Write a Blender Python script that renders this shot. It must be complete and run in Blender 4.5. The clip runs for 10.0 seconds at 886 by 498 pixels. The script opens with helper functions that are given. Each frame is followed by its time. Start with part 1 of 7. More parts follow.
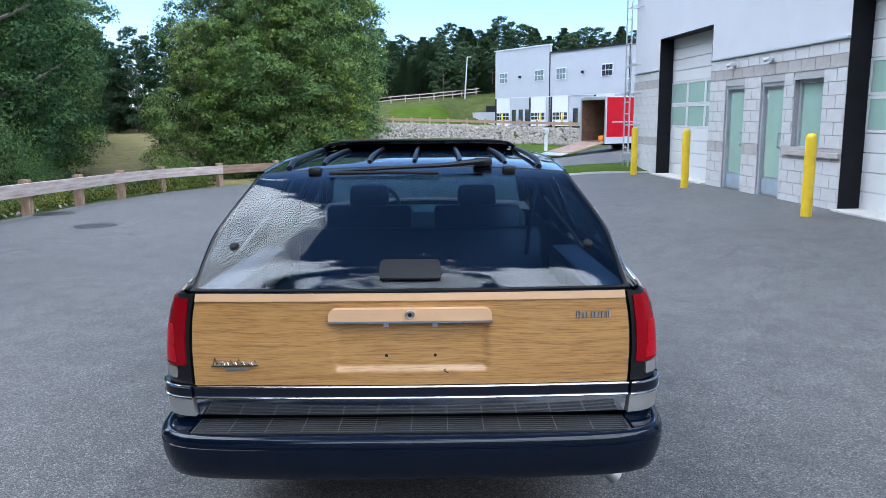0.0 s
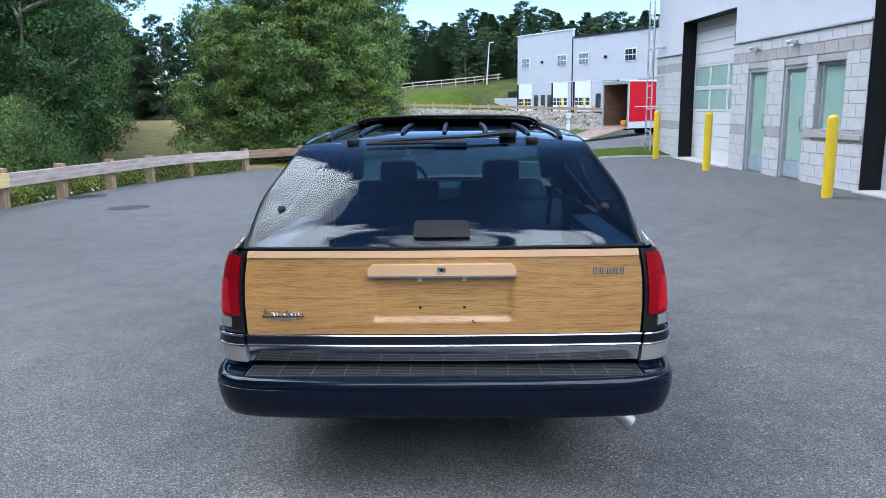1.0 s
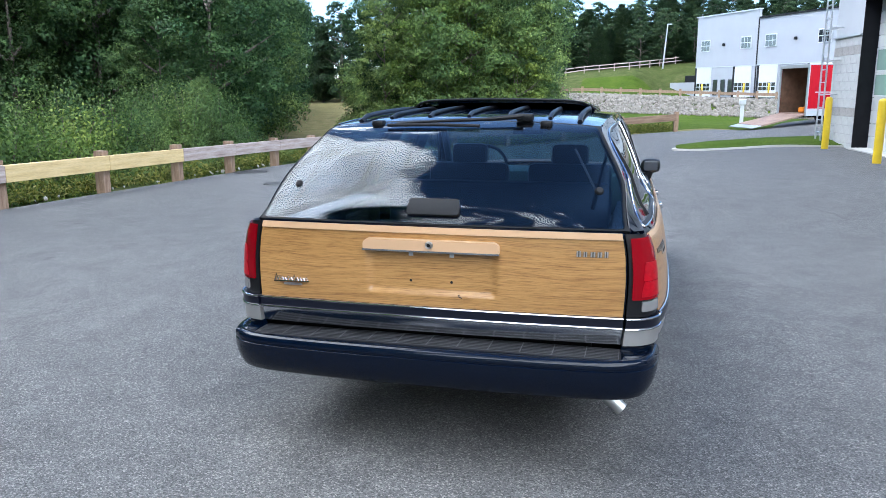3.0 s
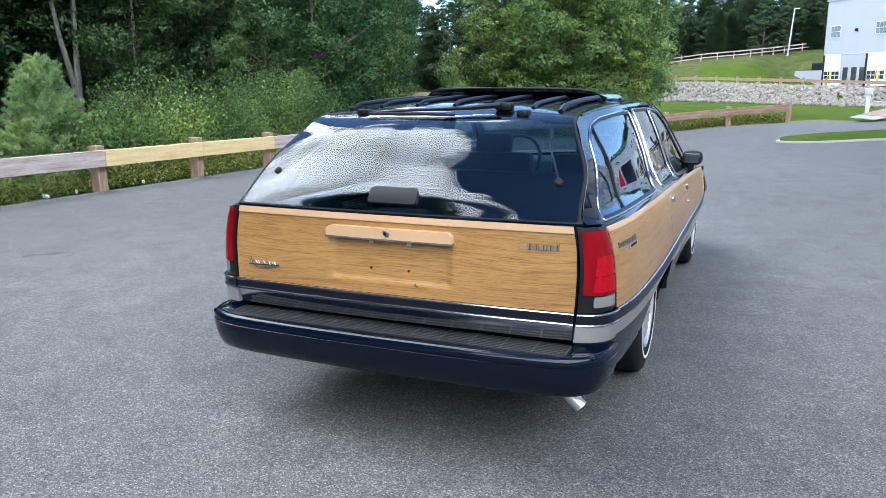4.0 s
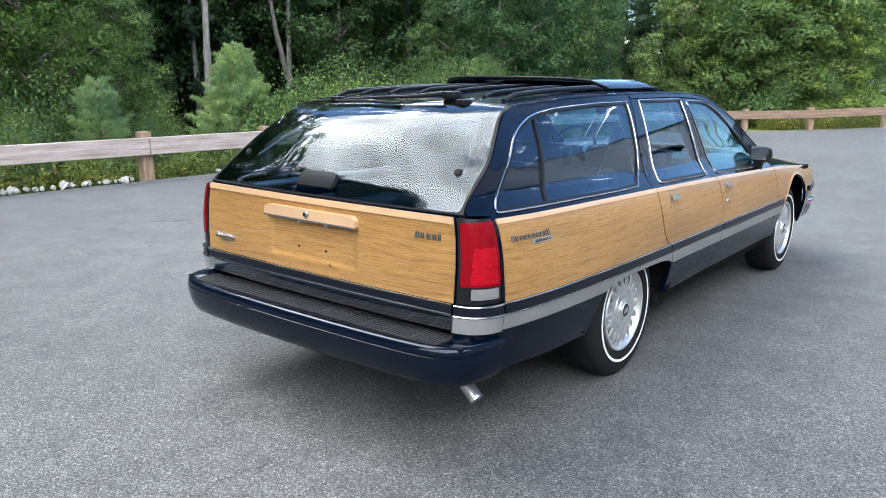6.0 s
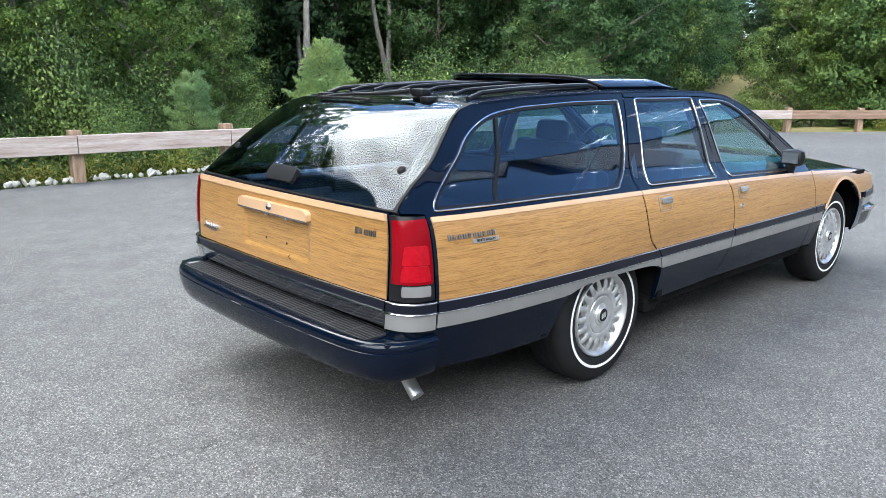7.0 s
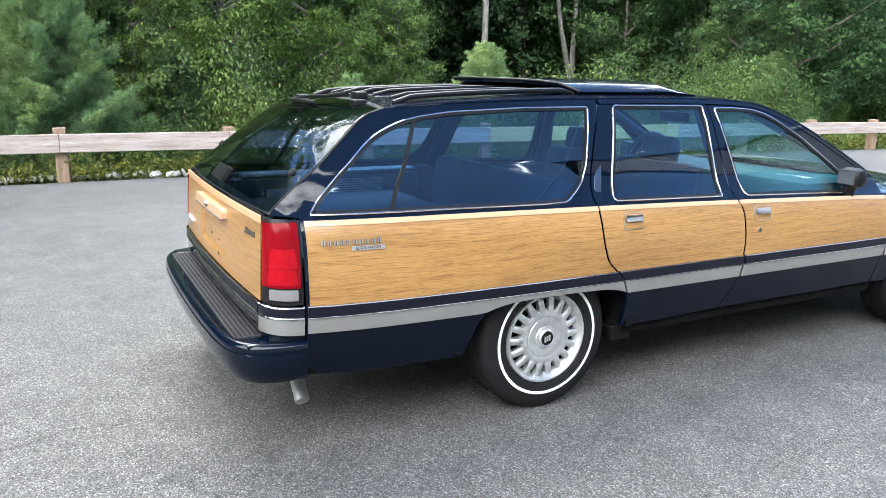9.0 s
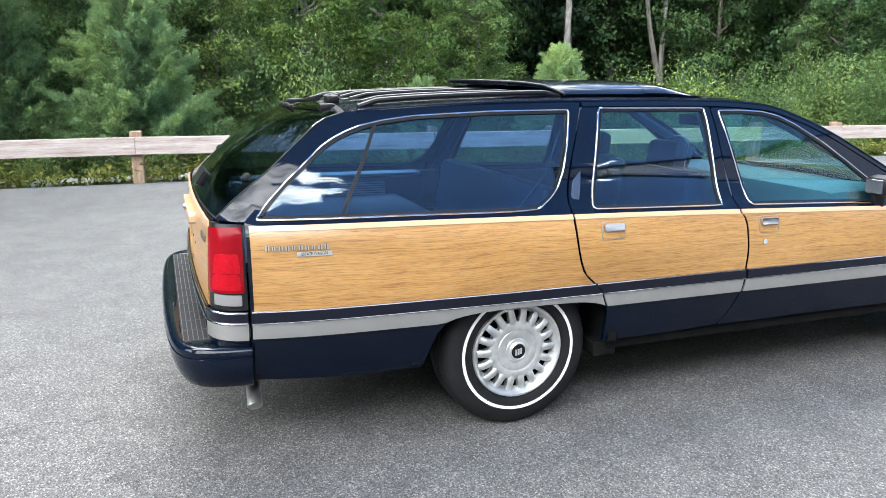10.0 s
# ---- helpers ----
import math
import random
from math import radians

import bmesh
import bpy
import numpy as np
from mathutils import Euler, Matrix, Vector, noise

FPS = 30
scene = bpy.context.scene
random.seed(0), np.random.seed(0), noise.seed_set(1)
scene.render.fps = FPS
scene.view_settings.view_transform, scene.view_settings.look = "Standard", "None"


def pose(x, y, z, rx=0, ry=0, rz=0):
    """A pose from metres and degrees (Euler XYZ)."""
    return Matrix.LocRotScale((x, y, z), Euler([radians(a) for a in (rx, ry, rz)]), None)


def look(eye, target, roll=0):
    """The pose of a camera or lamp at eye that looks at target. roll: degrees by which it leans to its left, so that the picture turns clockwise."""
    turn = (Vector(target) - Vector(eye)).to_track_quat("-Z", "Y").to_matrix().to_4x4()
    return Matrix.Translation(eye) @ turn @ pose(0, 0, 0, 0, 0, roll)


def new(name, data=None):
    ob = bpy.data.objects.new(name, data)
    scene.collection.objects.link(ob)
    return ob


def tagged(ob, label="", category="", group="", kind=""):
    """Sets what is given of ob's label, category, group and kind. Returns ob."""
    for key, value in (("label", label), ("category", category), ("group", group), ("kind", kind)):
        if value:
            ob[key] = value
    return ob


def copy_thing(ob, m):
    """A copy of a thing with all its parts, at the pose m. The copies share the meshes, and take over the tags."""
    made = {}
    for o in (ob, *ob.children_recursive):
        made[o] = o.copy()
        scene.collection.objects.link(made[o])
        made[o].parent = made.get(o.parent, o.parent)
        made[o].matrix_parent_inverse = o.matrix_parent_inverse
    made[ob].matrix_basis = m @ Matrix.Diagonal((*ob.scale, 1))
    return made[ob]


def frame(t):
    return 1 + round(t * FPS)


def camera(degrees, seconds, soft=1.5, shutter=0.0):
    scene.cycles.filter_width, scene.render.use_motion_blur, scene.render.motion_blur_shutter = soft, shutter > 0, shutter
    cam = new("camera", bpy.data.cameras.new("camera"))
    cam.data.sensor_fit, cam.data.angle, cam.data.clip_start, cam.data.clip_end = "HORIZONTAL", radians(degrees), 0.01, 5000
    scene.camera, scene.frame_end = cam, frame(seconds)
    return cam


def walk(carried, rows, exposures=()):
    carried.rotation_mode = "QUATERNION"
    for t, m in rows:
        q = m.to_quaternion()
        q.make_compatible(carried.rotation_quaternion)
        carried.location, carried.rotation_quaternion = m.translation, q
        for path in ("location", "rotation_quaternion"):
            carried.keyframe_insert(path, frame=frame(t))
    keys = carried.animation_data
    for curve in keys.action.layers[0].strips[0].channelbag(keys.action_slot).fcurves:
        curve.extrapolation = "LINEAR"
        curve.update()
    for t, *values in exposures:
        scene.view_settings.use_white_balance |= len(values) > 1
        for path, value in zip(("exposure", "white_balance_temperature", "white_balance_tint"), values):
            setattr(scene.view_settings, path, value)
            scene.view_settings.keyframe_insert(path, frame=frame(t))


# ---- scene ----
cam = camera(60.9, 10.0, 0.6)
# the lot falls away under the car, so the car leans nose-down
LEAN = pose(0, 0, -0.011, -1.12, 0, 0)
PATH = [
    (0, (0.107, -2.4, 1.591), (0.116, -0.429, 1.25), -0.5),
    (0.5, (0.116, -2.578, 1.57), (0.108, -0.61, 1.212), -0.6),
    (1, (0.076, -2.679, 1.539), (0.028, -0.715, 1.164), -0.7),
    (1.5, (0.14, -2.723, 1.528), (0.022, -0.764, 1.141), -0.7),
    (2, (0.373, -2.774, 1.527), (0.152, -0.826, 1.132), -0.5),
    (2.5, (0.562, -2.773, 1.53), (0.214, -0.845, 1.129), -0.4),
    (4, (1.395, -2.541, 1.523), (0.642, -0.74, 1.088), -0.5),
    (4.5, (1.654, -2.418, 1.515), (0.776, -0.677, 1.07), -0.5),
    (5, (1.914, -2.255, 1.523), (0.921, -0.579, 1.071), -0.4),
    (5.5, (2.209, -2.12, 1.52), (1.105, -0.516, 1.062), -0.3),
    (6, (2.49, -1.973, 1.524), (1.276, -0.453, 1.06), -0.3),
    (7.5, (3.17, -1.266, 1.536), (1.662, -0.041, 1.059), 0.0),
    (8, (3.312, -0.997, 1.523), (1.722, 0.12, 1.051), 0.1),
    (8.5, (3.443, -0.739, 1.533), (1.781, 0.27, 1.064), 0.2),
    (9, (3.609, -0.457, 1.53), (1.888, 0.448, 1.063), 0.1),
    (9.5, (3.697, -0.215, 1.528), (1.922, 0.581, 1.064), -0.2),
    (10, (3.752, 0.094, 1.528), (1.928, 0.775, 1.068), -0.5),
]
walk(cam, [(t, look(e, g, r)) for t, e, g, r in PATH], [(0.0, 1.53, 5540, 9), (2.5, 1.74, 5620, 8), (4.5, 1.90, 5850, 7.5), (7.5, 2.23, 6200, 7), (10.0, 2.55, 6300, 7)])

# ---- sky and sun ----
SUN_AZ, SUN_EL = radians(-82), radians(52)          # azimuth from +y towards +x
world = bpy.data.worlds.new("sky")
scene.world = world
world.use_nodes = True
wn, wl = world.node_tree.nodes, world.node_tree.links
sky = wn.new("ShaderNodeTexSky")
sky.sky_type, sky.sun_disc = "NISHITA", False
sky.sun_elevation, sky.sun_rotation = SUN_EL, SUN_AZ
sky.air_density, sky.dust_density, sky.ozone_density = 0.9, 0.0, 3.5
geo = wn.new("ShaderNodeTexCoord")
sep = wn.new("ShaderNodeSeparateXYZ")
wl.new(geo.outputs["Generated"], sep.inputs[0])
# clouds lie on a flat layer overhead: project the direction onto it
zc_ = wn.new("ShaderNodeMath"); zc_.operation = "MAXIMUM"; zc_.inputs[1].default_value = 0.04
wl.new(sep.outputs[2], zc_.inputs[0])
comb = wn.new("ShaderNodeCombineXYZ")
for k in (0, 1):
    dv = wn.new("ShaderNodeMath"); dv.operation = "DIVIDE"
    wl.new(sep.outputs[k], dv.inputs[0]); wl.new(zc_.outputs[0], dv.inputs[1])
    wl.new(dv.outputs[0], comb.inputs[k])
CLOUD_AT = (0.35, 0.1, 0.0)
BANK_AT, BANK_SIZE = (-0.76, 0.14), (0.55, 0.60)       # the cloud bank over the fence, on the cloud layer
mp = wn.new("ShaderNodeMapping")
mp.inputs["Location"].default_value = CLOUD_AT
mp.inputs["Scale"].default_value = (0.75, 1.0, 1.0)
wl.new(comb.outputs[0], mp.inputs[0])
cn = wn.new("ShaderNodeTexNoise")
cn.inputs["Scale"].default_value, cn.inputs["Detail"].default_value, cn.inputs["Roughness"].default_value = 1.25, 8, 0.6
cn.inputs["Distortion"].default_value = 0.35
wl.new(mp.outputs[0], cn.inputs["Vector"])
cr = wn.new("ShaderNodeMapRange")
cr.inputs["From Min"].default_value, cr.inputs["From Max"].default_value = 1.150, 1.205
fray = wn.new("ShaderNodeTexNoise")
fray.inputs["Scale"].default_value, fray.inputs["Detail"].default_value, fray.inputs["Roughness"].default_value = 4.0, 8, 0.68
fray.inputs["Distortion"].default_value = 0.6
wl.new(mp.outputs[0], fray.inputs["Vector"])
ragged = wn.new("ShaderNodeMath"); ragged.operation = "MULTIPLY_ADD"; ragged.inputs[1].default_value = 1.15
wl.new(fray.outputs[0], ragged.inputs[0]); wl.new(cn.outputs[0], ragged.inputs[2])
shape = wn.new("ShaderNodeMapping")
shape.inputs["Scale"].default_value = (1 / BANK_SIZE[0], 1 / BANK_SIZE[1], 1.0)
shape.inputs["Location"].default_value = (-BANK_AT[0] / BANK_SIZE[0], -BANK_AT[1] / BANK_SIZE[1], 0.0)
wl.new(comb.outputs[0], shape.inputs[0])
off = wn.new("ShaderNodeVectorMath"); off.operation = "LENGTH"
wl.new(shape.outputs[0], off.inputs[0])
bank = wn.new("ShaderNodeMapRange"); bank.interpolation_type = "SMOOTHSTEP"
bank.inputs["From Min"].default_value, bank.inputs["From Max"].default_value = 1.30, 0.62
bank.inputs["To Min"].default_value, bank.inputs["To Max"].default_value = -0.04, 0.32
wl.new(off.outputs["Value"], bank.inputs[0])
# south-east bank, mirrored in the quarter glass, widened to fill light onto trees
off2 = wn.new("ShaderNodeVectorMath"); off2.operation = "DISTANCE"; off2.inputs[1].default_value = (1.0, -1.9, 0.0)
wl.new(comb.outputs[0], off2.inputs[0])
fill_bank2 = wn.new("ShaderNodeMapRange"); fill_bank2.interpolation_type = "SMOOTHSTEP"
fill_bank2.inputs["From Min"].default_value, fill_bank2.inputs["From Max"].default_value = 2.1, 0.6
fill_bank2.inputs["To Min"].default_value, fill_bank2.inputs["To Max"].default_value = 0.0, 0.38
wl.new(off2.outputs["Value"], fill_bank2.inputs[0])
# a high bank over the building's roof, added as fill light on the trees
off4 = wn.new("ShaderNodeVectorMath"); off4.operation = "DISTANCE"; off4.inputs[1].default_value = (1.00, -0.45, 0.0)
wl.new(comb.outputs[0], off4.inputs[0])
fill_bank3 = wn.new("ShaderNodeMapRange"); fill_bank3.interpolation_type = "SMOOTHSTEP"
fill_bank3.inputs["From Min"].default_value, fill_bank3.inputs["From Max"].default_value = 0.95, 0.30
fill_bank3.inputs["To Min"].default_value, fill_bank3.inputs["To Max"].default_value = 0.0, 0.42
wl.new(off4.outputs["Value"], fill_bank3.inputs[0])
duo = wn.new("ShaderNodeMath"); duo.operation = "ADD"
wl.new(fill_bank2.outputs[0], duo.inputs[0]); wl.new(fill_bank3.outputs[0], duo.inputs[1])
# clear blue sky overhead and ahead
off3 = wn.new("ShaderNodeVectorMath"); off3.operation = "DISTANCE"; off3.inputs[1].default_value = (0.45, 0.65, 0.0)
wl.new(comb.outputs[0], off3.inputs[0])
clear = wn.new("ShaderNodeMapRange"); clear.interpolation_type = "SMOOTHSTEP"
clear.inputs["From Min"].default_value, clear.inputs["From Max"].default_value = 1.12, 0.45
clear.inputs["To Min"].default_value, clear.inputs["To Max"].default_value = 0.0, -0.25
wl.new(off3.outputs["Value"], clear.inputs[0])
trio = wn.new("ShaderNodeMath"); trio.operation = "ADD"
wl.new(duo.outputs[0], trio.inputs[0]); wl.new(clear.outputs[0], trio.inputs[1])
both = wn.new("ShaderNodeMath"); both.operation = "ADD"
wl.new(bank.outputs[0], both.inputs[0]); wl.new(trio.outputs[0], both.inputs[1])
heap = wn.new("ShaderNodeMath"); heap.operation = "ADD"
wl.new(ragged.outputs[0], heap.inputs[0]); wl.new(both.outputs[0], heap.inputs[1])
# more cloud shows low down, where the layer is seen edge on
low = wn.new("ShaderNodeMapRange"); low.interpolation_type = "SMOOTHSTEP"
low.inputs["From Min"].default_value, low.inputs["From Max"].default_value = 0.74, 0.42
low.inputs["To Min"].default_value, low.inputs["To Max"].default_value = 0.0, 0.135
wl.new(sep.outputs[2], low.inputs[0])
pile = wn.new("ShaderNodeMath"); pile.operation = "ADD"
wl.new(heap.outputs[0], pile.inputs[0]); wl.new(low.outputs[0], pile.inputs[1])
# low in the north-east, over the building, the sky is clear
east = wn.new("ShaderNodeMapRange"); east.interpolation_type = "SMOOTHSTEP"
east.inputs["From Min"].default_value, east.inputs["From Max"].default_value = 0.12, 0.42
east.inputs["To Min"].default_value, east.inputs["To Max"].default_value = 0.0, -0.20
bear = wn.new("ShaderNodeVectorMath"); bear.operation = "DOT_PRODUCT"; bear.inputs[1].default_value = (0.75, 0.66, 0.0)
wl.new(geo.outputs["Generated"], bear.inputs[0])
wl.new(bear.outputs["Value"], east.inputs[0])
steep = wn.new("ShaderNodeMapRange"); steep.interpolation_type = "SMOOTHSTEP"
steep.inputs["From Min"].default_value, steep.inputs["From Max"].default_value = 0.50, 0.66
steep.inputs["To Min"].default_value, steep.inputs["To Max"].default_value = 1.0, 0.0
wl.new(sep.outputs[2], steep.inputs[0])
aside = wn.new("ShaderNodeMath"); aside.operation = "MULTIPLY"
wl.new(east.outputs[0], aside.inputs[0]); wl.new(steep.outputs[0], aside.inputs[1])
rest = wn.new("ShaderNodeMath"); rest.operation = "ADD"
wl.new(pile.outputs[0], rest.inputs[0]); wl.new(aside.outputs[0], rest.inputs[1])
wl.new(rest.outputs[0], cr.inputs[0])
fade = wn.new("ShaderNodeMapRange")
fade.inputs["From Min"].default_value, fade.inputs["From Max"].default_value = 0.14, 0.30
wl.new(sep.outputs[2], fade.inputs[0])
amount = wn.new("ShaderNodeMath"); amount.operation = "MULTIPLY"
wl.new(cr.outputs[0], amount.inputs[0]); wl.new(fade.outputs[0], amount.inputs[1])
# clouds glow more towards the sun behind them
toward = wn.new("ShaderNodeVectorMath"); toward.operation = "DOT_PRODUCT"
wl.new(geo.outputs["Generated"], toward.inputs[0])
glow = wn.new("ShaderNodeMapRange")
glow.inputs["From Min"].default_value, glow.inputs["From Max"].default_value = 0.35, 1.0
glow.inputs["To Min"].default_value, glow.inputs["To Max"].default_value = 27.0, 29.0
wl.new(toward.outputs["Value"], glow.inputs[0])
puff = wn.new("ShaderNodeTexNoise")
puff.inputs["Scale"].default_value, puff.inputs["Detail"].default_value, puff.inputs["Roughness"].default_value = 2.6, 7, 0.6
wl.new(mp.outputs[0], puff.inputs["Vector"])
shade = wn.new("ShaderNodeMapRange")
shade.inputs["From Min"].default_value, shade.inputs["From Max"].default_value = 0.36, 0.62
shade.inputs["To Min"].default_value, shade.inputs["To Max"].default_value = 0.25, 1.35
wl.new(puff.outputs[0], shade.inputs[0])
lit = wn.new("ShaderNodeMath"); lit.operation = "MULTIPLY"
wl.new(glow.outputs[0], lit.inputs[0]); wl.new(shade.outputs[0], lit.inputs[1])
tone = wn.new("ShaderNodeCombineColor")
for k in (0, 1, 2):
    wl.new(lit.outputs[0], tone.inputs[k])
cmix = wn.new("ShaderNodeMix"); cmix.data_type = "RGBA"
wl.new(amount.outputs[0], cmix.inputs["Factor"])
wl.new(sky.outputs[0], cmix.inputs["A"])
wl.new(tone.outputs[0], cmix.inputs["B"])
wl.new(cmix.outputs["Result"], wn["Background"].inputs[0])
wn["Background"].inputs[1].default_value = 0.095
sun = bpy.data.lights.new("sun", "SUN")
sun.energy, sun.angle, sun.color = 0.4, radians(45), (1.0, 0.95, 0.87)
sun_ob = new("sun", sun)
sun_dir = Vector((math.sin(SUN_AZ) * math.cos(SUN_EL), math.cos(SUN_AZ) * math.cos(SUN_EL), math.sin(SUN_EL)))
toward.inputs[1].default_value = sun_dir
sun_ob.matrix_world = look(sun_dir * 60, (0, 0, 0))

# ---- materials ----
def nodes_of(name):
    m = bpy.data.materials.new(name)
    m.use_nodes = True
    return m, m.node_tree.nodes, m.node_tree.links, m.node_tree.nodes["Principled BSDF"]


def rgba(c):
    return (c[0], c[1], c[2], 1)


def noise_node(n, l, scale, detail=4, stretch=(1, 1, 1), rough=0.55, out="Object"):
    tc = n.new("ShaderNodeTexCoord")
    mpg = n.new("ShaderNodeMapping")
    mpg.inputs["Scale"].default_value = stretch
    l.new(tc.outputs[out], mpg.inputs[0])
    t = n.new("ShaderNodeTexNoise")
    t.inputs["Scale"].default_value, t.inputs["Detail"].default_value, t.inputs["Roughness"].default_value = scale, detail, rough
    l.new(mpg.outputs[0], t.inputs["Vector"])
    return t


def ramp_node(n, l, src, stops):
    r = n.new("ShaderNodeValToRGB")
    els = r.color_ramp.elements
    while len(els) < len(stops):
        els.new(0.5)
    for e, (p, c) in zip(els, stops):
        e.position, e.color = p, rgba(c)
    l.new(src, r.inputs[0])
    return r


def bump_node(n, l, src, strength, dist, b):
    bp = n.new("ShaderNodeBump")
    bp.inputs["Strength"].default_value, bp.inputs["Distance"].default_value = strength, dist
    l.new(src, bp.inputs["Height"])
    l.new(bp.outputs[0], b.inputs["Normal"])
    return bp


def scaled(c, k):
    return tuple(v * k for v in c)


def plain(name, c, rough=0.5, metal=0.0, vary=0.12, scale=6.0, bump=0.0, bscale=120.0, coat=0.0, spec=0.5):
    """A surface of one colour with soft blotches and a fine grain."""
    m, n, l, b = nodes_of(name)
    t = noise_node(n, l, scale, 5)
    r = ramp_node(n, l, t.outputs[0], [(0.3, scaled(c, 1 - vary)), (0.7, scaled(c, 1 + vary))])
    l.new(r.outputs[0], b.inputs["Base Color"])
    b.inputs["Roughness"].default_value, b.inputs["Metallic"].default_value = rough, metal
    b.inputs["Coat Weight"].default_value, b.inputs["Coat Roughness"].default_value = coat, 0.03
    b.inputs["Specular IOR Level"].default_value = spec
    if bump:
        t2 = noise_node(n, l, bscale, 3)
        bump_node(n, l, t2.outputs[0], bump, 0.002, b)
    return m


def mixed(name, cols, scale, rough=0.8, bump=0.4, bdist=0.01, detail=6, fine=0.0, fscale=200.0, stretch=(1, 1, 1), out="Object"):
    """A mottled surface: a ramp of colours over noise, with relief."""
    m, n, l, b = nodes_of(name)
    t = noise_node(n, l, scale, detail, stretch, 0.6, out)
    k = len(cols)
    r = ramp_node(n, l, t.outputs[0], [(0.25 + 0.5 * i / max(1, k - 1), c) for i, c in enumerate(cols)])
    last = r.outputs[0]
    if fine:
        t2 = noise_node(n, l, fscale, 2, stretch, 0.5, out)
        r2 = ramp_node(n, l, t2.outputs[0], [(0.3, (1 - fine,) * 3), (0.7, (1 + fine,) * 3)])
        mx = n.new("ShaderNodeMix"); mx.data_type, mx.blend_type = "RGBA", "MULTIPLY"
        mx.inputs["Factor"].default_value = 1
        l.new(last, mx.inputs["A"]); l.new(r2.outputs[0], mx.inputs["B"])
        last = mx.outputs["Result"]
        bump_node(n, l, t2.outputs[0], bump, bdist, b)
    else:
        bump_node(n, l, t.outputs[0], bump, bdist, b)
    l.new(last, b.inputs["Base Color"])
    b.inputs["Roughness"].default_value = rough
    return m


def leaf_mat(name, dark, light, warm, trans=0.48, rough=0.55):
    """Foliage: every leaf its own green, some light through it."""
    m, n, l, b = nodes_of(name)
    g = n.new("ShaderNodeNewGeometry")
    oi = n.new("ShaderNodeObjectInfo")
    r = ramp_node(n, l, g.outputs["Random Per Island"], [(0.0, scaled(dark, 0.7)), (0.6, light), (1.0, scaled(warm, 1.15))])
    hsv = n.new("ShaderNodeHueSaturation")
    mr = n.new("ShaderNodeMapRange")
    mr.inputs["To Min"].default_value, mr.inputs["To Max"].default_value = 0.7, 1.25
    l.new(oi.outputs["Random"], mr.inputs[0]); l.new(mr.outputs[0], hsv.inputs["Value"])
    mh = n.new("ShaderNodeMapRange")
    mh.inputs["To Min"].default_value, mh.inputs["To Max"].default_value = 0.515, 0.48
    l.new(oi.outputs["Random"], mh.inputs[0]); l.new(mh.outputs[0], hsv.inputs["Hue"])
    big = noise_node(n, l, 0.75, 3)
    rb = ramp_node(n, l, big.outputs[0], [(0.35, (0.72, 0.80, 0.85)), (0.65, (1.30, 1.18, 1.0))])
    pm = n.new("ShaderNodeMix"); pm.data_type, pm.blend_type = "RGBA", "MULTIPLY"
    pm.inputs["Factor"].default_value = 1
    l.new(r.outputs[0], pm.inputs["A"]); l.new(rb.outputs[0], pm.inputs["B"])
    l.new(pm.outputs["Result"], hsv.inputs["Color"])
    l.new(hsv.outputs[0], b.inputs["Base Color"])
    b.inputs["Specular IOR Level"].default_value = 0.25
    b.inputs["Roughness"].default_value = rough
    tr = n.new("ShaderNodeBsdfTranslucent")
    l.new(hsv.outputs[0], tr.inputs[0])
    mx = n.new("ShaderNodeMixShader")
    mx.inputs[0].default_value = trans
    l.new(b.outputs[0], mx.inputs[1]); l.new(tr.outputs[0], mx.inputs[2])
    l.new(mx.outputs[0], n["Material Output"].inputs[0])
    return m


def glass_mat(name, tint, rough=0.0, body=0.12):
    """Thin tinted glass: clear through, mirror-like at the surface."""
    m, n, l, b = nodes_of(name)
    tb = n.new("ShaderNodeBsdfTransparent")
    tb.inputs[0].default_value = rgba(tint)
    gl = n.new("ShaderNodeBsdfGlossy")
    gl.inputs["Roughness"].default_value = rough
    lw = n.new("ShaderNodeLayerWeight")
    lw.inputs[0].default_value = 0.5
    pw = n.new("ShaderNodeMath"); pw.operation = "POWER"; pw.inputs[1].default_value = 5
    l.new(lw.outputs["Facing"], pw.inputs[0])
    fr = n.new("ShaderNodeMath"); fr.operation = "MULTIPLY_ADD"
    fr.inputs[1].default_value, fr.inputs[2].default_value = 0.95, body
    l.new(pw.outputs[0], fr.inputs[0])
    mx = n.new("ShaderNodeMixShader")
    l.new(fr.outputs[0], mx.inputs[0]); l.new(tb.outputs[0], mx.inputs[1]); l.new(gl.outputs[0], mx.inputs[2])
    l.new(mx.outputs[0], n["Material Output"].inputs[0])
    return m


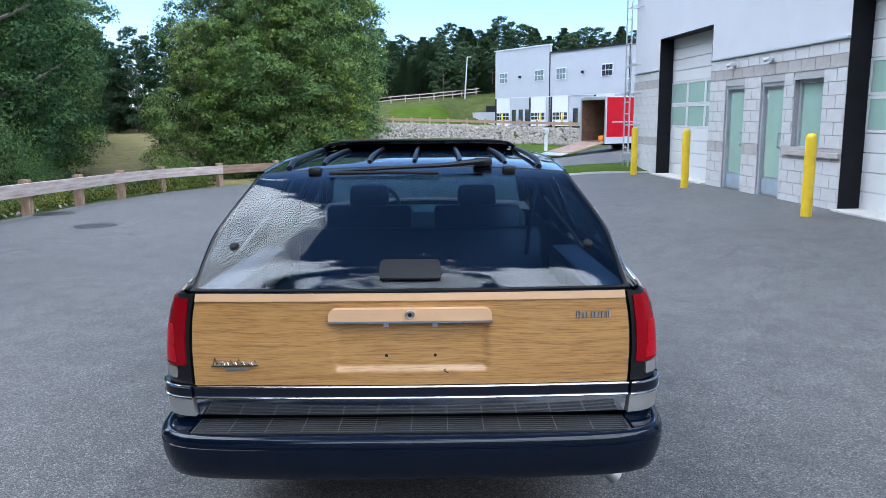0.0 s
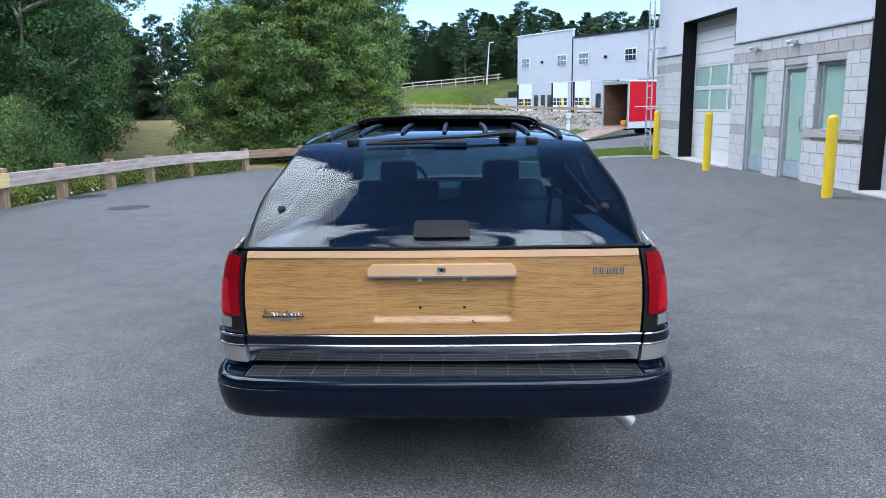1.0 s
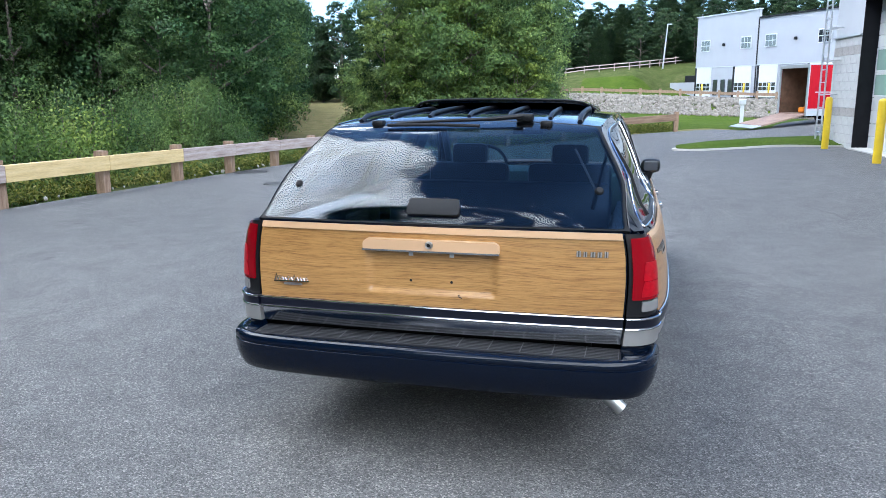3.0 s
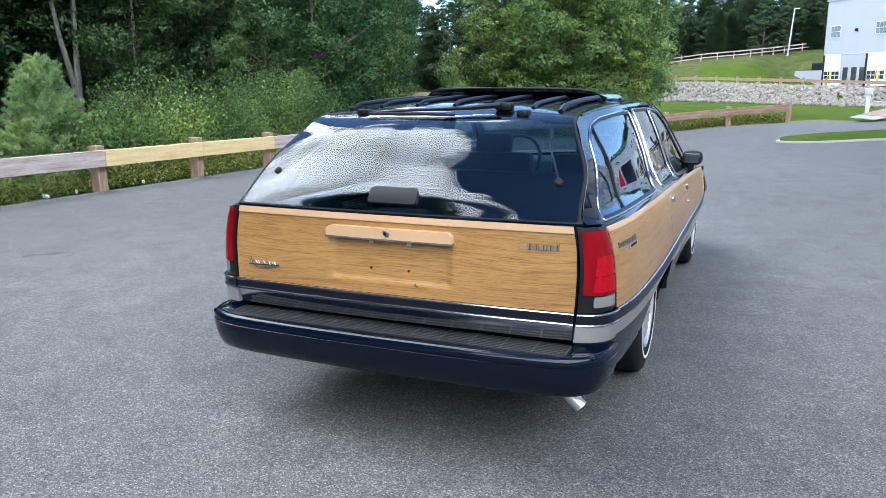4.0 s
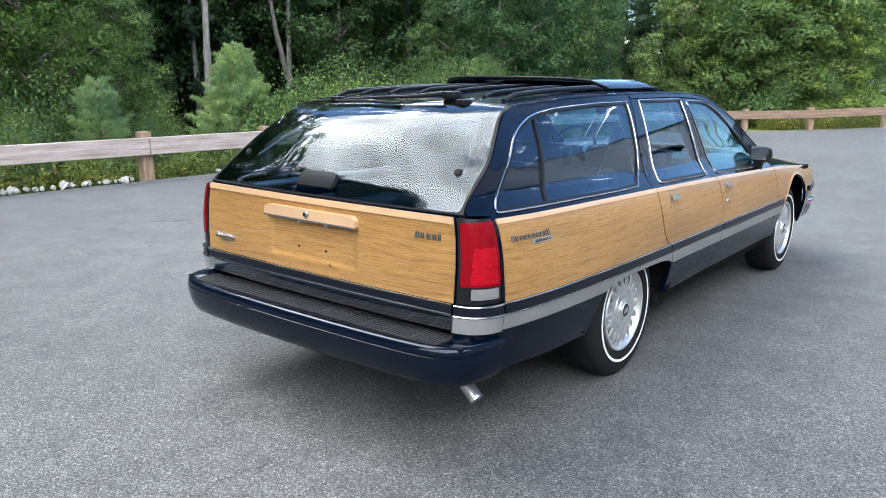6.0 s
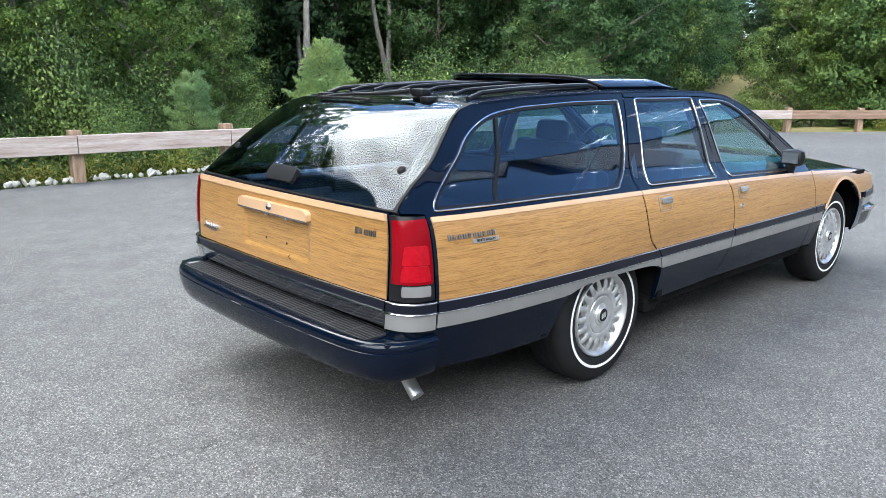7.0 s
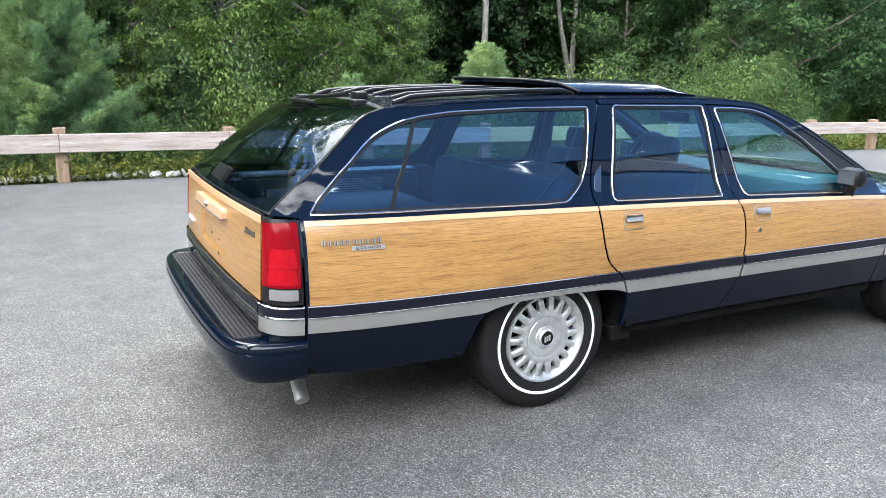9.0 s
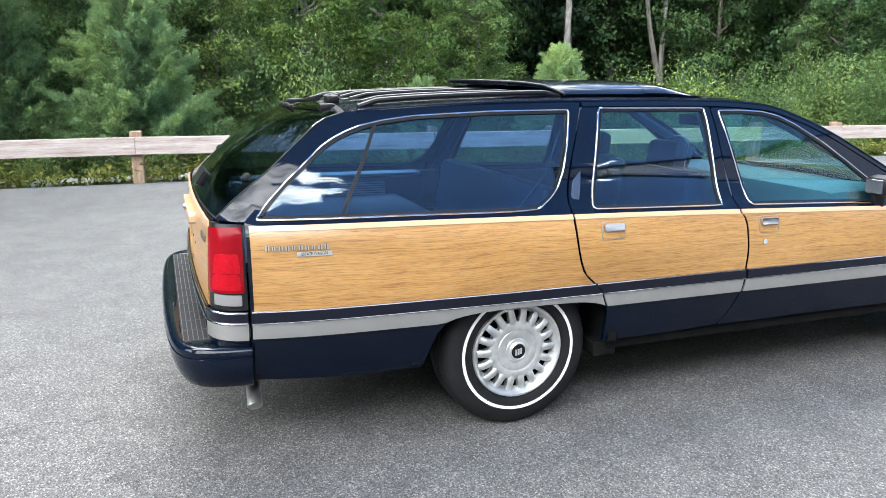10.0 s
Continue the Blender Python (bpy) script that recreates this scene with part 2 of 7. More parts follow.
def asphalt_mat():
    m, n, l, b = nodes_of("asphalt")
    big = noise_node(n, l, 0.22, 6)
    r0 = ramp_node(n, l, big.outputs[0], [(0.3, (0.090, 0.0885, 0.0875)), (0.7, (0.120, 0.1175, 0.115))])
    vor = n.new("ShaderNodeTexVoronoi")
    tc = n.new("ShaderNodeTexCoord")
    l.new(tc.outputs["Object"], vor.inputs["Vector"])
    vor.inputs["Scale"].default_value = 175
    hv = n.new("ShaderNodeSeparateColor")
    l.new(vor.outputs["Color"], hv.inputs[0])
    r1 = ramp_node(n, l, hv.outputs[0], [(0.0, (0.38,) * 3), (0.50, (0.85,) * 3), (0.86, (1.34,) * 3), (1.0, (2.5, 2.4, 2.25))])
    mx = n.new("ShaderNodeMix"); mx.data_type, mx.blend_type = "RGBA", "MULTIPLY"
    mx.inputs["Factor"].default_value = 1
    l.new(r0.outputs[0], mx.inputs["A"]); l.new(r1.outputs[0], mx.inputs["B"])
    mid = noise_node(n, l, 3.0, 8, (1, 1, 1), 0.75)
    r2 = ramp_node(n, l, mid.outputs[0], [(0.3, (0.74,) * 3), (0.65, (1.14,) * 3)])
    mx2 = n.new("ShaderNodeMix"); mx2.data_type, mx2.blend_type = "RGBA", "MULTIPLY"
    mx2.inputs["Factor"].default_value = 1
    l.new(mx.outputs["Result"], mx2.inputs["A"]); l.new(r2.outputs[0], mx2.inputs["B"])
    spot = noise_node(n, l, 1.7, 4, (1, 1, 1), 0.55)
    r3 = ramp_node(n, l, spot.outputs[0], [(0.69, (1.0,) * 3), (0.73, (0.62,) * 3)])
    mx3 = n.new("ShaderNodeMix"); mx3.data_type, mx3.blend_type = "RGBA", "MULTIPLY"
    mx3.inputs["Factor"].default_value = 1
    l.new(mx2.outputs["Result"], mx3.inputs["A"]); l.new(r3.outputs[0], mx3.inputs["B"])
    # hairline cracks and tar seams, in stretches
    warp = noise_node(n, l, 1.3, 3)
    push = n.new("ShaderNodeVectorMath"); push.operation = "MULTIPLY_ADD"
    push.inputs[1].default_value = (0.55, 0.55, 0.0)
    l.new(warp.outputs["Color"], push.inputs[0]); l.new(tc.outputs["Object"], push.inputs[2])
    crack = n.new("ShaderNodeTexVoronoi")
    crack.feature = "DISTANCE_TO_EDGE"
    crack.inputs["Scale"].default_value = 0.38
    l.new(push.outputs[0], crack.inputs["Vector"])
    r4 = ramp_node(n, l, crack.outputs["Distance"], [(0.0, (0.66,) * 3), (0.005, (1.0,) * 3)])
    where = noise_node(n, l, 0.45, 2)
    r5 = ramp_node(n, l, where.outputs[0], [(0.52, (0.0,) * 3), (0.60, (1.0,) * 3)])
    mx4 = n.new("ShaderNodeMix"); mx4.data_type, mx4.blend_type = "RGBA", "MULTIPLY"
    l.new(r5.outputs[0], mx4.inputs["Factor"])
    l.new(mx3.outputs["Result"], mx4.inputs["A"]); l.new(r4.outputs[0], mx4.inputs["B"])
    l.new(mx4.outputs["Result"], b.inputs["Base Color"])
    b.inputs["Roughness"].default_value = 0.78
    b.inputs["Specular IOR Level"].default_value = 0.35
    bump_node(n, l, vor.outputs["Distance"], 0.6, 0.004, b)
    return m


def wood_mat(name, light, mid, dark, coat):
    """Vinyl wood: plain-sawn figure along the car, drifting rings and fine pores."""
    m, n, l, b = nodes_of(name)
    tc = n.new("ShaderNodeTexCoord")
    drift = noise_node(n, l, 1.0, 3, (1.1, 1.1, 2.6), 0.5)
    sep3 = n.new("ShaderNodeSeparateXYZ")
    l.new(tc.outputs["Object"], sep3.inputs[0])
    rise = n.new("ShaderNodeMath"); rise.operation = "MULTIPLY"; rise.inputs[1].default_value = 46.0
    l.new(sep3.outputs[2], rise.inputs[0])
    ring = n.new("ShaderNodeMath"); ring.operation = "MULTIPLY_ADD"; ring.inputs[1].default_value = 5.0
    l.new(drift.outputs[0], ring.inputs[0]); l.new(rise.outputs[0], ring.inputs[2])
    fr = n.new("ShaderNodeMath"); fr.operation = "PINGPONG"; fr.inputs[1].default_value = 1
    l.new(ring.outputs[0], fr.inputs[0])
    # the pores run along the rings
    lift = n.new("ShaderNodeMath"); lift.operation = "MULTIPLY_ADD"; lift.inputs[1].default_value = 0.07
    l.new(drift.outputs[0], lift.inputs[0]); l.new(sep3.outputs[2], lift.inputs[2])
    bent = n.new("ShaderNodeCombineXYZ")
    l.new(sep3.outputs[0], bent.inputs[0]); l.new(sep3.outputs[1], bent.inputs[1]); l.new(lift.outputs[0], bent.inputs[2])
    grains = []
    for sc, det, st, ro in ((8.0, 5, (0.75, 0.75, 26.0), 0.7), (15.0, 3, (1.1, 1.1, 24.0), 0.6)):
        mg = n.new("ShaderNodeMapping")
        mg.inputs["Scale"].default_value = st
        l.new(bent.outputs[0], mg.inputs[0])
        g = n.new("ShaderNodeTexNoise")
        g.inputs["Scale"].default_value, g.inputs["Detail"].default_value, g.inputs["Roughness"].default_value = sc, det, ro
        l.new(mg.outputs[0], g.inputs["Vector"])
        grains.append(g)
    pores, fine = grains
    add = n.new("ShaderNodeMath"); add.operation = "MULTIPLY_ADD"; add.inputs[1].default_value = 0.08
    l.new(fr.outputs[0], add.inputs[0]); l.new(pores.outputs[0], add.inputs[2])
    r = ramp_node(n, l, add.outputs[0], [(0.37, dark), (0.51, mid), (0.65, light)])
    tone = noise_node(n, l, 1.1, 2, (0.8, 0.8, 4.0))
    r2 = ramp_node(n, l, tone.outputs[0], [(0.35, (0.88, 0.86, 0.84)), (0.65, (1.08, 1.08, 1.08))])
    mx = n.new("ShaderNodeMix"); mx.data_type, mx.blend_type = "RGBA", "MULTIPLY"
    mx.inputs["Factor"].default_value = 1
    l.new(r.outputs[0], mx.inputs["A"]); l.new(r2.outputs[0], mx.inputs["B"])
    r6 = ramp_node(n, l, fine.outputs[0], [(0.34, (0.70, 0.66, 0.62)), (0.48, (1.0,) * 3), (0.66, (1.08,) * 3)])
    mxf = n.new("ShaderNodeMix"); mxf.data_type, mxf.blend_type = "RGBA", "MULTIPLY"
    mxf.inputs["Factor"].default_value = 1
    l.new(mx.outputs["Result"], mxf.inputs["A"]); l.new(r6.outputs[0], mxf.inputs["B"])
    l.new(mxf.outputs["Result"], b.inputs["Base Color"])
    b.inputs["Roughness"].default_value = 0.32
    b.inputs["Coat Weight"].default_value, b.inputs["Coat Roughness"].default_value = coat, 0.08
    bump_node(n, l, pores.outputs[0], 0.05, 0.001, b)
    return m


ASPHALT = asphalt_mat()
NAVY = plain("navy_paint", (0.0006, 0.0030, 0.0100), 0.45, 0.0, 0.06, 3, 0, 120, 1.0, 0.02)
NAVY.node_tree.nodes["Principled BSDF"].inputs["Coat IOR"].default_value = 1.34
WOOD = wood_mat("wood_vinyl", (0.352, 0.196, 0.064), (0.302, 0.159, 0.050), (0.180, 0.085, 0.026), 0.25)
TAN = plain("tan_trim", (0.47, 0.295, 0.165), 0.35, 0, 0.05, 8, 0, 120, 0.4)
CHROME = plain("chrome", (0.55, 0.56, 0.59), 0.10, 1.0, 0.04, 9)
SILVER = plain("silver_band", (0.42, 0.41, 0.40), 0.34, 0.75, 0.06, 7)
ALLOY = plain("alloy", (0.60, 0.60, 0.60), 0.36, 0.75, 0.16, 22, 0.15)
BLACKPL = plain("black_plastic", (0.007, 0.007, 0.008), 0.4, 0, 0.15, 20, 0.1, 120, 0, 0.22)
RUBBER = plain("rubber", (0.009, 0.009, 0.010), 0.7, 0, 0.2, 18, 0.3, 120, 0, 0.22)
PADM = plain("step_pad", (0.011, 0.011, 0.013), 0.6, 0, 0.25, 12, 0.3, 120, 0, 0.16)
WHITEWALL = plain("whitewall", (0.75, 0.75, 0.73), 0.6, 0, 0.06, 14)
STRIP = plain("dark_strip", (0.004, 0.005, 0.011), 0.32, 0, 0.1, 9, 0, 120, 0.1, 0.25)
CABIN = plain("cabin_blue", (0.010, 0.020, 0.042), 0.7, 0, 0.2, 9, 0.2)
CABIN2 = plain("cabin_leather", (0.009, 0.022, 0.050), 0.42, 0, 0.2, 9, 0.2)
TEAL = plain("dash_top", (0.052, 0.088, 0.098), 0.6, 0, 0.1, 9)
UNDER = plain("underbody", (0.006, 0.006, 0.006), 0.9, 0, 0.3, 8, 0, 120, 0, 0.1)
GLASS_R = glass_mat("rear_privacy_glass", (0.46, 0.52, 0.58), 0.0, 0.038)
GLASS_S = glass_mat("side_glass", (0.60, 0.74, 0.86), 0.0, 0.060)
GLASS_F = glass_mat("front_glass", (0.68, 0.86, 0.88), 0.0, 0.050)
PIPE = plain("exhaust_metal", (0.55, 0.55, 0.54), 0.3, 0.9, 0.15, 20)
# grey lifted above the pad's black to stand for the ribs' sheen
PAD_RIB = plain("pad_rib", (0.045, 0.045, 0.048), 0.42, 0, 0.15, 12)
GRIPM = plain("grip_black", (0.012, 0.012, 0.013), 0.35, 0, 0.1, 9, 0, 120, 0, 0.15)
LETTER_BASE = plain("letter_base", (0.09, 0.085, 0.08), 0.4, 0.6, 0.1, 40)
BADGE = plain("badge_chrome", (0.34, 0.325, 0.31), 0.38, 1.0, 0.1, 40)


def lamp_mat(name, c, trans):
    m, n, l, b = nodes_of(name)
    t = noise_node(n, l, 3, 2, (1, 1, 1))
    wave = n.new("ShaderNodeTexWave")
    tc = n.new("ShaderNodeTexCoord")
    l.new(tc.outputs["Object"], wave.inputs["Vector"])
    wave.wave_type, wave.bands_direction = "BANDS", "X"
    wave.inputs["Scale"].default_value = 60
    r = ramp_node(n, l, t.outputs[0], [(0.3, scaled(c, 0.8)), (0.7, scaled(c, 1.15))])
    l.new(r.outputs[0], b.inputs["Base Color"])
    b.inputs["Roughness"].default_value = 0.12
    b.inputs["Transmission Weight"].default_value = trans
    b.inputs["Coat Weight"].default_value, b.inputs["Coat Roughness"].default_value = 0.12, 0.03
    b.inputs["Specular IOR Level"].default_value = 0.07
    bump_node(n, l, wave.outputs[0], 0.12, 0.001, b)
    return m


RED_LENS = lamp_mat("red_lens", (0.17, 0.002, 0.006), 0.0)
CLEAR_LENS = lamp_mat("clear_lens", (0.17, 0.165, 0.165), 0.0)
REFLECTOR = plain("red_reflector", (0.28, 0.003, 0.009), 0.35, 0.0, 0.15, 60, 0.2, 240, 0.15, 0.05)

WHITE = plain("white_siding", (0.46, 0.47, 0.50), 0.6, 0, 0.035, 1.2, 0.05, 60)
# the far building's white, one even tone darker than the near one's
FARWHITE = plain("far_white_siding", (0.33, 0.34, 0.37), 0.6, 0, 0.035, 0.6, 0.05, 60)
BLOCK = mixed("painted_block", [(0.37, 0.37, 0.375), (0.43, 0.43, 0.435), (0.47, 0.47, 0.475)], 4.0, 0.85, 0.5, 0.004, 6, 0.07, 90)
BLOCK2 = mixed("split_block", [(0.27, 0.255, 0.245), (0.35, 0.33, 0.32)], 8.0, 0.9, 0.8, 0.008, 6, 0.15, 70)
MORTAR = plain("mortar", (0.31, 0.31, 0.315), 0.9, 0, 0.1, 20)
JAMB = plain("black_jamb", (0.010, 0.010, 0.012), 0.5, 0, 0.2, 5, 0, 120, 0, 0.15)
DOORW = plain("bay_door_white", (0.52, 0.53, 0.54), 0.45, 0, 0.03, 2)
ALU = plain("aluminium_frame", (0.50, 0.52, 0.55), 0.4, 0.6, 0.06, 9)
KICK = plain("kick_plate", (0.44, 0.52, 0.62), 0.35, 0.5, 0.06, 6)
PANE = plain("pale_green_pane", (0.27, 0.39, 0.34), 0.06, 0.0, 0.08, 1.5, 0, 120, 0.4)
YELLOW = plain("bollard_yellow", (0.62, 0.43, 0.014), 0.4, 0, 0.07, 9, 0.05)
STEEL = plain("ladder_steel", (0.55, 0.56, 0.58), 0.4, 0.7, 0.1, 9)
DARKPANE = plain("dark_pane", (0.03, 0.035, 0.045), 0.06, 0, 0.2, 2, 0, 120, 1.0)
TRAILER_RED = plain("trailer_red", (0.34, 0.002, 0.011), 0.4, 0, 0.08, 3, 0, 120, 0.05, 0.12)
PLY = mixed("plywood", [(0.17, 0.11, 0.085), (0.25, 0.165, 0.13), (0.31, 0.215, 0.17)], 2.5, 0.75, 0.2, 0.003, 6, 0.1, 40, (1, 1, 6))
CONCRETE = mixed("concrete", [(0.36, 0.35, 0.33), (0.46, 0.45, 0.43)], 3.0, 0.85, 0.3, 0.004, 6, 0.1, 60)
TIMBER = mixed("weathered_timber", [(0.18, 0.125, 0.105), (0.31, 0.245, 0.215), (0.39, 0.33, 0.30), (0.44, 0.39, 0.37)], 2.0, 0.8, 0.5, 0.004, 7, 0.16, 18, (0.6, 6, 9))
TIMBER_NEW = mixed("fresh_timber", [(0.42, 0.30, 0.12), (0.56, 0.42, 0.20), (0.60, 0.47, 0.25)], 2.0, 0.75, 0.4, 0.003, 7, 0.12, 18, (0.6, 6, 9))
TIMBER_BROWN = mixed("brown_timber", [(0.10, 0.062, 0.042), (0.185, 0.118, 0.08), (0.26, 0.18, 0.13)], 2.0, 0.8, 0.5, 0.004, 7, 0.16, 18, (0.6, 6, 9))
POSTM = mixed("post_timber", [(0.14, 0.085, 0.055), (0.25, 0.165, 0.11), (0.34, 0.25, 0.18)], 3.0, 0.85, 0.5, 0.004, 7, 0.15, 25, (6, 6, 1))
ROCK = mixed("pale_rock", [(0.105, 0.092, 0.076), (0.185, 0.165, 0.140), (0.285, 0.260, 0.228)], 3.0, 0.9, 0.6, 0.02, 6, 0.15, 30)
STONE = mixed("edge_stone", [(0.30, 0.29, 0.27), (0.50, 0.49, 0.46)], 9.0, 0.9, 0.5, 0.01, 6)
GRASS = mixed("lawn", [(0.034, 0.060, 0.006), (0.052, 0.081, 0.009), (0.074, 0.097, 0.015)], 0.5, 0.9, 0.8, 0.03, 8, 0.35, 18)
DRY = mixed("dry_meadow", [(0.115, 0.115, 0.045), (0.175, 0.150, 0.065), (0.23, 0.185, 0.09)], 0.9, 0.95, 0.8, 0.05, 8, 0.3, 10)
FLOORW = mixed("forest_floor", [(0.035, 0.045, 0.015), (0.06, 0.075, 0.022), (0.10, 0.10, 0.04)], 0.8, 0.95, 0.8, 0.05, 8, 0.3, 10)
for ground_mat in (GRASS, DRY, FLOORW):
    ground_mat.node_tree.nodes["Principled BSDF"].inputs["Specular IOR Level"].default_value = 0.05
BARK = mixed("bark", [(0.07, 0.055, 0.045), (0.14, 0.115, 0.095), (0.22, 0.19, 0.165)], 5.0, 0.95, 0.8, 0.02, 7, 0.25, 30, (4, 4, 1))
BARK_P = mixed("pale_bark", [(0.10, 0.086, 0.074), (0.20, 0.178, 0.158), (0.32, 0.295, 0.27)], 4.0, 0.9, 0.7, 0.02, 7, 0.25, 30, (4, 4, 1))
LEAF = leaf_mat("leaf_mid", (0.100, 0.177, 0.058), (0.136, 0.222, 0.069), (0.186, 0.275, 0.084))
LEAF_D = leaf_mat("leaf_dark", (0.062, 0.126, 0.050), (0.084, 0.162, 0.060), (0.122, 0.202, 0.070))
LEAF_L = leaf_mat("leaf_light", (0.108, 0.187, 0.042), (0.143, 0.227, 0.051), (0.191, 0.271, 0.063))
LEAF_FAR = leaf_mat("leaf_far", (0.034, 0.070, 0.034), (0.046, 0.090, 0.040), (0.066, 0.112, 0.046))
NEEDLE = leaf_mat("needle", (0.290, 0.450, 0.215), (0.350, 0.520, 0.240), (0.410, 0.580, 0.250), 0.62)
WEED = leaf_mat("weed", (0.075, 0.100, 0.018), (0.160, 0.190, 0.036), (0.300, 0.280, 0.085))

# ---- building helpers ----
from mathutils import geometry as mgeo


def thing(name, m, label, category, group="", kind=""):
    ob = new(name)
    ob.empty_display_size = 0.1
    ob.matrix_world = m
    return tagged(ob, label, category, group, kind)


def mesh_of(name, verts, faces, mats, smooth=False, normals=None):
    me = bpy.data.meshes.new(name)
    me.from_pydata([tuple(v) for v in verts], [], faces)
    for m in (mats if isinstance(mats, (list, tuple)) else [mats]):
        me.materials.append(m)
    if smooth or normals is not None:
        me.polygons.foreach_set("use_smooth", [True] * len(me.polygons))
    if normals is not None:
        me.normals_split_custom_set_from_vertices([tuple(v) for v in normals])
    me.update()
    return me


def put(name, me, parent=None, label="", m=None):
    ob = new(name, me)
    if parent is not None:
        ob.parent = parent
    if m is not None:
        ob.matrix_basis = m
    if label:
        ob["label"] = label
    return ob


def part(name, bm, material, parent, label="", smooth=False):
    me = bpy.data.meshes.new(name)
    bmesh.ops.recalc_face_normals(bm, faces=bm.faces[:])
    bm.to_mesh(me)
    bm.free()
    for mt in (material if isinstance(material, (list, tuple)) else [material]):
        me.materials.append(mt)
    if smooth:
        me.polygons.foreach_set("use_smooth", [True] * len(me.polygons))
        me.set_sharp_from_angle(angle=radians(38))
    return put(name, me, parent, label)


def add_box(bm, x0, x1, y0, y1, z0, z1, bevel=0.0, m=None, index=0):
    g = bmesh.ops.create_cube(bm, size=1)
    vs = g["verts"]
    for v in vs:
        v.co = Vector(((x0 + x1) / 2 + v.co.x * (x1 - x0), (y0 + y1) / 2 + v.co.y * (y1 - y0), (z0 + z1) / 2 + v.co.z * (z1 - z0)))
    fs = {f for v in vs for f in v.link_faces}
    for f in fs:
        f.material_index = index
    if m is not None:
        for v in vs:
            v.co = m @ v.co
    if bevel:
        es = list({e for v in vs for e in v.link_edges})
        r = bmesh.ops.bevel(bm, geom=es, offset=bevel, segments=2, profile=0.5, affect="EDGES")
        for f in r["faces"]:
            f.material_index = index
    return bm


def box_bm(*a, **k):
    return add_box(bmesh.new(), *a, **k)


def add_tube(bm, pts, r, sides=10, cap=True, index=0, squash=1.0):
    """A round bar along points; r is one radius or one for each point."""
    pts = [Vector(p) for p in pts]
    rs = r if isinstance(r, (list, tuple)) else [r] * len(pts)
    rings = []
    up = Vector((0, 0, 1))
    for i, p in enumerate(pts):
        d = (pts[min(i + 1, len(pts) - 1)] - pts[max(i - 1, 0)]).normalized()
        a = d.cross(up)
        if a.length < 1e-3:
            a = d.cross(Vector((1, 0, 0)))
        a.normalize()
        b = d.cross(a).normalized()
        rings.append([bm.verts.new(p + (a * math.cos(2 * math.pi * k / sides) + b * squash * math.sin(2 * math.pi * k / sides)) * rs[i]) for k in range(sides)])
    for r0, r1 in zip(rings, rings[1:]):
        for k in range(sides):
            f = bm.faces.new((r0[k], r0[(k + 1) % sides], r1[(k + 1) % sides], r1[k]))
            f.material_index, f.smooth = index, True
    if cap:
        bm.faces.new(rings[0][::-1]).material_index = index
        bm.faces.new(rings[-1]).material_index = index
    return bm


def tube_bm(pts, r, sides=10, squash=1.0):
    return add_tube(bmesh.new(), pts, r, sides, True, 0, squash)


def curve(*pts):
    """A smooth function through points (a, b), with no overshoot."""
    xs = np.array([p[0] for p in pts], float)
    ys = np.array([p[1] for p in pts], float)
    h = np.diff(xs)
    d = np.diff(ys) / h
    m = np.zeros(len(xs))
    m[0], m[-1] = d[0], d[-1]
    for i in range(1, len(xs) - 1):
        if d[i - 1] * d[i] > 0:
            w1, w2 = 2 * h[i] + h[i - 1], h[i] + 2 * h[i - 1]
            m[i] = (w1 + w2) / (w1 / d[i - 1] + w2 / d[i])
    xs, ys, m, h = xs.tolist(), ys.tolist(), m.tolist(), h.tolist()

    def f(x):
        if x <= xs[0]:
            return ys[0] + m[0] * (x - xs[0]) * 0
        if x >= xs[-1]:
            return ys[-1]
        i = 0
        while x > xs[i + 1]:
            i += 1
        t = (x - xs[i]) / h[i]
        t2, t3 = t * t, t * t * t
        return ((2 * t3 - 3 * t2 + 1) * ys[i] + (t3 - 2 * t2 + t) * h[i] * m[i] + (3 * t2 - 2 * t3) * ys[i + 1] + (t3 - t2) * h[i] * m[i + 1])
    return f


def smooth01(a, b, x):
    t = min(1.0, max(0.0, (x - a) / (b - a)))
    return t * t * (3 - 2 * t)


def dense(loop, step):
    out = []
    for a, b in zip(loop, loop[1:] + loop[:1]):
        k = max(1, int(math.ceil(math.hypot(b[0] - a[0], b[1] - a[1]) / step)))
        out += [(a[0] + (b[0] - a[0]) * i / k, a[1] + (b[1] - a[1]) * i / k) for i in range(k)]
    return out


def rounded(loop, r, k=5):
    """The loop with its corners rounded."""
    out = []
    n = len(loop)
    for i in range(n):
        p, a, b = Vector(loop[i]), Vector(loop[i - 1]), Vector(loop[(i + 1) % n])
        d0, d1 = (a - p), (b - p)
        q = min(r, d0.length * 0.45, d1.length * 0.45)
        p0, p1 = p + d0.normalized() * q, p + d1.normalized() * q
        for j in range(k + 1):
            t = j / k
            v = p0 * (1 - t) ** 2 + p * 2 * t * (1 - t) + p1 * t * t
            out.append((v.x, v.y))
    return out


def area2(loop):
    return sum(a[0] * b[1] - b[0] * a[1] for a, b in zip(loop, loop[1:] + loop[:1]))


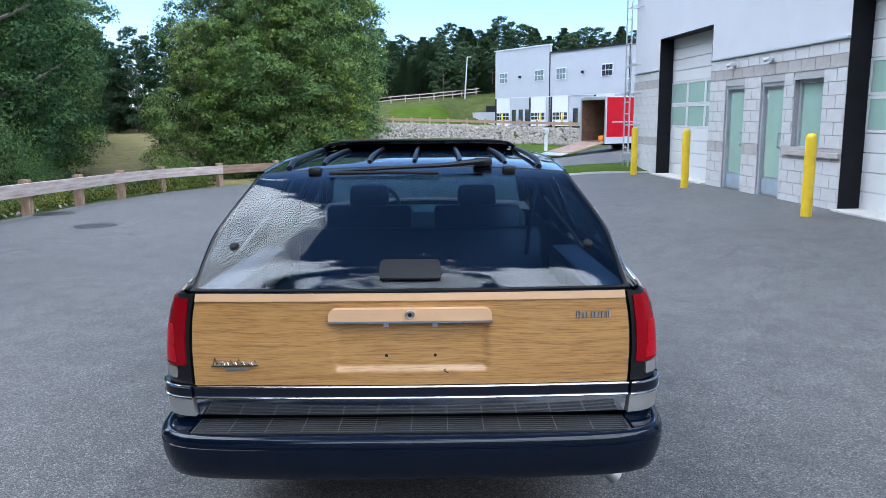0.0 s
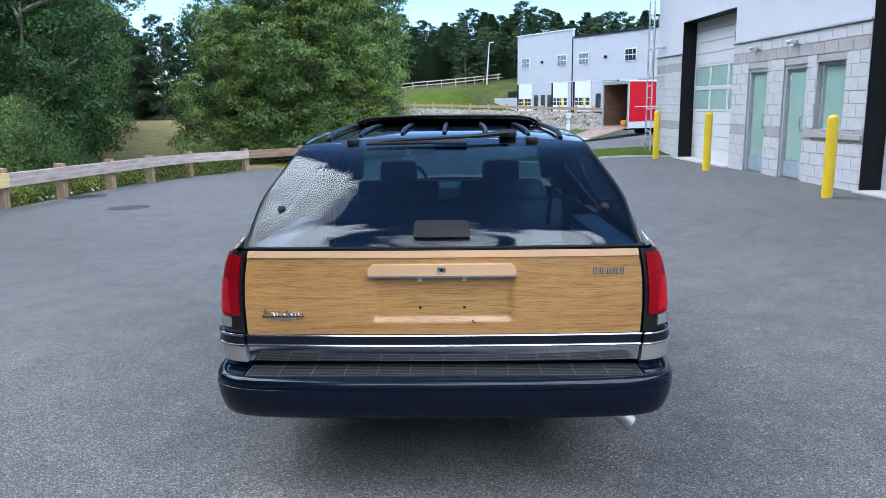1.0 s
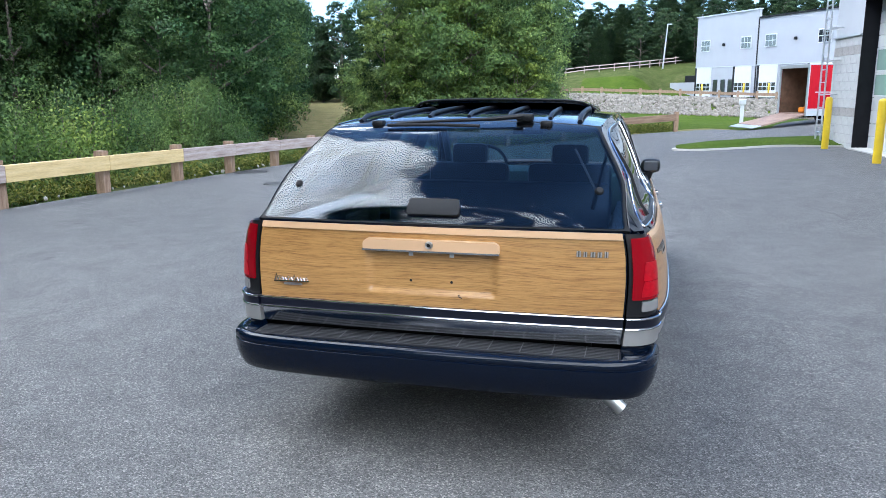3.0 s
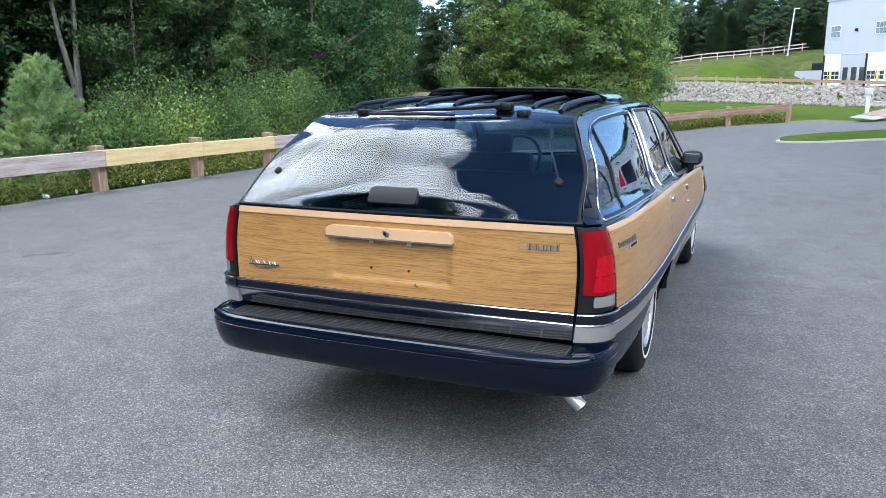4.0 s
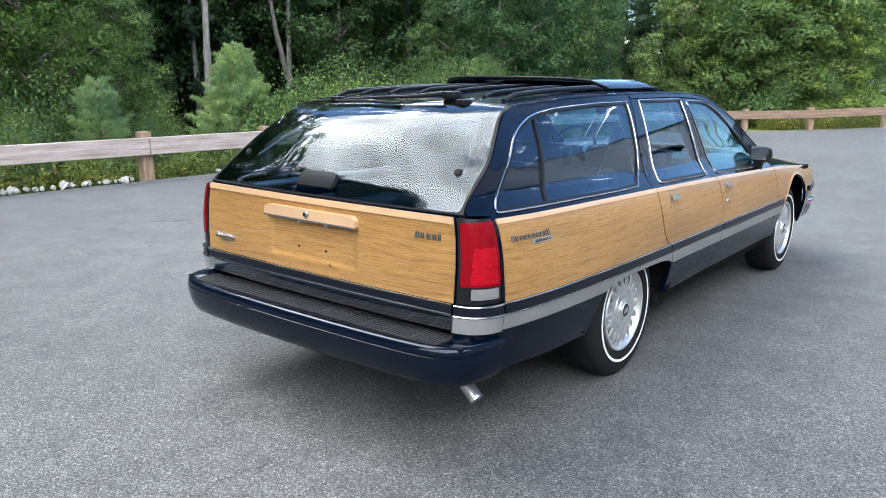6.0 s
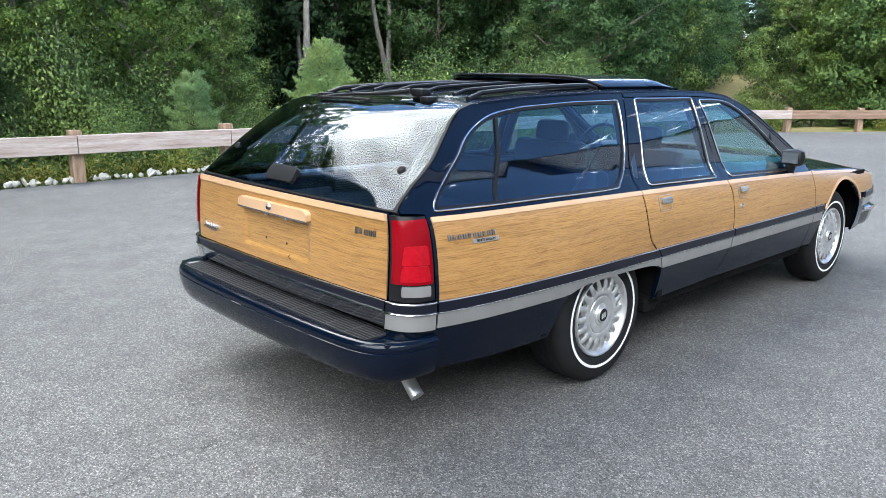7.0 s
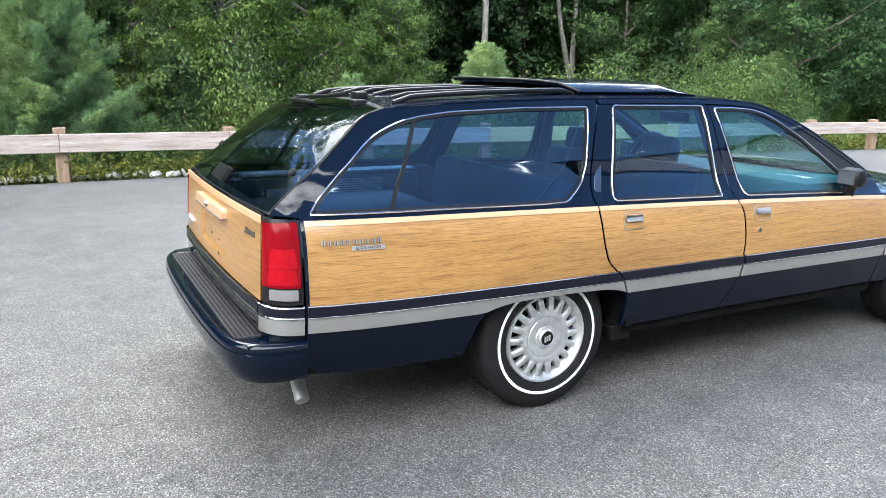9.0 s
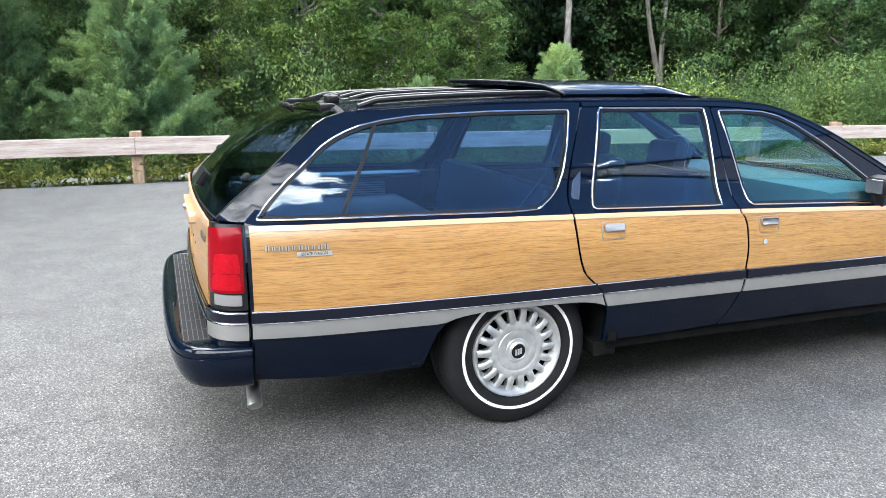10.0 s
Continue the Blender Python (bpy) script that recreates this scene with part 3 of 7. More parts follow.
def inset(loop, d):
    """The loop moved inwards by d."""
    s = 1 if area2(loop) > 0 else -1
    pts = [Vector(p) for i, p in enumerate(loop) if (Vector(p) - Vector(loop[i - 1])).length > 1e-6]
    out = []
    n = len(pts)
    for i in range(n):
        e0, e1 = (pts[i] - pts[i - 1]).normalized(), (pts[(i + 1) % n] - pts[i]).normalized()
        n0, n1 = Vector((-e0.y, e0.x)) * s, Vector((-e1.y, e1.x)) * s
        b = n0 + n1
        b = b.normalized() if b.length > 1e-4 else n0
        q = pts[i] + b * d / max(0.5, b.dot(n0))
        out.append((q.x, q.y))
    return out


def within(p, loops):
    """Inside the first loop and outside the rest, by counting crossings of all of them."""
    odd = False
    for l in loops:
        for a, b in zip(l, l[1:] + l[:1]):
            if (a[1] > p.y) != (b[1] > p.y) and p.x < a[0] + (p.y - a[1]) * (b[0] - a[0]) / (b[1] - a[1]):
                odd = not odd
    return odd


def patch(name, loop, f, material, parent, label="", holes=(), step=0.06, depth=0.012, lift=0.0, sgn=1):
    """A panel that follows the surface f(u, v), bounded by loop and cut by holes, with thickness and its own rim."""
    loops = [dense(list(l), step) for l in (loop, *holes)]
    pts, edges = [], []
    for l in loops:
        k = len(pts)
        pts += l
        edges += [(k + i, k + (i + 1) % len(l)) for i in range(len(l))]
    arr = np.array(pts)
    seg0, seg1 = arr[[e[0] for e in edges]], arr[[e[1] for e in edges]]
    u0, v0 = arr.min(0)
    u1, v1 = arr.max(0)
    extra = []
    for i in range(1, int((u1 - u0) / step) + 1):
        for j in range(1, int((v1 - v0) / step) + 1):
            p = np.array((u0 + (i - 0.5 * (j % 2)) * step, v0 + j * step))
            dd = seg1 - seg0
            t = np.clip(((p - seg0) * dd).sum(1) / np.maximum(1e-12, (dd * dd).sum(1)), 0, 1)
            if (((seg0 + dd * t[:, None] - p) ** 2).sum(1)).min() > (0.45 * step) ** 2:
                extra.append((float(p[0]), float(p[1])))
    res = mgeo.delaunay_2d_cdt([Vector(p) for p in pts + extra], edges, [], 0, 1e-6)
    P2, tris = res[0], [t for t in res[2] if within((res[0][t[0]] + res[0][t[1]] + res[0][t[2]]) / 3, loops)]
    front, back, nrm = [], [], []
    h = 1e-4
    for p in P2:
        a = f(p.x, p.y)
        n = (f(p.x + h, p.y) - f(p.x - h, p.y)).cross(f(p.x, p.y + h) - f(p.x, p.y - h))
        n = n.normalized() * sgn
        front.append(a + n * lift)
        back.append(a + n * (lift - depth))
        nrm.append(n)
    N = len(front)
    faces, count = [], {}
    for t in tris:
        t = list(t)
        if area2([tuple(P2[i]) for i in t]) < 0:
            t.reverse()
        if sgn < 0:
            t.reverse()
        faces.append(tuple(t))
        for a, b in zip(t, t[1:] + t[:1]):
            count[(a, b)] = 1
    verts, normals = front + back, nrm + [-n for n in nrm]
    faces += [tuple(i + N for i in reversed(t)) for t in faces]
    for (a, b) in list(count):
        if (b, a) not in count:
            k = len(verts)
            rn = (front[b] - front[a]).cross(nrm[a])
            rn = rn.normalized() if rn.length > 1e-9 else nrm[a]
            verts += [front[a], front[b], back[b], back[a]]
            normals += [rn] * 4
            faces.append((k + 3, k + 2, k + 1, k))
    return put(name, mesh_of(name, verts, faces, material, True, normals), parent, label)


def lathe(profile, sides, mats, spans=None, axis="X"):
    """Turns a profile of (r, along) round an axis; spans give each ring of faces its material index."""
    verts, faces, idx = [], [], []
    for k in range(sides):
        a = 2 * math.pi * k / sides
        c, s = math.cos(a), math.sin(a)
        for r, t in profile:
            verts.append((t, r * c, r * s) if axis == "X" else (r * c, r * s, t))
    n = len(profile)
    for k in range(sides):
        k2 = (k + 1) % sides
        for j in range(n - 1):
            faces.append((k * n + j, k * n + j + 1, k2 * n + j + 1, k2 * n + j))
            idx.append(spans[j] if spans else 0)
    bm = bmesh.new()
    vs = [bm.verts.new(v) for v in verts]
    for fc, i in zip(faces, idx):
        q = bm.faces.new([vs[k] for k in fc])
        q.material_index, q.smooth = i, True
    bmesh.ops.remove_doubles(bm, verts=bm.verts[:], dist=1e-5)
    bmesh.ops.recalc_face_normals(bm, faces=bm.faces[:])
    return bm


def text_mesh(words, size, depth):
    cu = bpy.data.curves.new("lettering", "FONT")
    cu.body, cu.size, cu.extrude, cu.align_x, cu.align_y = words, size, depth, "CENTER", "CENTER"
    ob = bpy.data.objects.new("lettering", cu)
    scene.collection.objects.link(ob)
    me = bpy.data.meshes.new_from_object(ob.evaluated_get(bpy.context.evaluated_depsgraph_get()))
    bpy.data.objects.remove(ob)
    return me

# ---- the ground ----
def lot_z(x, y):
    x, y = max(-12.0, min(9.0, x)), max(-14.0, min(32.0, y))
    z = -0.0134 + 0.0365 * x - 0.0067 * y + 0.00233 * x * x + 0.000735 * x * y - 0.000317 * y * y
    w = smooth01(3.6, 5.5, x) * (1 - smooth01(19.5, 24, y))
    z += (0.012 - z) * w + 0.20 * smooth01(21, 29, y) * smooth01(-4.0, 1.5, x) * (1 - smooth01(3.4, 5.6, x))
    d = math.hypot((x - 0.4) / 1.0, y - 1.9)
    p = -0.011 - 0.0196 * y
    return p + (z - p) * smooth01(3.9, 8.5, d)


def land_z(x, y):
    """The lie of the land: the lot, the woods below it, the far lot behind its bank and the hill."""
    z = lot_z(x, y)
    far = z + (-0.35 - 0.03 * max(-4, min(14, x)) - z) * smooth01(34, 52, y)
    bank = 0.95 - 0.035 * max(-4, min(14, x)) - 0.15 * smooth01(66, 95, y)
    far += (bank - far) * smooth01(61.5, 65.5, y)
    hill = 4.25 + 2.5 * smooth01(103, 135, y) + 0.07 * max(-10, min(6, x))
    far += (hill - far) * smooth01(88, 106, y - 8 * smooth01(0.0, 3.6, x))
    left = -1.25 + 1.6 * smooth01(42, 78, y) + 3.5 * smooth01(80, 130, y) + 0.18 * noise.noise((x * 0.12, y * 0.12, 0))
    near_left = z - 0.30 * smooth01(-9.4, -10.6, x)
    w = smooth01(-10.0, -17.0, x)
    woods = near_left + (left - near_left) * w
    t = smooth01(-4, -11, x + 7 * smooth01(58, 76, y)) * smooth01(24, 40, y)
    base = woods if x < -9.4 else far
    if x >= -9.4:
        base = far + (left - far) * t * smooth01(30, 42, y)
    else:
        base = woods + (far + (left - far) * t - woods) * smooth01(30, 42, y) * smooth01(-40, -9.4, x) if y > 30 else woods
    return base


def ground_sheet():
    far = [-900, -500, -260, -150, -100, -75]
    xs = far + list(np.arange(-60, 60.1, 1.25)) + [-v for v in far[::-1]]
    ys = [-900, -500, -260, -150, -90, -60] + list(np.arange(-45, 140.1, 1.25)) + [150, 180, 260, 500, 900]
    verts = [(x, y, land_z(max(-70, min(70, x)), max(-60, min(150, y))) - 0.045) for y in ys for x in xs]
    n = len(xs)
    faces, idx = [], []
    for j in range(len(ys) - 1):
        for i in range(n - 1):
            faces.append((j * n + i, j * n + i + 1, (j + 1) * n + i + 1, (j + 1) * n + i))
            x, y = (xs[i] + xs[i + 1]) / 2, (ys[j] + ys[j + 1]) / 2
            k = 0
            if x > -9.2 and y > -20 and x < 60:
                k = 1
            if x < -6 and 36 < y < 95 and -0.56 < (x / (y + 2.4)) < -0.30:
                k = 2
            if y > 100 or (y > 36 and x < -6 and k == 1):
                k = 0
            if 24 < y < 33 and x < 4.5:
                k = 2 if noise.noise((x * 0.3, y * 0.3, 5)) > -0.2 else 1
            idx.append(k)
    me = mesh_of("ground", verts, faces, [FLOORW, GRASS, DRY], True)
    me.polygons.foreach_set("material_index", idx)
    tagged(put("ground", me), "grassy ground with leaf litter under the trees", "ground", kind="structure")


ground_sheet()
LOT = [(-8.9, -34), (-8.95, 0), (-8.85, 10), (-8.75, 17), (-8.2, 21.0), (-6.9, 23.8), (-5.2, 25.8), (-3.2, 27.4), (-1.0, 28.6), (1.4, 29.2), (3.4, 29.3), (5.0, 29.9), (6.2, 31.5), (7.0, 34.5), (9, 36.5), (16, 38), (34, 38), (34, -34)]
lot_f = lambda x, y: Vector((x, y, land_z(x, y)))
tagged(patch("pavement", rounded(LOT, 1.2, 4), lot_f, ASPHALT, None, "", (), 0.75, 0.06, 0.0), "worn grey asphalt parking lot", "pavement", kind="structure")
tagged(patch("far_road", [(-6, 66.4), (30, 66.2), (40, 96), (8, 98), (5, 76), (-6, 74)], lot_f, ASPHALT, None, "", (), 2.0, 0.05, 0.02), "asphalt yard before the far building", "road", kind="structure")

# grass island with its kerb
ISLE = rounded([(1.75, 19.9), (2.1, 19.15), (2.8, 18.88), (4.4, 18.95), (6.6, 19.15), (16, 19.1), (16, 21.6), (6.2, 22.0), (4.7, 22.4), (3.4, 22.0), (2.6, 21.2), (2.0, 20.5)], 0.35, 4)
isle = thing("traffic_island", Matrix(), "low island of mown green grass in the asphalt lot", "island")
patch("kerb", ISLE, lot_f, CONCRETE, isle, "low pale concrete kerb", [inset(ISLE, 0.10)], 0.5, 0.25, 0.05)
patch("turf", inset(ISLE, 0.10), lambda x, y: lot_f(x, y) + Vector((0, 0, 0.06 + 0.07 * smooth01(19.3, 20.3, y) * smooth01(22.6, 21.4, y))), GRASS, isle, "mown grass", (), 0.5, 0.2, 0.0)


def cover(x, y, r, name, label):
    t = thing(name, Matrix.Translation((x, y, land_z(x, y))), label, "manhole")
    iron = plain("cast_iron", (0.045, 0.042, 0.04), 0.6, 0.4, 0.25, 14, 0.4)
    part("lid", lathe([(0, 0.012), (r * 0.3, 0.012), (r * 0.31, 0.009), (r * 0.5, 0.009), (r * 0.51, 0.012), (r * 0.86, 0.012), (r * 0.88, 0.004), (r * 0.89, -0.02)], 40, None, None, "Z"), iron, t, "worn iron lid", True)
    part("frame", lathe([(r * 0.90, -0.02), (r * 0.90, 0.010), (r, 0.010), (r * 1.01, -0.02)], 40, None, None, "Z"), iron, t, "iron ring", True)


cover(-6.27, 11.51, 0.37, "manhole_cover", "round iron manhole cover set in the asphalt")
cover(-8.35, 14.1, 0.42, "storm_drain", "round iron storm drain cover by the fence")

# ---- the near building: block base, white walls, roller doors ----
SHED = pose(6.572, 12.917, 0.012, 0, 0, -85.67) @ Matrix.Scale(1.117, 4)
bld = thing("industrial_building", SHED, "white industrial building with a pale block base and roller doors", "building")
TOPZ, BASE, HEAD = 4.5, 2.51, 3.26
BAYS = [(-5.1, -2.15), (2.5, 5.45), (10.1, 13.05), (17.7, 20.65)]
X0, X1 = -6.9, 26.0
WALLT = 0.30


def wall_boxes():
    part("upper_wall", box_bm(X0, X1, 0, WALLT, HEAD, TOPZ), WHITE, bld, "smooth white upper wall")
    edges = [X0] + [v for b in BAYS for v in b] + [X1]
    for a, b in zip(edges[0::2], edges[1::2]):
        part("wall_pier", box_bm(a, b, 0, WALLT, BASE + 0.02, HEAD), WHITE, bld, "smooth white wall between the bays")


wall_boxes()
part("end_wall", box_bm(X0, X0 + 0.3, WALLT, 14, -0.4, TOPZ), WHITE, bld, "white end wall")
part("back_wall", box_bm(X0, X1, 14, 14.3, -0.4, TOPZ), WHITE, bld, "white back wall")
part("near_end_wall", box_bm(X1 - 0.3, X1, WALLT, 14, -0.4, TOPZ), WHITE, bld, "white end wall")
part("flat_roof", box_bm(X0, X1, 0.05, 14.2, TOPZ - 0.12, TOPZ - 0.02), CONCRETE, bld, "flat roof")
part("parapet_cap", box_bm(X0 - 0.05, X1 + 0.05, -0.06, WALLT + 0.05, TOPZ, TOPZ + 0.07, bevel=0.01), JAMB, bld, "dark metal parapet cap")

HOLES = {-2.15: [(-1.44, -0.64, 0.0, 1.99), (-0.03, 0.76, 0.0, 1.99), (1.08, 1.91, 0.86, 1.99)],
         5.45: [(6.15, 6.95, 0.0, 1.99), (7.55, 8.35, 0.0, 1.99), (8.7, 9.5, 0.86, 1.99)],
         13.05: [(13.8, 14.6, 0.0, 1.99), (15.2, 16.0, 0.0, 1.99)], -6.9: [], 20.65: []}
full_block = bmesh.new()
add_box(full_block, 0.004, 0.396, -0.012, 0.05, 0.004, 0.196, 0.004)
block_me = bpy.data.meshes.new("block")
full_block.to_mesh(block_me)
block_me.materials.append(BLOCK)
half = bmesh.new()
add_box(half, 0.004, 0.196, -0.012, 0.05, 0.004, 0.196, 0.004)
half_me = bpy.data.meshes.new("half_block")
half.to_mesh(half_me)
half_me.materials.append(BLOCK)
grey_me, grey_half = block_me.copy(), half_me.copy()
for q in (grey_me, grey_half):
    q.materials.clear()
    q.materials.append(BLOCK2)


def base_wall(a, b, singles):
    """A block wall from a to b: backing cut round its openings, then block after block in half bond."""
    holes = sorted(HOLES[a])
    bm = bmesh.new()
    x = a
    for h0, h1, z0, z1 in holes:
        add_box(bm, x, h0, 0, WALLT, -0.3, BASE)
        if z0 > 0:
            add_box(bm, h0, h1, 0, WALLT, -0.3, z0)
        add_box(bm, h0, h1, 0, WALLT, z1, BASE)
        x = h1
    add_box(bm, x, b, 0, WALLT, -0.3, BASE)
    w = part("block_wall", bm, MORTAR, bld, "painted concrete block wall with raked joints")
    part("drip_ledge", box_bm(a - 0.01, b + 0.01, -0.05, 0.02, BASE + 0.002, BASE + 0.045, bevel=0.006), ALU, w, "grey metal drip ledge")
    rest = bmesh.new()
    for j in range(13):
        z = -0.09 + j * 0.2
        x = a - (0.2 if j % 2 else 0.0)
        while x < b - 0.05:
            segs = [(max(x, a), min(x + 0.4, b))]
            for h0, h1, z0, z1 in holes:
                out = []
                for s0, s1 in segs:
                    if z + 0.1 > z0 and z + 0.1 < z1 + 0.06:
                        if s0 < h0:
                            out.append((s0, min(s1, h0)))
                        if s1 > h1:
                            out.append((max(s0, h1), s1))
                    else:
                        out.append((s0, s1))
                segs = [s for s in out if s[1] - s[0] > 0.04]
            for s0, s1 in segs:
                grey = j in (4, 11)
                if singles:
                    wdt = s1 - s0
                    me = (grey_me if grey else block_me) if wdt > 0.3 else (grey_half if grey else half_me)
                    k = wdt / (0.4 if wdt > 0.3 else 0.2)
                    put("block", me, w, "", Matrix.Translation((s0, 0, z)) @ Matrix.Diagonal((k, 1, 1, 1)))
                else:
                    add_box(rest, s0 + 0.004, s1 - 0.004, -0.012, 0.05, z + 0.004, z + 0.196)
            x += 0.4
    if not singles:
        tagged(part("block_course", rest, BLOCK, w, "pale painted blocks"), kind="stuff")
    else:
        rest.free()
    return w


base_wall(-6.9, -5.1, True)
w1 = base_wall(-2.15, 2.5, True)
base_wall(5.45, 10.1, False)
base_wall(13.05, 17.7, False)
base_wall(20.65, 26.0, False)


def bay_door(a, b):
    d = part("roller_door", box_bm(a, b, 0.36, 0.40, 0.0, HEAD), DOORW, bld, "white sectional roller door with two rows of panes, shut")
    cuts = (0.0, 0.575, 1.15, 1.69, 2.23, 2.75, HEAD)
    for j in range(6):
        z0, z1 = cuts[j], cuts[j + 1]
        sec = z1 - z0
        if j in (2, 3):
            n = 3
            wd = (b - a) / n
            for i in range(n):
                part("pane", box_bm(a + i * wd + 0.06, a + (i + 1) * wd - 0.06, 0.335, 0.358, z0 + 0.05, z1 - 0.05, bevel=0.004), PANE, d, "pale green pane")
            bm = bmesh.new()
            add_box(bm, a, b, 0.325, 0.358, z0 + 0.003, z0 + 0.05, 0.004)
            add_box(bm, a, b, 0.325, 0.358, z1 - 0.05, z1 - 0.003, 0.004)
            for i in range(n + 1):
                x = a + i * wd
                add_box(bm, max(a, x - 0.06), min(b, x + 0.06), 0.325, 0.358, z0 + 0.051, z1 - 0.051, 0.003)
            part("door_section", bm, DOORW, d, "white glazed door section")
        else:
            bm = bmesh.new()
            for k in range(2):
                add_box(bm, a, b, 0.33, 0.358, z0 + 0.004 + k * sec / 2, z0 + (k + 1) * sec / 2 - 0.004, 0.007)
            part("door_section", bm, DOORW, d, "white ribbed door section")
    part("door_jamb", box_bm(a, a + 0.012, -0.004, 0.36, -0.2, HEAD), JAMB, d, "black steel door jamb")
    part("door_jamb", box_bm(b - 0.012, b, -0.004, 0.36, -0.2, HEAD), JAMB, d, "black steel door jamb")
    part("door_head", box_bm(a + 0.012, b - 0.012, 0.0, 0.36, HEAD - 0.012, HEAD - 0.001), JAMB, d, "black steel door head")
    part("sill", box_bm(a + 0.012, b - 0.012, -0.12, 0.36, -0.2, 0.03, bevel=0.01), CONCRETE, d, "concrete door sill")


for a, b in BAYS:
    bay_door(a, b)


def entrance(a, b, wall):
    d = part("entrance_door", box_bm(a, b, 0.10, 0.13, 0.0, 1.99), ALU, wall, "aluminium door with a pale green pane, shut")
    fr = bmesh.new()
    add_box(fr, a, a + 0.06, 0.02, 0.10, 0, 1.99, 0.005)
    add_box(fr, b - 0.06, b, 0.02, 0.10, 0, 1.99, 0.005)
    add_box(fr, a + 0.061, b - 0.061, 0.02, 0.10, 1.92, 1.99, 0.005)
    part("door_frame", fr, ALU, d, "aluminium frame")
    part("pane", box_bm(a + 0.11, b - 0.11, 0.075, 0.098, 0.33, 1.86, bevel=0.004), PANE, d, "pale green glass")
    part("kick_plate", box_bm(a + 0.07, b - 0.07, 0.070, 0.098, 0.03, 0.30, bevel=0.003), KICK, d, "blue-grey kick plate")
    part("pull_handle", tube_bm([(b - 0.15, 0.075, 0.86), (b - 0.15, 0.01, 0.88), (b - 0.15, 0.01, 1.10), (b - 0.15, 0.075, 1.12)], 0.012, 8), STEEL, d, "steel pull handle", True)


for x in (-1.44, -0.03):
    entrance(x, x + 0.795, w1)
part("notice", box_bm(0.06, 0.12, 0.066, 0.074, 1.72, 1.80), WHITE, w1, "small white notice")
wf = bmesh.new()
for bx in ((1.08, 1.14, 0.86, 1.99), (1.85, 1.91, 0.86, 1.99), (1.141, 1.849, 0.86, 0.92), (1.141, 1.849, 1.93, 1.99)):
    add_box(wf, bx[0], bx[1], 0.08, 0.16, bx[2], bx[3], 0.004)
win = part("office_window", wf, ALU, w1, "aluminium window with a pale green pane")
part("pane", box_bm(1.14, 1.85, 0.125, 0.14, 0.92, 1.93), PANE, win, "pale green pane")
part("window_sill", box_bm(0.92, 2.47, -0.05, 0.10, 0.765, 0.85, bevel=0.008), BLOCK2, win, "projecting grey sill")
for x in (-1.09, 0.34):
    l = part("wall_lamp", box_bm(x - 0.04, x + 0.04, -0.06, -0.01, 2.34, 2.42, bevel=0.01), WHITE, bld, "small white twin-head wall lamp", True)
    for s in (-1, 1):
        part("lamp_head", tube_bm([(x + s * 0.05, -0.05, 2.39), (x + s * 0.11, -0.12, 2.37)], [0.028, 0.04], 10), WHITE, l, "white lamp head", True)

lad = thing("roof_ladder", SHED, "grey steel roof ladder fixed to the block wall", "ladder")
for x in (-6.78, -6.38):
    part("stile", tube_bm([(x, -0.30, 0.02), (x, -0.30, TOPZ + 0.9)], 0.022, 8), STEEL, lad, "", True)
for k in range(22):
    part("rung", tube_bm([(-6.78, -0.30, 0.3 + 0.3 * k), (-6.38, -0.30, 0.3 + 0.3 * k)], 0.013, 8), STEEL, lad, "", True)
for z in (0.45, 1.2, 2.0, 2.75, 4.2, 5.6):
    for x in (-6.78, -6.38):
        part("bracket", box_bm(x - 0.02, x + 0.02, -0.30, -0.005, z, z + 0.03), STEEL, lad)


def bollard(x, y):
    z = land_z(x, y)
    t = thing("bollard", Matrix.Translation((x, y, z)), "yellow steel bollard with a domed cap on the asphalt", "bollard", "bollards before the building")
    prof = [(0.084, -0.05), (0.084, 1.22), (0.082, 1.25), (0.069, 1.285), (0.043, 1.303), (0.0, 1.31)]
    part("sleeve", lathe(prof, 28, None, None, "Z"), YELLOW, t, "yellow plastic sleeve", True)


for x, y in ((5.93, 9.45), (5.62, 14.5), (5.50, 18.5)):
    bollard(x, y)

# ---- the far building across the road ----
far = thing("far_building", pose(7.54, 97.38, 0.62, 0, 0, math.degrees(math.atan2(-0.85, 0.53))), "two-storey white industrial building beyond the rock bank", "building")
fw = bmesh.new()
add_box(fw, 0, 10.75, 0, 0.3, 0, 9.35)
add_box(fw, 10.75, 40, 0.02, 0.3, 0, 8.4)
add_box(fw, 0, 0.3, 0.3, 16, 0, 9.35)
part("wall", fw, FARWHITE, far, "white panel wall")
part("roof", box_bm(0, 40, 0.3, 16, 8.1, 8.3), CONCRETE, far, "flat roof")
cap = bmesh.new()
add_box(cap, -0.1, 10.85, -0.12, 0.35, 9.35, 9.47)
part("parapet", cap, ALU, far, "pale parapet cap")
part("lower_parapet", box_bm(10.87, 40.1, -0.12, 0.35, 8.4, 8.55), JAMB, far, "dark roof edge")
part("panel_joint", box_bm(10.7, 10.85, -0.03, 0.01, 0, 8.4), JAMB, far, "black downpipe joint")
part("panel_joint", box_bm(23.4, 23.6, -0.03, 0.05, 0, 8.4), JAMB, far, "black downpipe joint")
part("storey_band", box_bm(0.02, 40, -0.04, 0.0, 3.42, 3.50), ALU, far, "thin grey band")
for a in (0.9, 8.05, 11.95, 19.4, 25.0):
    w = part("window", box_bm(a, a + 1.75, -0.06, -0.005, 5.30, 6.66), DOORW, far, "white gridded upper window")
    for i in range(3):
        for j in range(2):
            part("pane", box_bm(a + 0.10 + i * 0.53, a + 0.57 + i * 0.53, -0.075, -0.061, 5.38 + j * 0.62, 5.92 + j * 0.62), DARKPANE, w, "dark pane")
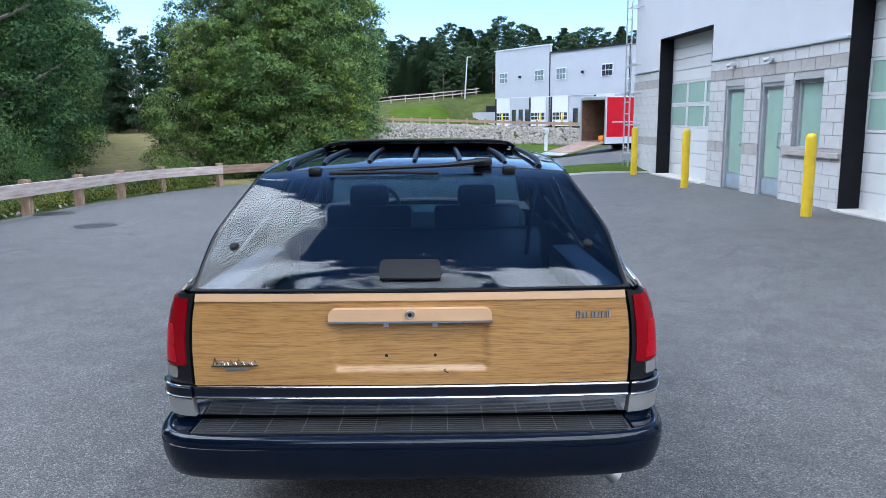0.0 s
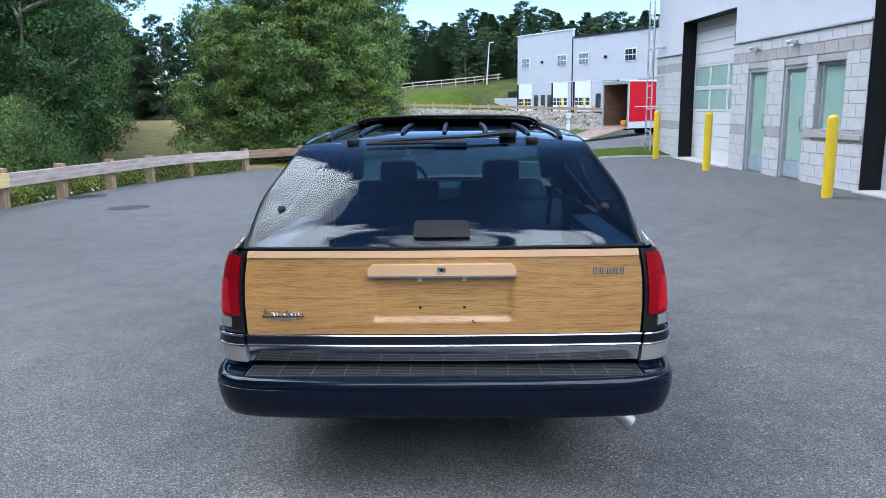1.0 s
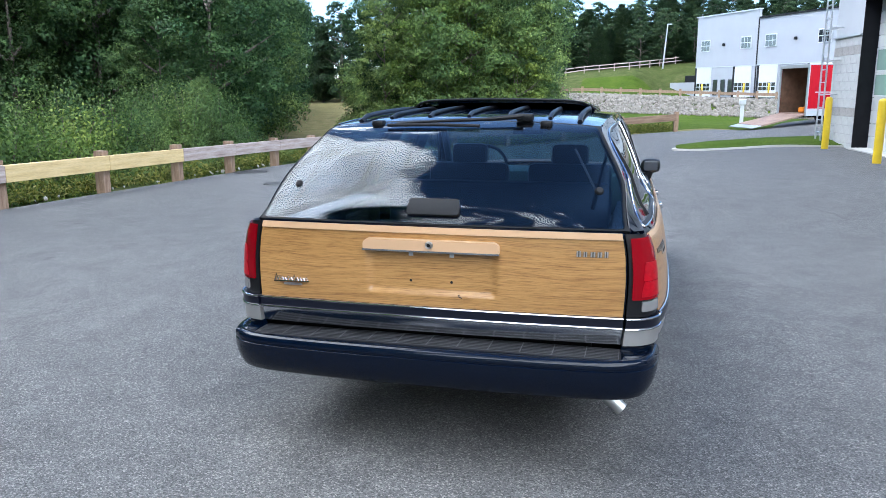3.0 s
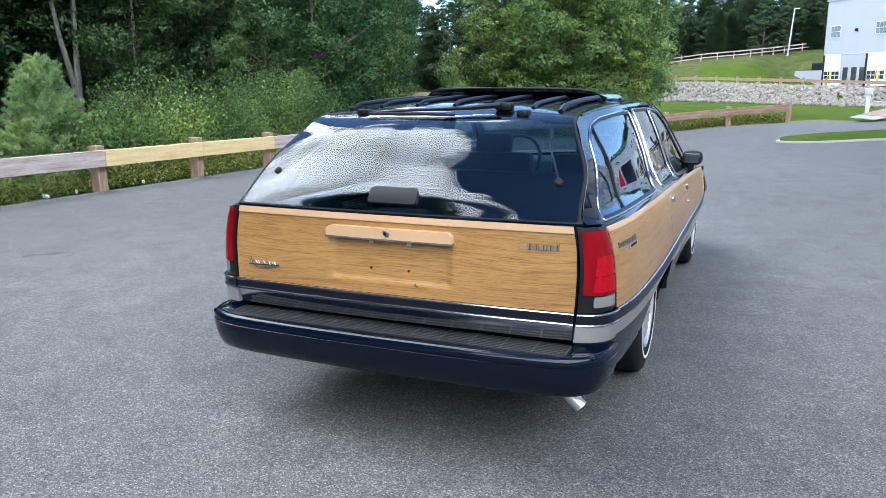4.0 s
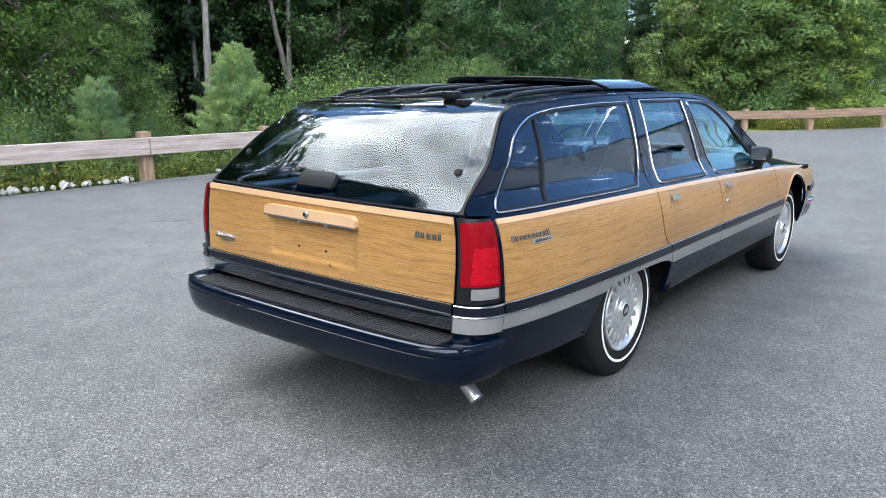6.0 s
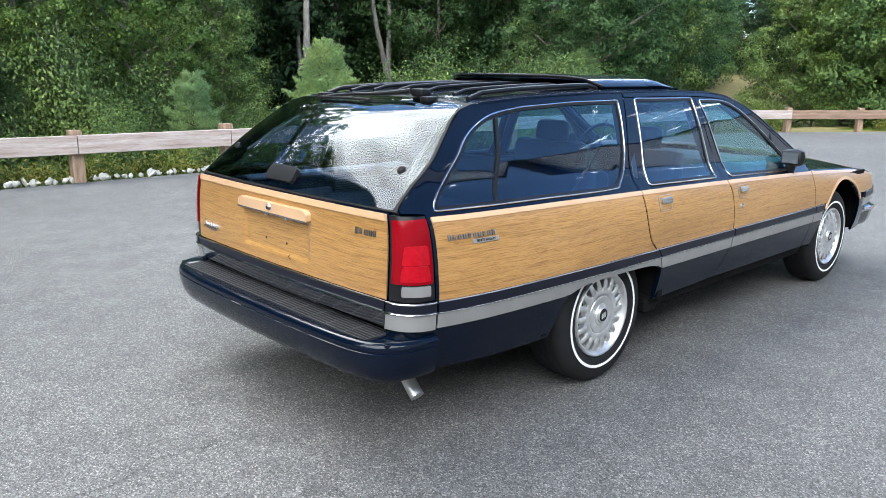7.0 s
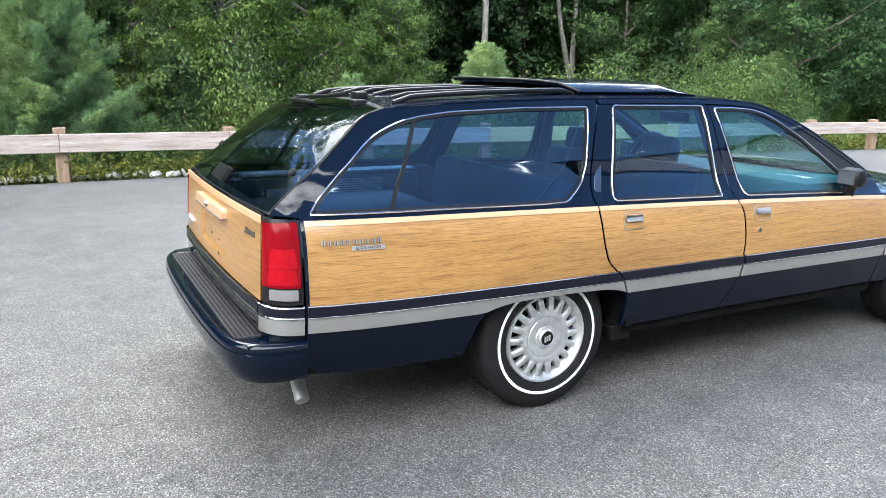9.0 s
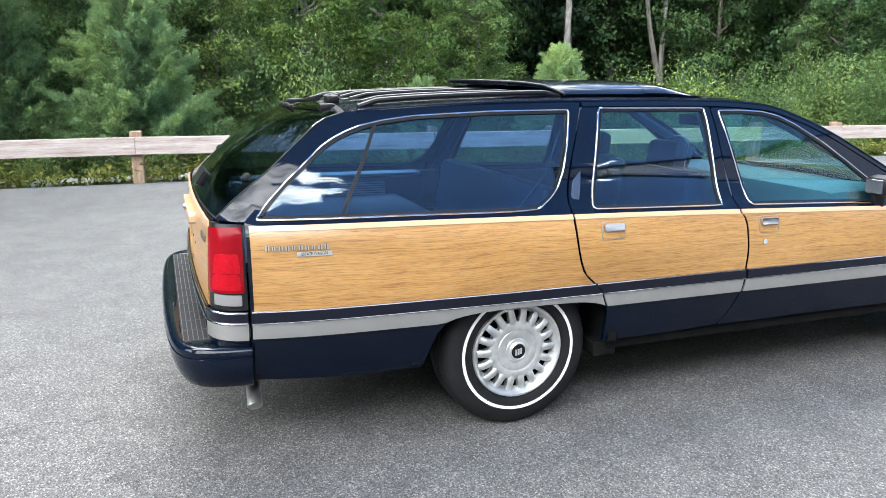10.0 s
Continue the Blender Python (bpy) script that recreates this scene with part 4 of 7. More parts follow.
for a in (0.4, 7.4, 11.4, 18.7, 24.5):
    d = part("roller_door", box_bm(a, a + 2.75, -0.08, -0.005, 0, 3.40), DOORW, far, "white roller door with dark panes")
    part("door_jamb", box_bm(a - 0.32, a - 0.01, -0.10, -0.005, 0, 3.42), JAMB, d, "black jamb")
    for i in range(4):
        for j in range(2):
            part("pane", box_bm(a + 0.10 + i * 0.65, a + 0.64 + i * 0.65, -0.10, -0.081, 0.75 + j * 0.45, 1.12 + j * 0.45), DARKPANE, d, "dark pane")
for a in (3.6, 5.0, 6.3, 15.0, 16.3, 17.4):
    d = part("entrance_door", box_bm(a, a + 0.75, -0.08, -0.005, 0.2, 2.0), DARKPANE, far, "dark glazed entrance")
for a in (5.2, 16.45):
    part("wall_lamp", box_bm(a - 0.15, a + 0.15, -0.25, -0.005, 5.8, 6.1, bevel=0.05), JAMB, far, "dark wall lamp")
for a in (3.1, 10.5, 14.4):
    part("yard_bollard", tube_bm([(a, -1.2, 0.2), (a, -1.2, 1.5)], 0.10, 10), YELLOW, far, "yellow yard bollard")
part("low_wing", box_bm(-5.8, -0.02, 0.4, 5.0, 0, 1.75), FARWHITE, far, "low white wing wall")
part("wing_unit", box_bm(-3.2, -0.4, 0.8, 3.0, 1.75, 2.6, bevel=0.05), JAMB, far, "dark rooftop unit")

# ---- the station wagon ----
# car space: x to its right, y ahead from the rear bumper, z up from the tyres' contact
wagon = thing("station_wagon", LEAN, "dark navy station wagon with woodgrain sides parked on asphalt", "car")

BELT = curve((0.2, 0.972), (0.9, 0.966), (2.03, 0.945), (2.9, 0.92), (3.88, 0.885), (4.4, 0.855), (4.74, 0.83), (5.2, 0.77), (5.5, 0.70))
SECT = curve((0.20, 0.86), (0.33, 0.925), (0.45, 0.962), (0.55, 0.982), (0.61, 0.988), (0.67, 0.987), (0.80, 0.976), (0.884, 0.961), (0.93, 0.947),
             (0.965, 0.929), (0.985, 0.912), (1.005, 0.888), (1.03, 0.868), (1.20, 0.795), (1.387, 0.702), (1.42, 0.682), (1.45, 0.655), (1.52, 0.58))
WIDE = curve((0.15, 0.855), (0.25, 0.89), (0.35, 0.928), (0.5, 0.957), (0.67, 0.975), (1.0, 0.99), (1.5, 1.0), (4.0, 1.0), (4.8, 0.975), (5.2, 0.93), (5.45, 0.85))
TOP = curve((0.78, 1.392), (1.2, 1.42), (1.8, 1.437), (2.4, 1.44), (2.7, 1.435), (2.964, 1.415), (3.15, 1.36), (3.334, 1.284), (3.53, 1.185), (3.729, 1.078), (3.87, 0.995))


def half_width(y, z):
    s = (BELT(y) - 0.962) * smooth01(0.64, 0.86, z) * (1 - smooth01(1.08, 1.36, z))
    k = 1 - 0.055 * smooth01(1.15, 1.40, z) * (1 - smooth01(0.75, 1.7, y))
    return WIDE(y) * SECT(z - s) * k


def flank(sgn):
    return lambda y, z: Vector((sgn * half_width(y, z), y, z))


SEAM_R = curve((0.30, 1.915), (0.52, 1.905), (0.56, 1.892), (0.595, 1.879), (0.65, 1.835), (0.713, 1.775), (0.84, 1.747), (0.965, 1.738), (1.02, 1.745), (1.45, 1.905))
SEAM_F = curve((0.30, 2.52), (0.375, 2.56), (0.45, 2.61), (0.60, 2.66), (0.64, 2.66), (0.76, 2.673), (0.85, 2.673), (0.967, 2.645), (1.02, 2.64), (1.42, 2.612))
SEAM_N = curve((0.30, 3.83), (0.546, 3.852), (0.88, 3.878), (1.0, 3.87))
GAP = 0.007


def along(fn, z0, z1, off=0.0, n=14):
    return [(fn(z0 + (z1 - z0) * i / n) + off, z0 + (z1 - z0) * i / n) for i in range(n + 1)]


def over(fn, y0, y1, off=0.0, n=20):
    return [(y0 + (y1 - y0) * i / n, fn(y0 + (y1 - y0) * i / n) + off) for i in range(n + 1)]


ARCH_R = [(1.045, 0.345), (1.07, 0.43), (1.095, 0.50), (1.13, 0.54), (1.18, 0.562), (1.30, 0.576), (1.50, 0.580), (1.74, 0.576), (1.83, 0.565), (1.885, 0.545)]
arch_f = lambda a, k=1.0: (4.445 + 0.462 * k * math.cos(a), 0.345 + 0.447 * k * math.sin(a))
EDGE_D = [(0.80, 1.392), (0.72, 1.372), (0.603, 1.289), (0.53, 1.23), (0.445, 1.16), (0.345, 1.085), (0.262, 1.012)]
win_low = lambda y: BELT(y) + 0.022
QWIN = [(0.385, win_low(0.385)), (1.0, win_low(1.0)), (1.45, win_low(1.45)), (1.585, win_low(1.58) + 0.004), (1.655, 1.02), (1.70, 1.06), (1.742, 1.133),
        (1.79, 1.27), (1.828, 1.402), (1.45, 1.398), (1.09, 1.381), (0.945, 1.363), (0.86, 1.345), (0.782, 1.318), (0.72, 1.29), (0.666, 1.258), (0.528, 1.142), (0.436, 1.052)]
RWIN = [(1.846, win_low(1.85)), (2.567, win_low(2.567)), (2.578, 1.406), (1.976, 1.408)]
FWIN = [(2.727, win_low(2.727)), (3.2, win_low(3.2)), (3.63, win_low(3.63)), (3.60, 1.012), (3.452, 1.12), (3.291, 1.228), (3.116, 1.325), (3.02, 1.366), (2.93, 1.386), (2.80, 1.394), (2.649, 1.394)]


def strip(name, y0, y1, lo, hi, m, parent, sgn, lift, depth=0.012, label="", n=24, e0=None, e1=None):
    """A moulding along the flank between two heights."""
    loop = over(lo, y0, y1, 0, n) + over(hi, y0, y1, 0, n)[::-1]
    if e0:
        loop = [(max(y, e0(z)), z) for y, z in loop]
    if e1:
        loop = [(min(y, e1(z)), z) for y, z in loop]
    loop = [p for i, p in enumerate(loop) if math.hypot(p[0] - loop[i - 1][0], p[1] - loop[i - 1][1]) > 1e-5]
    return patch(name, loop, flank(sgn), m, parent, label, (), 0.1, depth, lift, sgn)


def bead(name, pts, f, r, m, parent, label, lift=0.0, sgn=1, closed=False):
    """A slim round bar laid along points of the surface f(u, v)."""
    h = 1e-3
    out = []
    for u, v in pts:
        n = (f(u + h, v) - f(u - h, v)).cross(f(u, v + h) - f(u, v - h)).normalized() * sgn
        out.append(f(u, v) + n * lift)
    if closed:
        out.append(out[0])
    return part(name, tube_bm(out, r, 8), m, parent, label, True)


def mouldings(parent, y0, y1, sgn, band_low, e0=None, e1=None):
    k = lambda v: (lambda y: v)
    for nm, z, up in (("upper_chrome_line", 0.6535, 0.010), ("lower_chrome_line", 0.611, 0.012)):
        ya, yb = max(y0, e0(z)) if e0 else y0, min(y1, e1(z)) if e1 else y1
        bead(nm, [(ya + (yb - ya) * i / 16, z) for i in range(17)], flank(sgn), 0.0048, CHROME, parent, "thin chrome line", up, sgn)
    strip("rub_strip", y0, y1, k(0.612), k(0.653), STRIP, parent, sgn, 0.016, 0.018, "dark rubbing strip", e0=e0, e1=e1)
    strip("silver_band", y0, y1, band_low, k(0.611), SILVER, parent, sgn, 0.008, 0.010, "brushed silver band", 40, e0=e0, e1=e1)


def window_ring(loop, parent, sgn, glass, chrome=True, split=None):
    f = flank(sgn)
    l1 = rounded(loop, 0.025, 4)
    if chrome:
        bead("window_trim", dense(inset(l1, 0.004), 0.06), f, 0.0040, CHROME, parent, "slim bright chrome window surround", 0.002, sgn, True)
    g0 = inset(l1, 0.006 if chrome else 0.001)
    patch("gasket", g0, f, BLACKPL, parent, "black rubber window seal", [inset(g0, 0.012)], 0.05, 0.012, 0.001, sgn)
    g1 = inset(g0, 0.011)
    if split:
        (ya, za), (yb, zb) = split
        cut = lambda z: ya + (yb - ya) * (z - za) / (zb - za)
        k = next(i for i in range(len(g1)) if g1[i][0] < cut(g1[i][1]) and g1[(i + 1) % len(g1)][0] >= cut(g1[(i + 1) % len(g1)][1]))
        g2 = g1[k + 1:] + g1[:k + 1]
        front = [p for p in g2 if p[0] >= cut(p[1])]
        rear = [p for p in g2 if p[0] < cut(p[1])]
        zb0, zt0 = front[0][1], front[-1][1]
        front = [(cut(zb0), zb0)] + front + [(cut(zt0), zt0)]
        rear = [(cut(zt0), zt0)] + rear + [(cut(zb0), zb0)]
        patch("vent_pane", rear, f, glass, parent, "tinted rear vent pane", (), 0.06, 0.004, -0.004, sgn)
        patch("window_pane", front, f, glass, parent, "tinted window pane", (), 0.08, 0.004, -0.004, sgn)
        bar = [(cut(zb0) - 0.008, zb0), (cut(zb0) + 0.008, zb0), (cut(zt0) + 0.008, zt0), (cut(zt0) - 0.008, zt0)]
        patch("divider", bar, f, BLACKPL, parent, "black window divider", (), 0.05, 0.02, 0.003, sgn)
    else:
        patch("window_pane", g1, f, glass, parent, "tinted window pane", (), 0.08, 0.004, -0.004, sgn)


def door_handle(parent, sgn, y, z, lock):
    f = flank(sgn)
    plate = rounded([(y - 0.058, z - 0.038), (y + 0.058, z - 0.038), (y + 0.058, z + 0.036), (y - 0.058, z + 0.036)], 0.012, 3)
    patch("handle_plate", plate, f, WOOD, parent, "woodgrain handle plate", (), 0.03, 0.008, 0.006, sgn)
    patch("plate_edge", inset(plate, -0.0015), f, BADGE, parent, "thin dark rim round the handle plate", [inset(plate, 0.0015)], 0.03, 0.005, 0.0075, sgn)
    pull = rounded([(y - 0.050, z - 0.004), (y + 0.050, z - 0.004), (y + 0.050, z + 0.024), (y - 0.050, z + 0.024)], 0.006, 3)
    patch("handle", pull, f, CHROME, parent, "chrome pull handle", (), 0.03, 0.016, 0.020, sgn)
    if lock:
        a = [(y - 0.03 + 0.013 * math.cos(k * 0.5236), z - 0.082 + 0.013 * math.sin(k * 0.5236)) for k in range(12)]
        patch("lock", a, f, CHROME, parent, "round chrome door lock", (), 0.02, 0.010, 0.010, sgn)


def letter_bars(parent, name, f, u0, u1, v0, v1, count, m, lift, sgn, label):
    """Raised bars standing in for an emblem's letters."""
    w = (u1 - u0) / count
    for i in range(count):
        a, b = u0 + w * (i + 0.16), u0 + w * (i + 0.16 + (0.62, 0.5, 0.66)[i % 3])
        h = (v1 - v0) * (1.0 if i in (0, count - 1) else 0.86)
        e = 0.0008
        base = patch(name, [(a - e, v0 - e), (b + e, v0 - e), (b + e, v0 + h + e), (a - e, v0 + h + e)], f, LETTER_BASE, parent, label, (), 0.02, 0.004, lift - 0.003, sgn)
        k = (b - a) * 0.36
        for p, q in ((a, a + k), (b - k, b)):
            patch("emblem_bar", [(p, v0), (q, v0), (q, v0 + h), (p, v0 + h)], f, m, base, "bright raised bar", (), 0.02, 0.003, lift, sgn)


def quarter(sgn):
    f = flank(sgn)
    loop = [(0.352, 0.36), (0.7, 0.345)] + ARCH_R + along(SEAM_R, 0.56, 1.435, -GAP, 24) + over(TOP, 1.89, 0.80, 0, 18) + EDGE_D[1:] + [(0.262, 0.998), (0.352, 0.990)]
    q = patch("quarter_panel", loop, f, NAVY, wagon, "glossy navy rear quarter panel", [inset(rounded(QWIN, 0.025, 4), 0.008)], 0.06, 0.02, 0, sgn)
    wood = [(0.366, 0.657)] + over(lambda y: 0.657, 0.5, 1.7, 0, 6) + along(SEAM_R, 0.657, BELT(1.74) - 0.012, -GAP - 0.002, 10) + over(BELT, 1.73, 0.366, -0.012, 14)
    patch("wood_panel", wood, f, WOOD, q, "honey-brown woodgrain side panel", (), 0.06, 0.006, 0.004, sgn)
    strip("tan_border", 0.366, SEAM_R(0.96) - GAP, lambda y: BELT(y) - 0.013, lambda y: BELT(y) + 0.006, TAN, q, sgn, 0.007, 0.008, "pale tan border strip")
    band = curve((0.35, 0.546), (1.10, 0.546), (1.14, 0.552), (1.18, 0.566), (1.30, 0.580), (1.50, 0.584), (1.74, 0.580), (1.83, 0.569), (1.90, 0.55))
    mouldings(q, 0.358, 1.90, sgn, band, e1=lambda z: SEAM_R(max(0.55, z)) - GAP)
    window_ring(QWIN, q, sgn, GLASS_S, split=((0.728, 1.0), (0.930, 1.372)))
    ys, ye = 0.415, 0.66
    letter_bars(q, "emblem_letter", f, ys, ye, 0.886, 0.905, 10, BADGE, 0.009, sgn, "chrome emblem letter") if sgn > 0 else None
    if sgn > 0:
        tab = [(0.535, 0.862), (0.668, 0.862), (0.668, 0.879), (0.535, 0.879)]
        e = patch("emblem_tab", tab, f, SILVER, q, "small chrome name tab", (), 0.03, 0.006, 0.008, sgn)
        me = text_mesh("ESTATE WAGON", 0.0165, 0.0006)
        me.materials.append(BLACKPL)
        a, b, c = f(0.60, 0.8705), f(0.64, 0.8705), f(0.60, 0.876)
        ux, uy = (b - a).normalized(), (c - a).normalized()
        nz = ux.cross(uy).normalized()
        mm = Matrix(((ux.x, uy.x, nz.x, 0), (ux.y, uy.y, nz.y, 0), (ux.z, uy.z, nz.z, 0), (0, 0, 0, 1)))
        put("tab_lettering", me, e, "dark lettering", Matrix.Translation(a + nz * 0.0085) @ mm @ Matrix.Diagonal((0.80, 1, 1, 1)))
    return q


def rear_door(sgn):
    f = flank(sgn)
    loop = [(1.915 + GAP, 0.36), (2.3, 0.366)] + along(SEAM_F, 0.375, 1.405, -GAP / 2, 24) + over(TOP, 2.60, 1.90, -0.030, 8) + along(SEAM_R, 1.40, 0.36, GAP * 0.3, 26)
    d = patch("rear_door", loop, f, NAVY, wagon, "navy rear passenger door, closed", [inset(RWIN, 0.008)], 0.06, 0.02, 0, sgn)
    wood = over(lambda y: 0.657, SEAM_R(0.657) + 0.003, SEAM_F(0.657) - GAP, 0, 8) + along(SEAM_F, 0.67, BELT(2.64) - 0.012, -GAP, 10) + over(BELT, 2.63, 1.745, -0.012, 10) + along(SEAM_R, 0.93, 0.67, 0.003, 10)
    patch("wood_panel", wood, f, WOOD, d, "honey-brown woodgrain door panel", (), 0.06, 0.006, 0.004, sgn)
    strip("tan_border", 1.742, 2.64, lambda y: BELT(y) - 0.013, lambda y: BELT(y) + 0.006, TAN, d, sgn, 0.007, 0.008, "pale tan border strip")
    mouldings(d, 1.80, 2.70, sgn, lambda y: 0.546, e0=lambda z: SEAM_R(z) + 0.003, e1=lambda z: SEAM_F(z) - GAP)
    window_ring(RWIN, d, sgn, GLASS_S)
    door_handle(d, sgn, 1.925, 0.884, False)


def front_door(sgn):
    f = flank(sgn)
    loop = over(lambda y: 0.372, 2.57, 3.82, 0, 8) + along(SEAM_N, 0.38, 0.975, -GAP, 10) + over(TOP, 3.80, 2.63, -0.032, 26) + along(SEAM_F, 1.40, 0.38, GAP / 2, 24)
    d = patch("front_door", loop, f, NAVY, wagon, "navy front passenger door, closed" if sgn > 0 else "navy driver door, closed", [inset(FWIN, 0.008)], 0.06, 0.02, 0, sgn)
    wood = over(lambda y: 0.657, SEAM_F(0.657) + GAP, SEAM_N(0.657) - GAP, 0, 10) + along(SEAM_N, 0.67, BELT(3.87) - 0.012, -GAP - 0.001, 8) + over(BELT, 3.86, 2.66, -0.012, 12) + along(SEAM_F, 0.90, 0.67, GAP, 8)
    patch("wood_panel", wood, f, WOOD, d, "honey-brown woodgrain door panel", (), 0.06, 0.006, 0.004, sgn)
    strip("tan_border", 2.655, 3.868, lambda y: BELT(y) - 0.013, lambda y: BELT(y) + 0.006, TAN, d, sgn, 0.007, 0.008, "pale tan border strip")
    mouldings(d, 2.60, 3.90, sgn, lambda y: 0.546, e0=lambda z: SEAM_F(z) + GAP, e1=lambda z: SEAM_N(z) - GAP)
    window_ring(FWIN, d, sgn, GLASS_F)
    door_handle(d, sgn, 2.80, 0.862, True)
    # door mirror on its stalk
    x = half_width(3.56, 0.94)
    bm = bmesh.new()
    add_box(bm, x - 0.035, x + 0.115, 3.50, 3.60, 0.955, 1.066, 0.040)
    add_tube(bm, [(x - 0.03, 3.58, 0.885), (x + 0.015, 3.57, 0.905), (x + 0.03, 3.555, 0.97)], [0.036, 0.034, 0.034], 10)
    if sgn < 0:
        bmesh.ops.scale(bm, vec=(-1, 1, 1), verts=bm.verts[:])
    mr = part("door_mirror", bm, BLACKPL, d, "black door mirror", True)
    g = box_bm(x - 0.012, x + 0.092, 3.497, 3.503, 0.975, 1.046, bevel=0.003)
    if sgn < 0:
        bmesh.ops.scale(g, vec=(-1, 1, 1), verts=g.verts[:])
    # dark colour stands for the car flank this mirror would reflect
    part("mirror_glass", g, DARKPANE, d, "mirror glass with its dark reflection painted in")


def fender(sgn):
    f = flank(sgn)
    arch = [arch_f(math.pi * (1 - i / 18)) for i in range(19)]
    arch = [p for p in arch]
    loop = [(SEAM_N(0.372), 0.372), (arch[0][0], 0.365)] + arch + [(arch[-1][0], 0.34), (5.36, 0.36)] + [(5.40, 0.5), (5.40, 0.70)] + over(BELT, 5.38, 3.88, 0.018, 20) + along(SEAM_N, 0.89, 0.38, 0, 10)
    q = patch("front_fender", loop, f, NAVY, wagon, "navy front fender with woodgrain overlay", (), 0.06, 0.02, 0, sgn)
    k = 1.035
    rear = [(SEAM_N(0.657) + 0.002, 0.657)] + [arch_f(a, k) for a in [math.pi * (0.76 - 0.04 * i) for i in range(14)]] + [(4.93, 0.657), (5.30, 0.657)] + over(BELT, 5.30, 3.885, -0.012, 18) + along(SEAM_N, 0.86, 0.67, 0.002, 8)
    patch("wood_panel", rear, f, WOOD, q, "honey-brown woodgrain fender panel", (), 0.05, 0.006, 0.004, sgn)
    strip("tan_border", 3.882, 5.30, lambda y: BELT(y) - 0.013, lambda y: BELT(y) + 0.006, TAN, q, sgn, 0.007, 0.008, "pale tan border strip")
    ring = [arch_f(a, 1.0) for a in [math.pi * (0.80 - 0.03 * i) for i in range(21)]]
    ring2 = [arch_f(a, 1.045) for a in [math.pi * (0.80 - 0.03 * i) for i in range(21)]]
    patch("arch_trim", ring + ring2[::-1], f, TAN, q, "tan wheel-arch border", (), 0.06, 0.01, 0.008, sgn)
    mouldings(q, 3.862, 4.005, sgn, lambda y: 0.546)
    mouldings(q, 4.93, 5.36, sgn, lambda y: 0.546)


for side in (1, -1):
    quarter(side)
    rear_door(side)
    front_door(side)
    fender(side)

# roof, rails, pillars
ROOF_C = curve((0.78, 1.406), (0.83, 1.418), (0.95, 1.438), (1.1, 1.4495), (1.3, 1.459), (1.6, 1.468), (2.0, 1.476), (2.5, 1.473), (2.9, 1.455), (3.2, 1.425), (3.3, 1.41))


def roof_z(x, y):
    yy = min(y, 2.955)
    xe = half_width(yy, TOP(yy))
    c, e = ROOF_C(y), TOP(yy) - max(0, y - 2.955) * 0.12
    return c - (c - e) * min(1.3, abs(x) / xe) ** 2.6


roof_f = lambda x, y: Vector((x, y, roof_z(x, y)))
edge_x = lambda y, d=0.0: half_width(min(y, 2.955), TOP(min(y, 2.955))) - d
ys = [0.80 + (2.955 - 0.80) * i / 30 for i in range(31)]
front_edge = [(edge_x(2.955) * (1 - i / 8), 2.955 + 0.26 * (1 - (1 - i / 8) ** 2)) for i in range(0, 17)]
roof_loop = [(-0.45, 0.822), (-0.2, 0.83), (0.2, 0.83), (0.45, 0.822)] + [(edge_x(y), y) for y in ys] + front_edge[1:-1] + [(-edge_x(y), y) for y in ys[::-1]]
roof = patch("roof", roof_loop, roof_f, NAVY, wagon, "glossy navy roof skin", (), 0.07, 0.025, 0)


def vista(x, y):
    k = (1 - min(1.0, abs(x) / 0.575) ** 12) * (1 - smooth01(2.42, 2.72, y)) * 0.050
    return Vector((x, y, roof_z(x, y) + 0.004 + k))


rear_arc = lambda x: 1.545 + 0.33 * (abs(x) / 0.56) ** 2
arc = [(-0.565 + 1.13 * i / 16, rear_arc(-0.565 + 1.13 * i / 16)) for i in range(17)]
seam_arc = lambda x: 2.36 - 0.04 * (abs(x) / 0.56) ** 2
patch("raised_roof", arc + [(0.565, seam_arc(0.565))] + [(0.5 - i * 0.1, seam_arc(0.5 - i * 0.1)) for i in range(11)] + [(-0.565, seam_arc(0.565))], vista, NAVY, roof, "raised navy roof section over the cargo bay", (), 0.02, 0.016, 0)
patch("vista_panel", [(0.56 - i * 0.112, seam_arc(0.56 - i * 0.112) + 0.008) for i in range(11)][::-1] + [(0.56, 2.66), (0.45, 2.71), (0, 2.74), (-0.45, 2.71), (-0.56, 2.66)], vista, NAVY, roof, "glossy dark vista roof panel", (), 0.02, 0.016, 0)
lipc = [vista(x, y - 0.006) + Vector((0, 0, 0.002)) for x, y in arc]
part("deflector_lip", tube_bm(lipc, 0.006, 8), BLACKPL, roof, "dark lip of the roof deflector", True)
for x in (-0.40, -0.20, 0.0, 0.20, 0.40):
    pts = [(x * (1 - 0.06 * i / 10), 0.93 + 0.80 * i / 10) for i in range(11)]
    part("roof_rib", tube_bm([(a, b, roof_z(a, b) + 0.012 * min(1, i, 10 - i) - 0.001) for i, (a, b) in enumerate(pts)], 0.0105, 8), BLACKPL, roof, "black roof-rack slat", True)
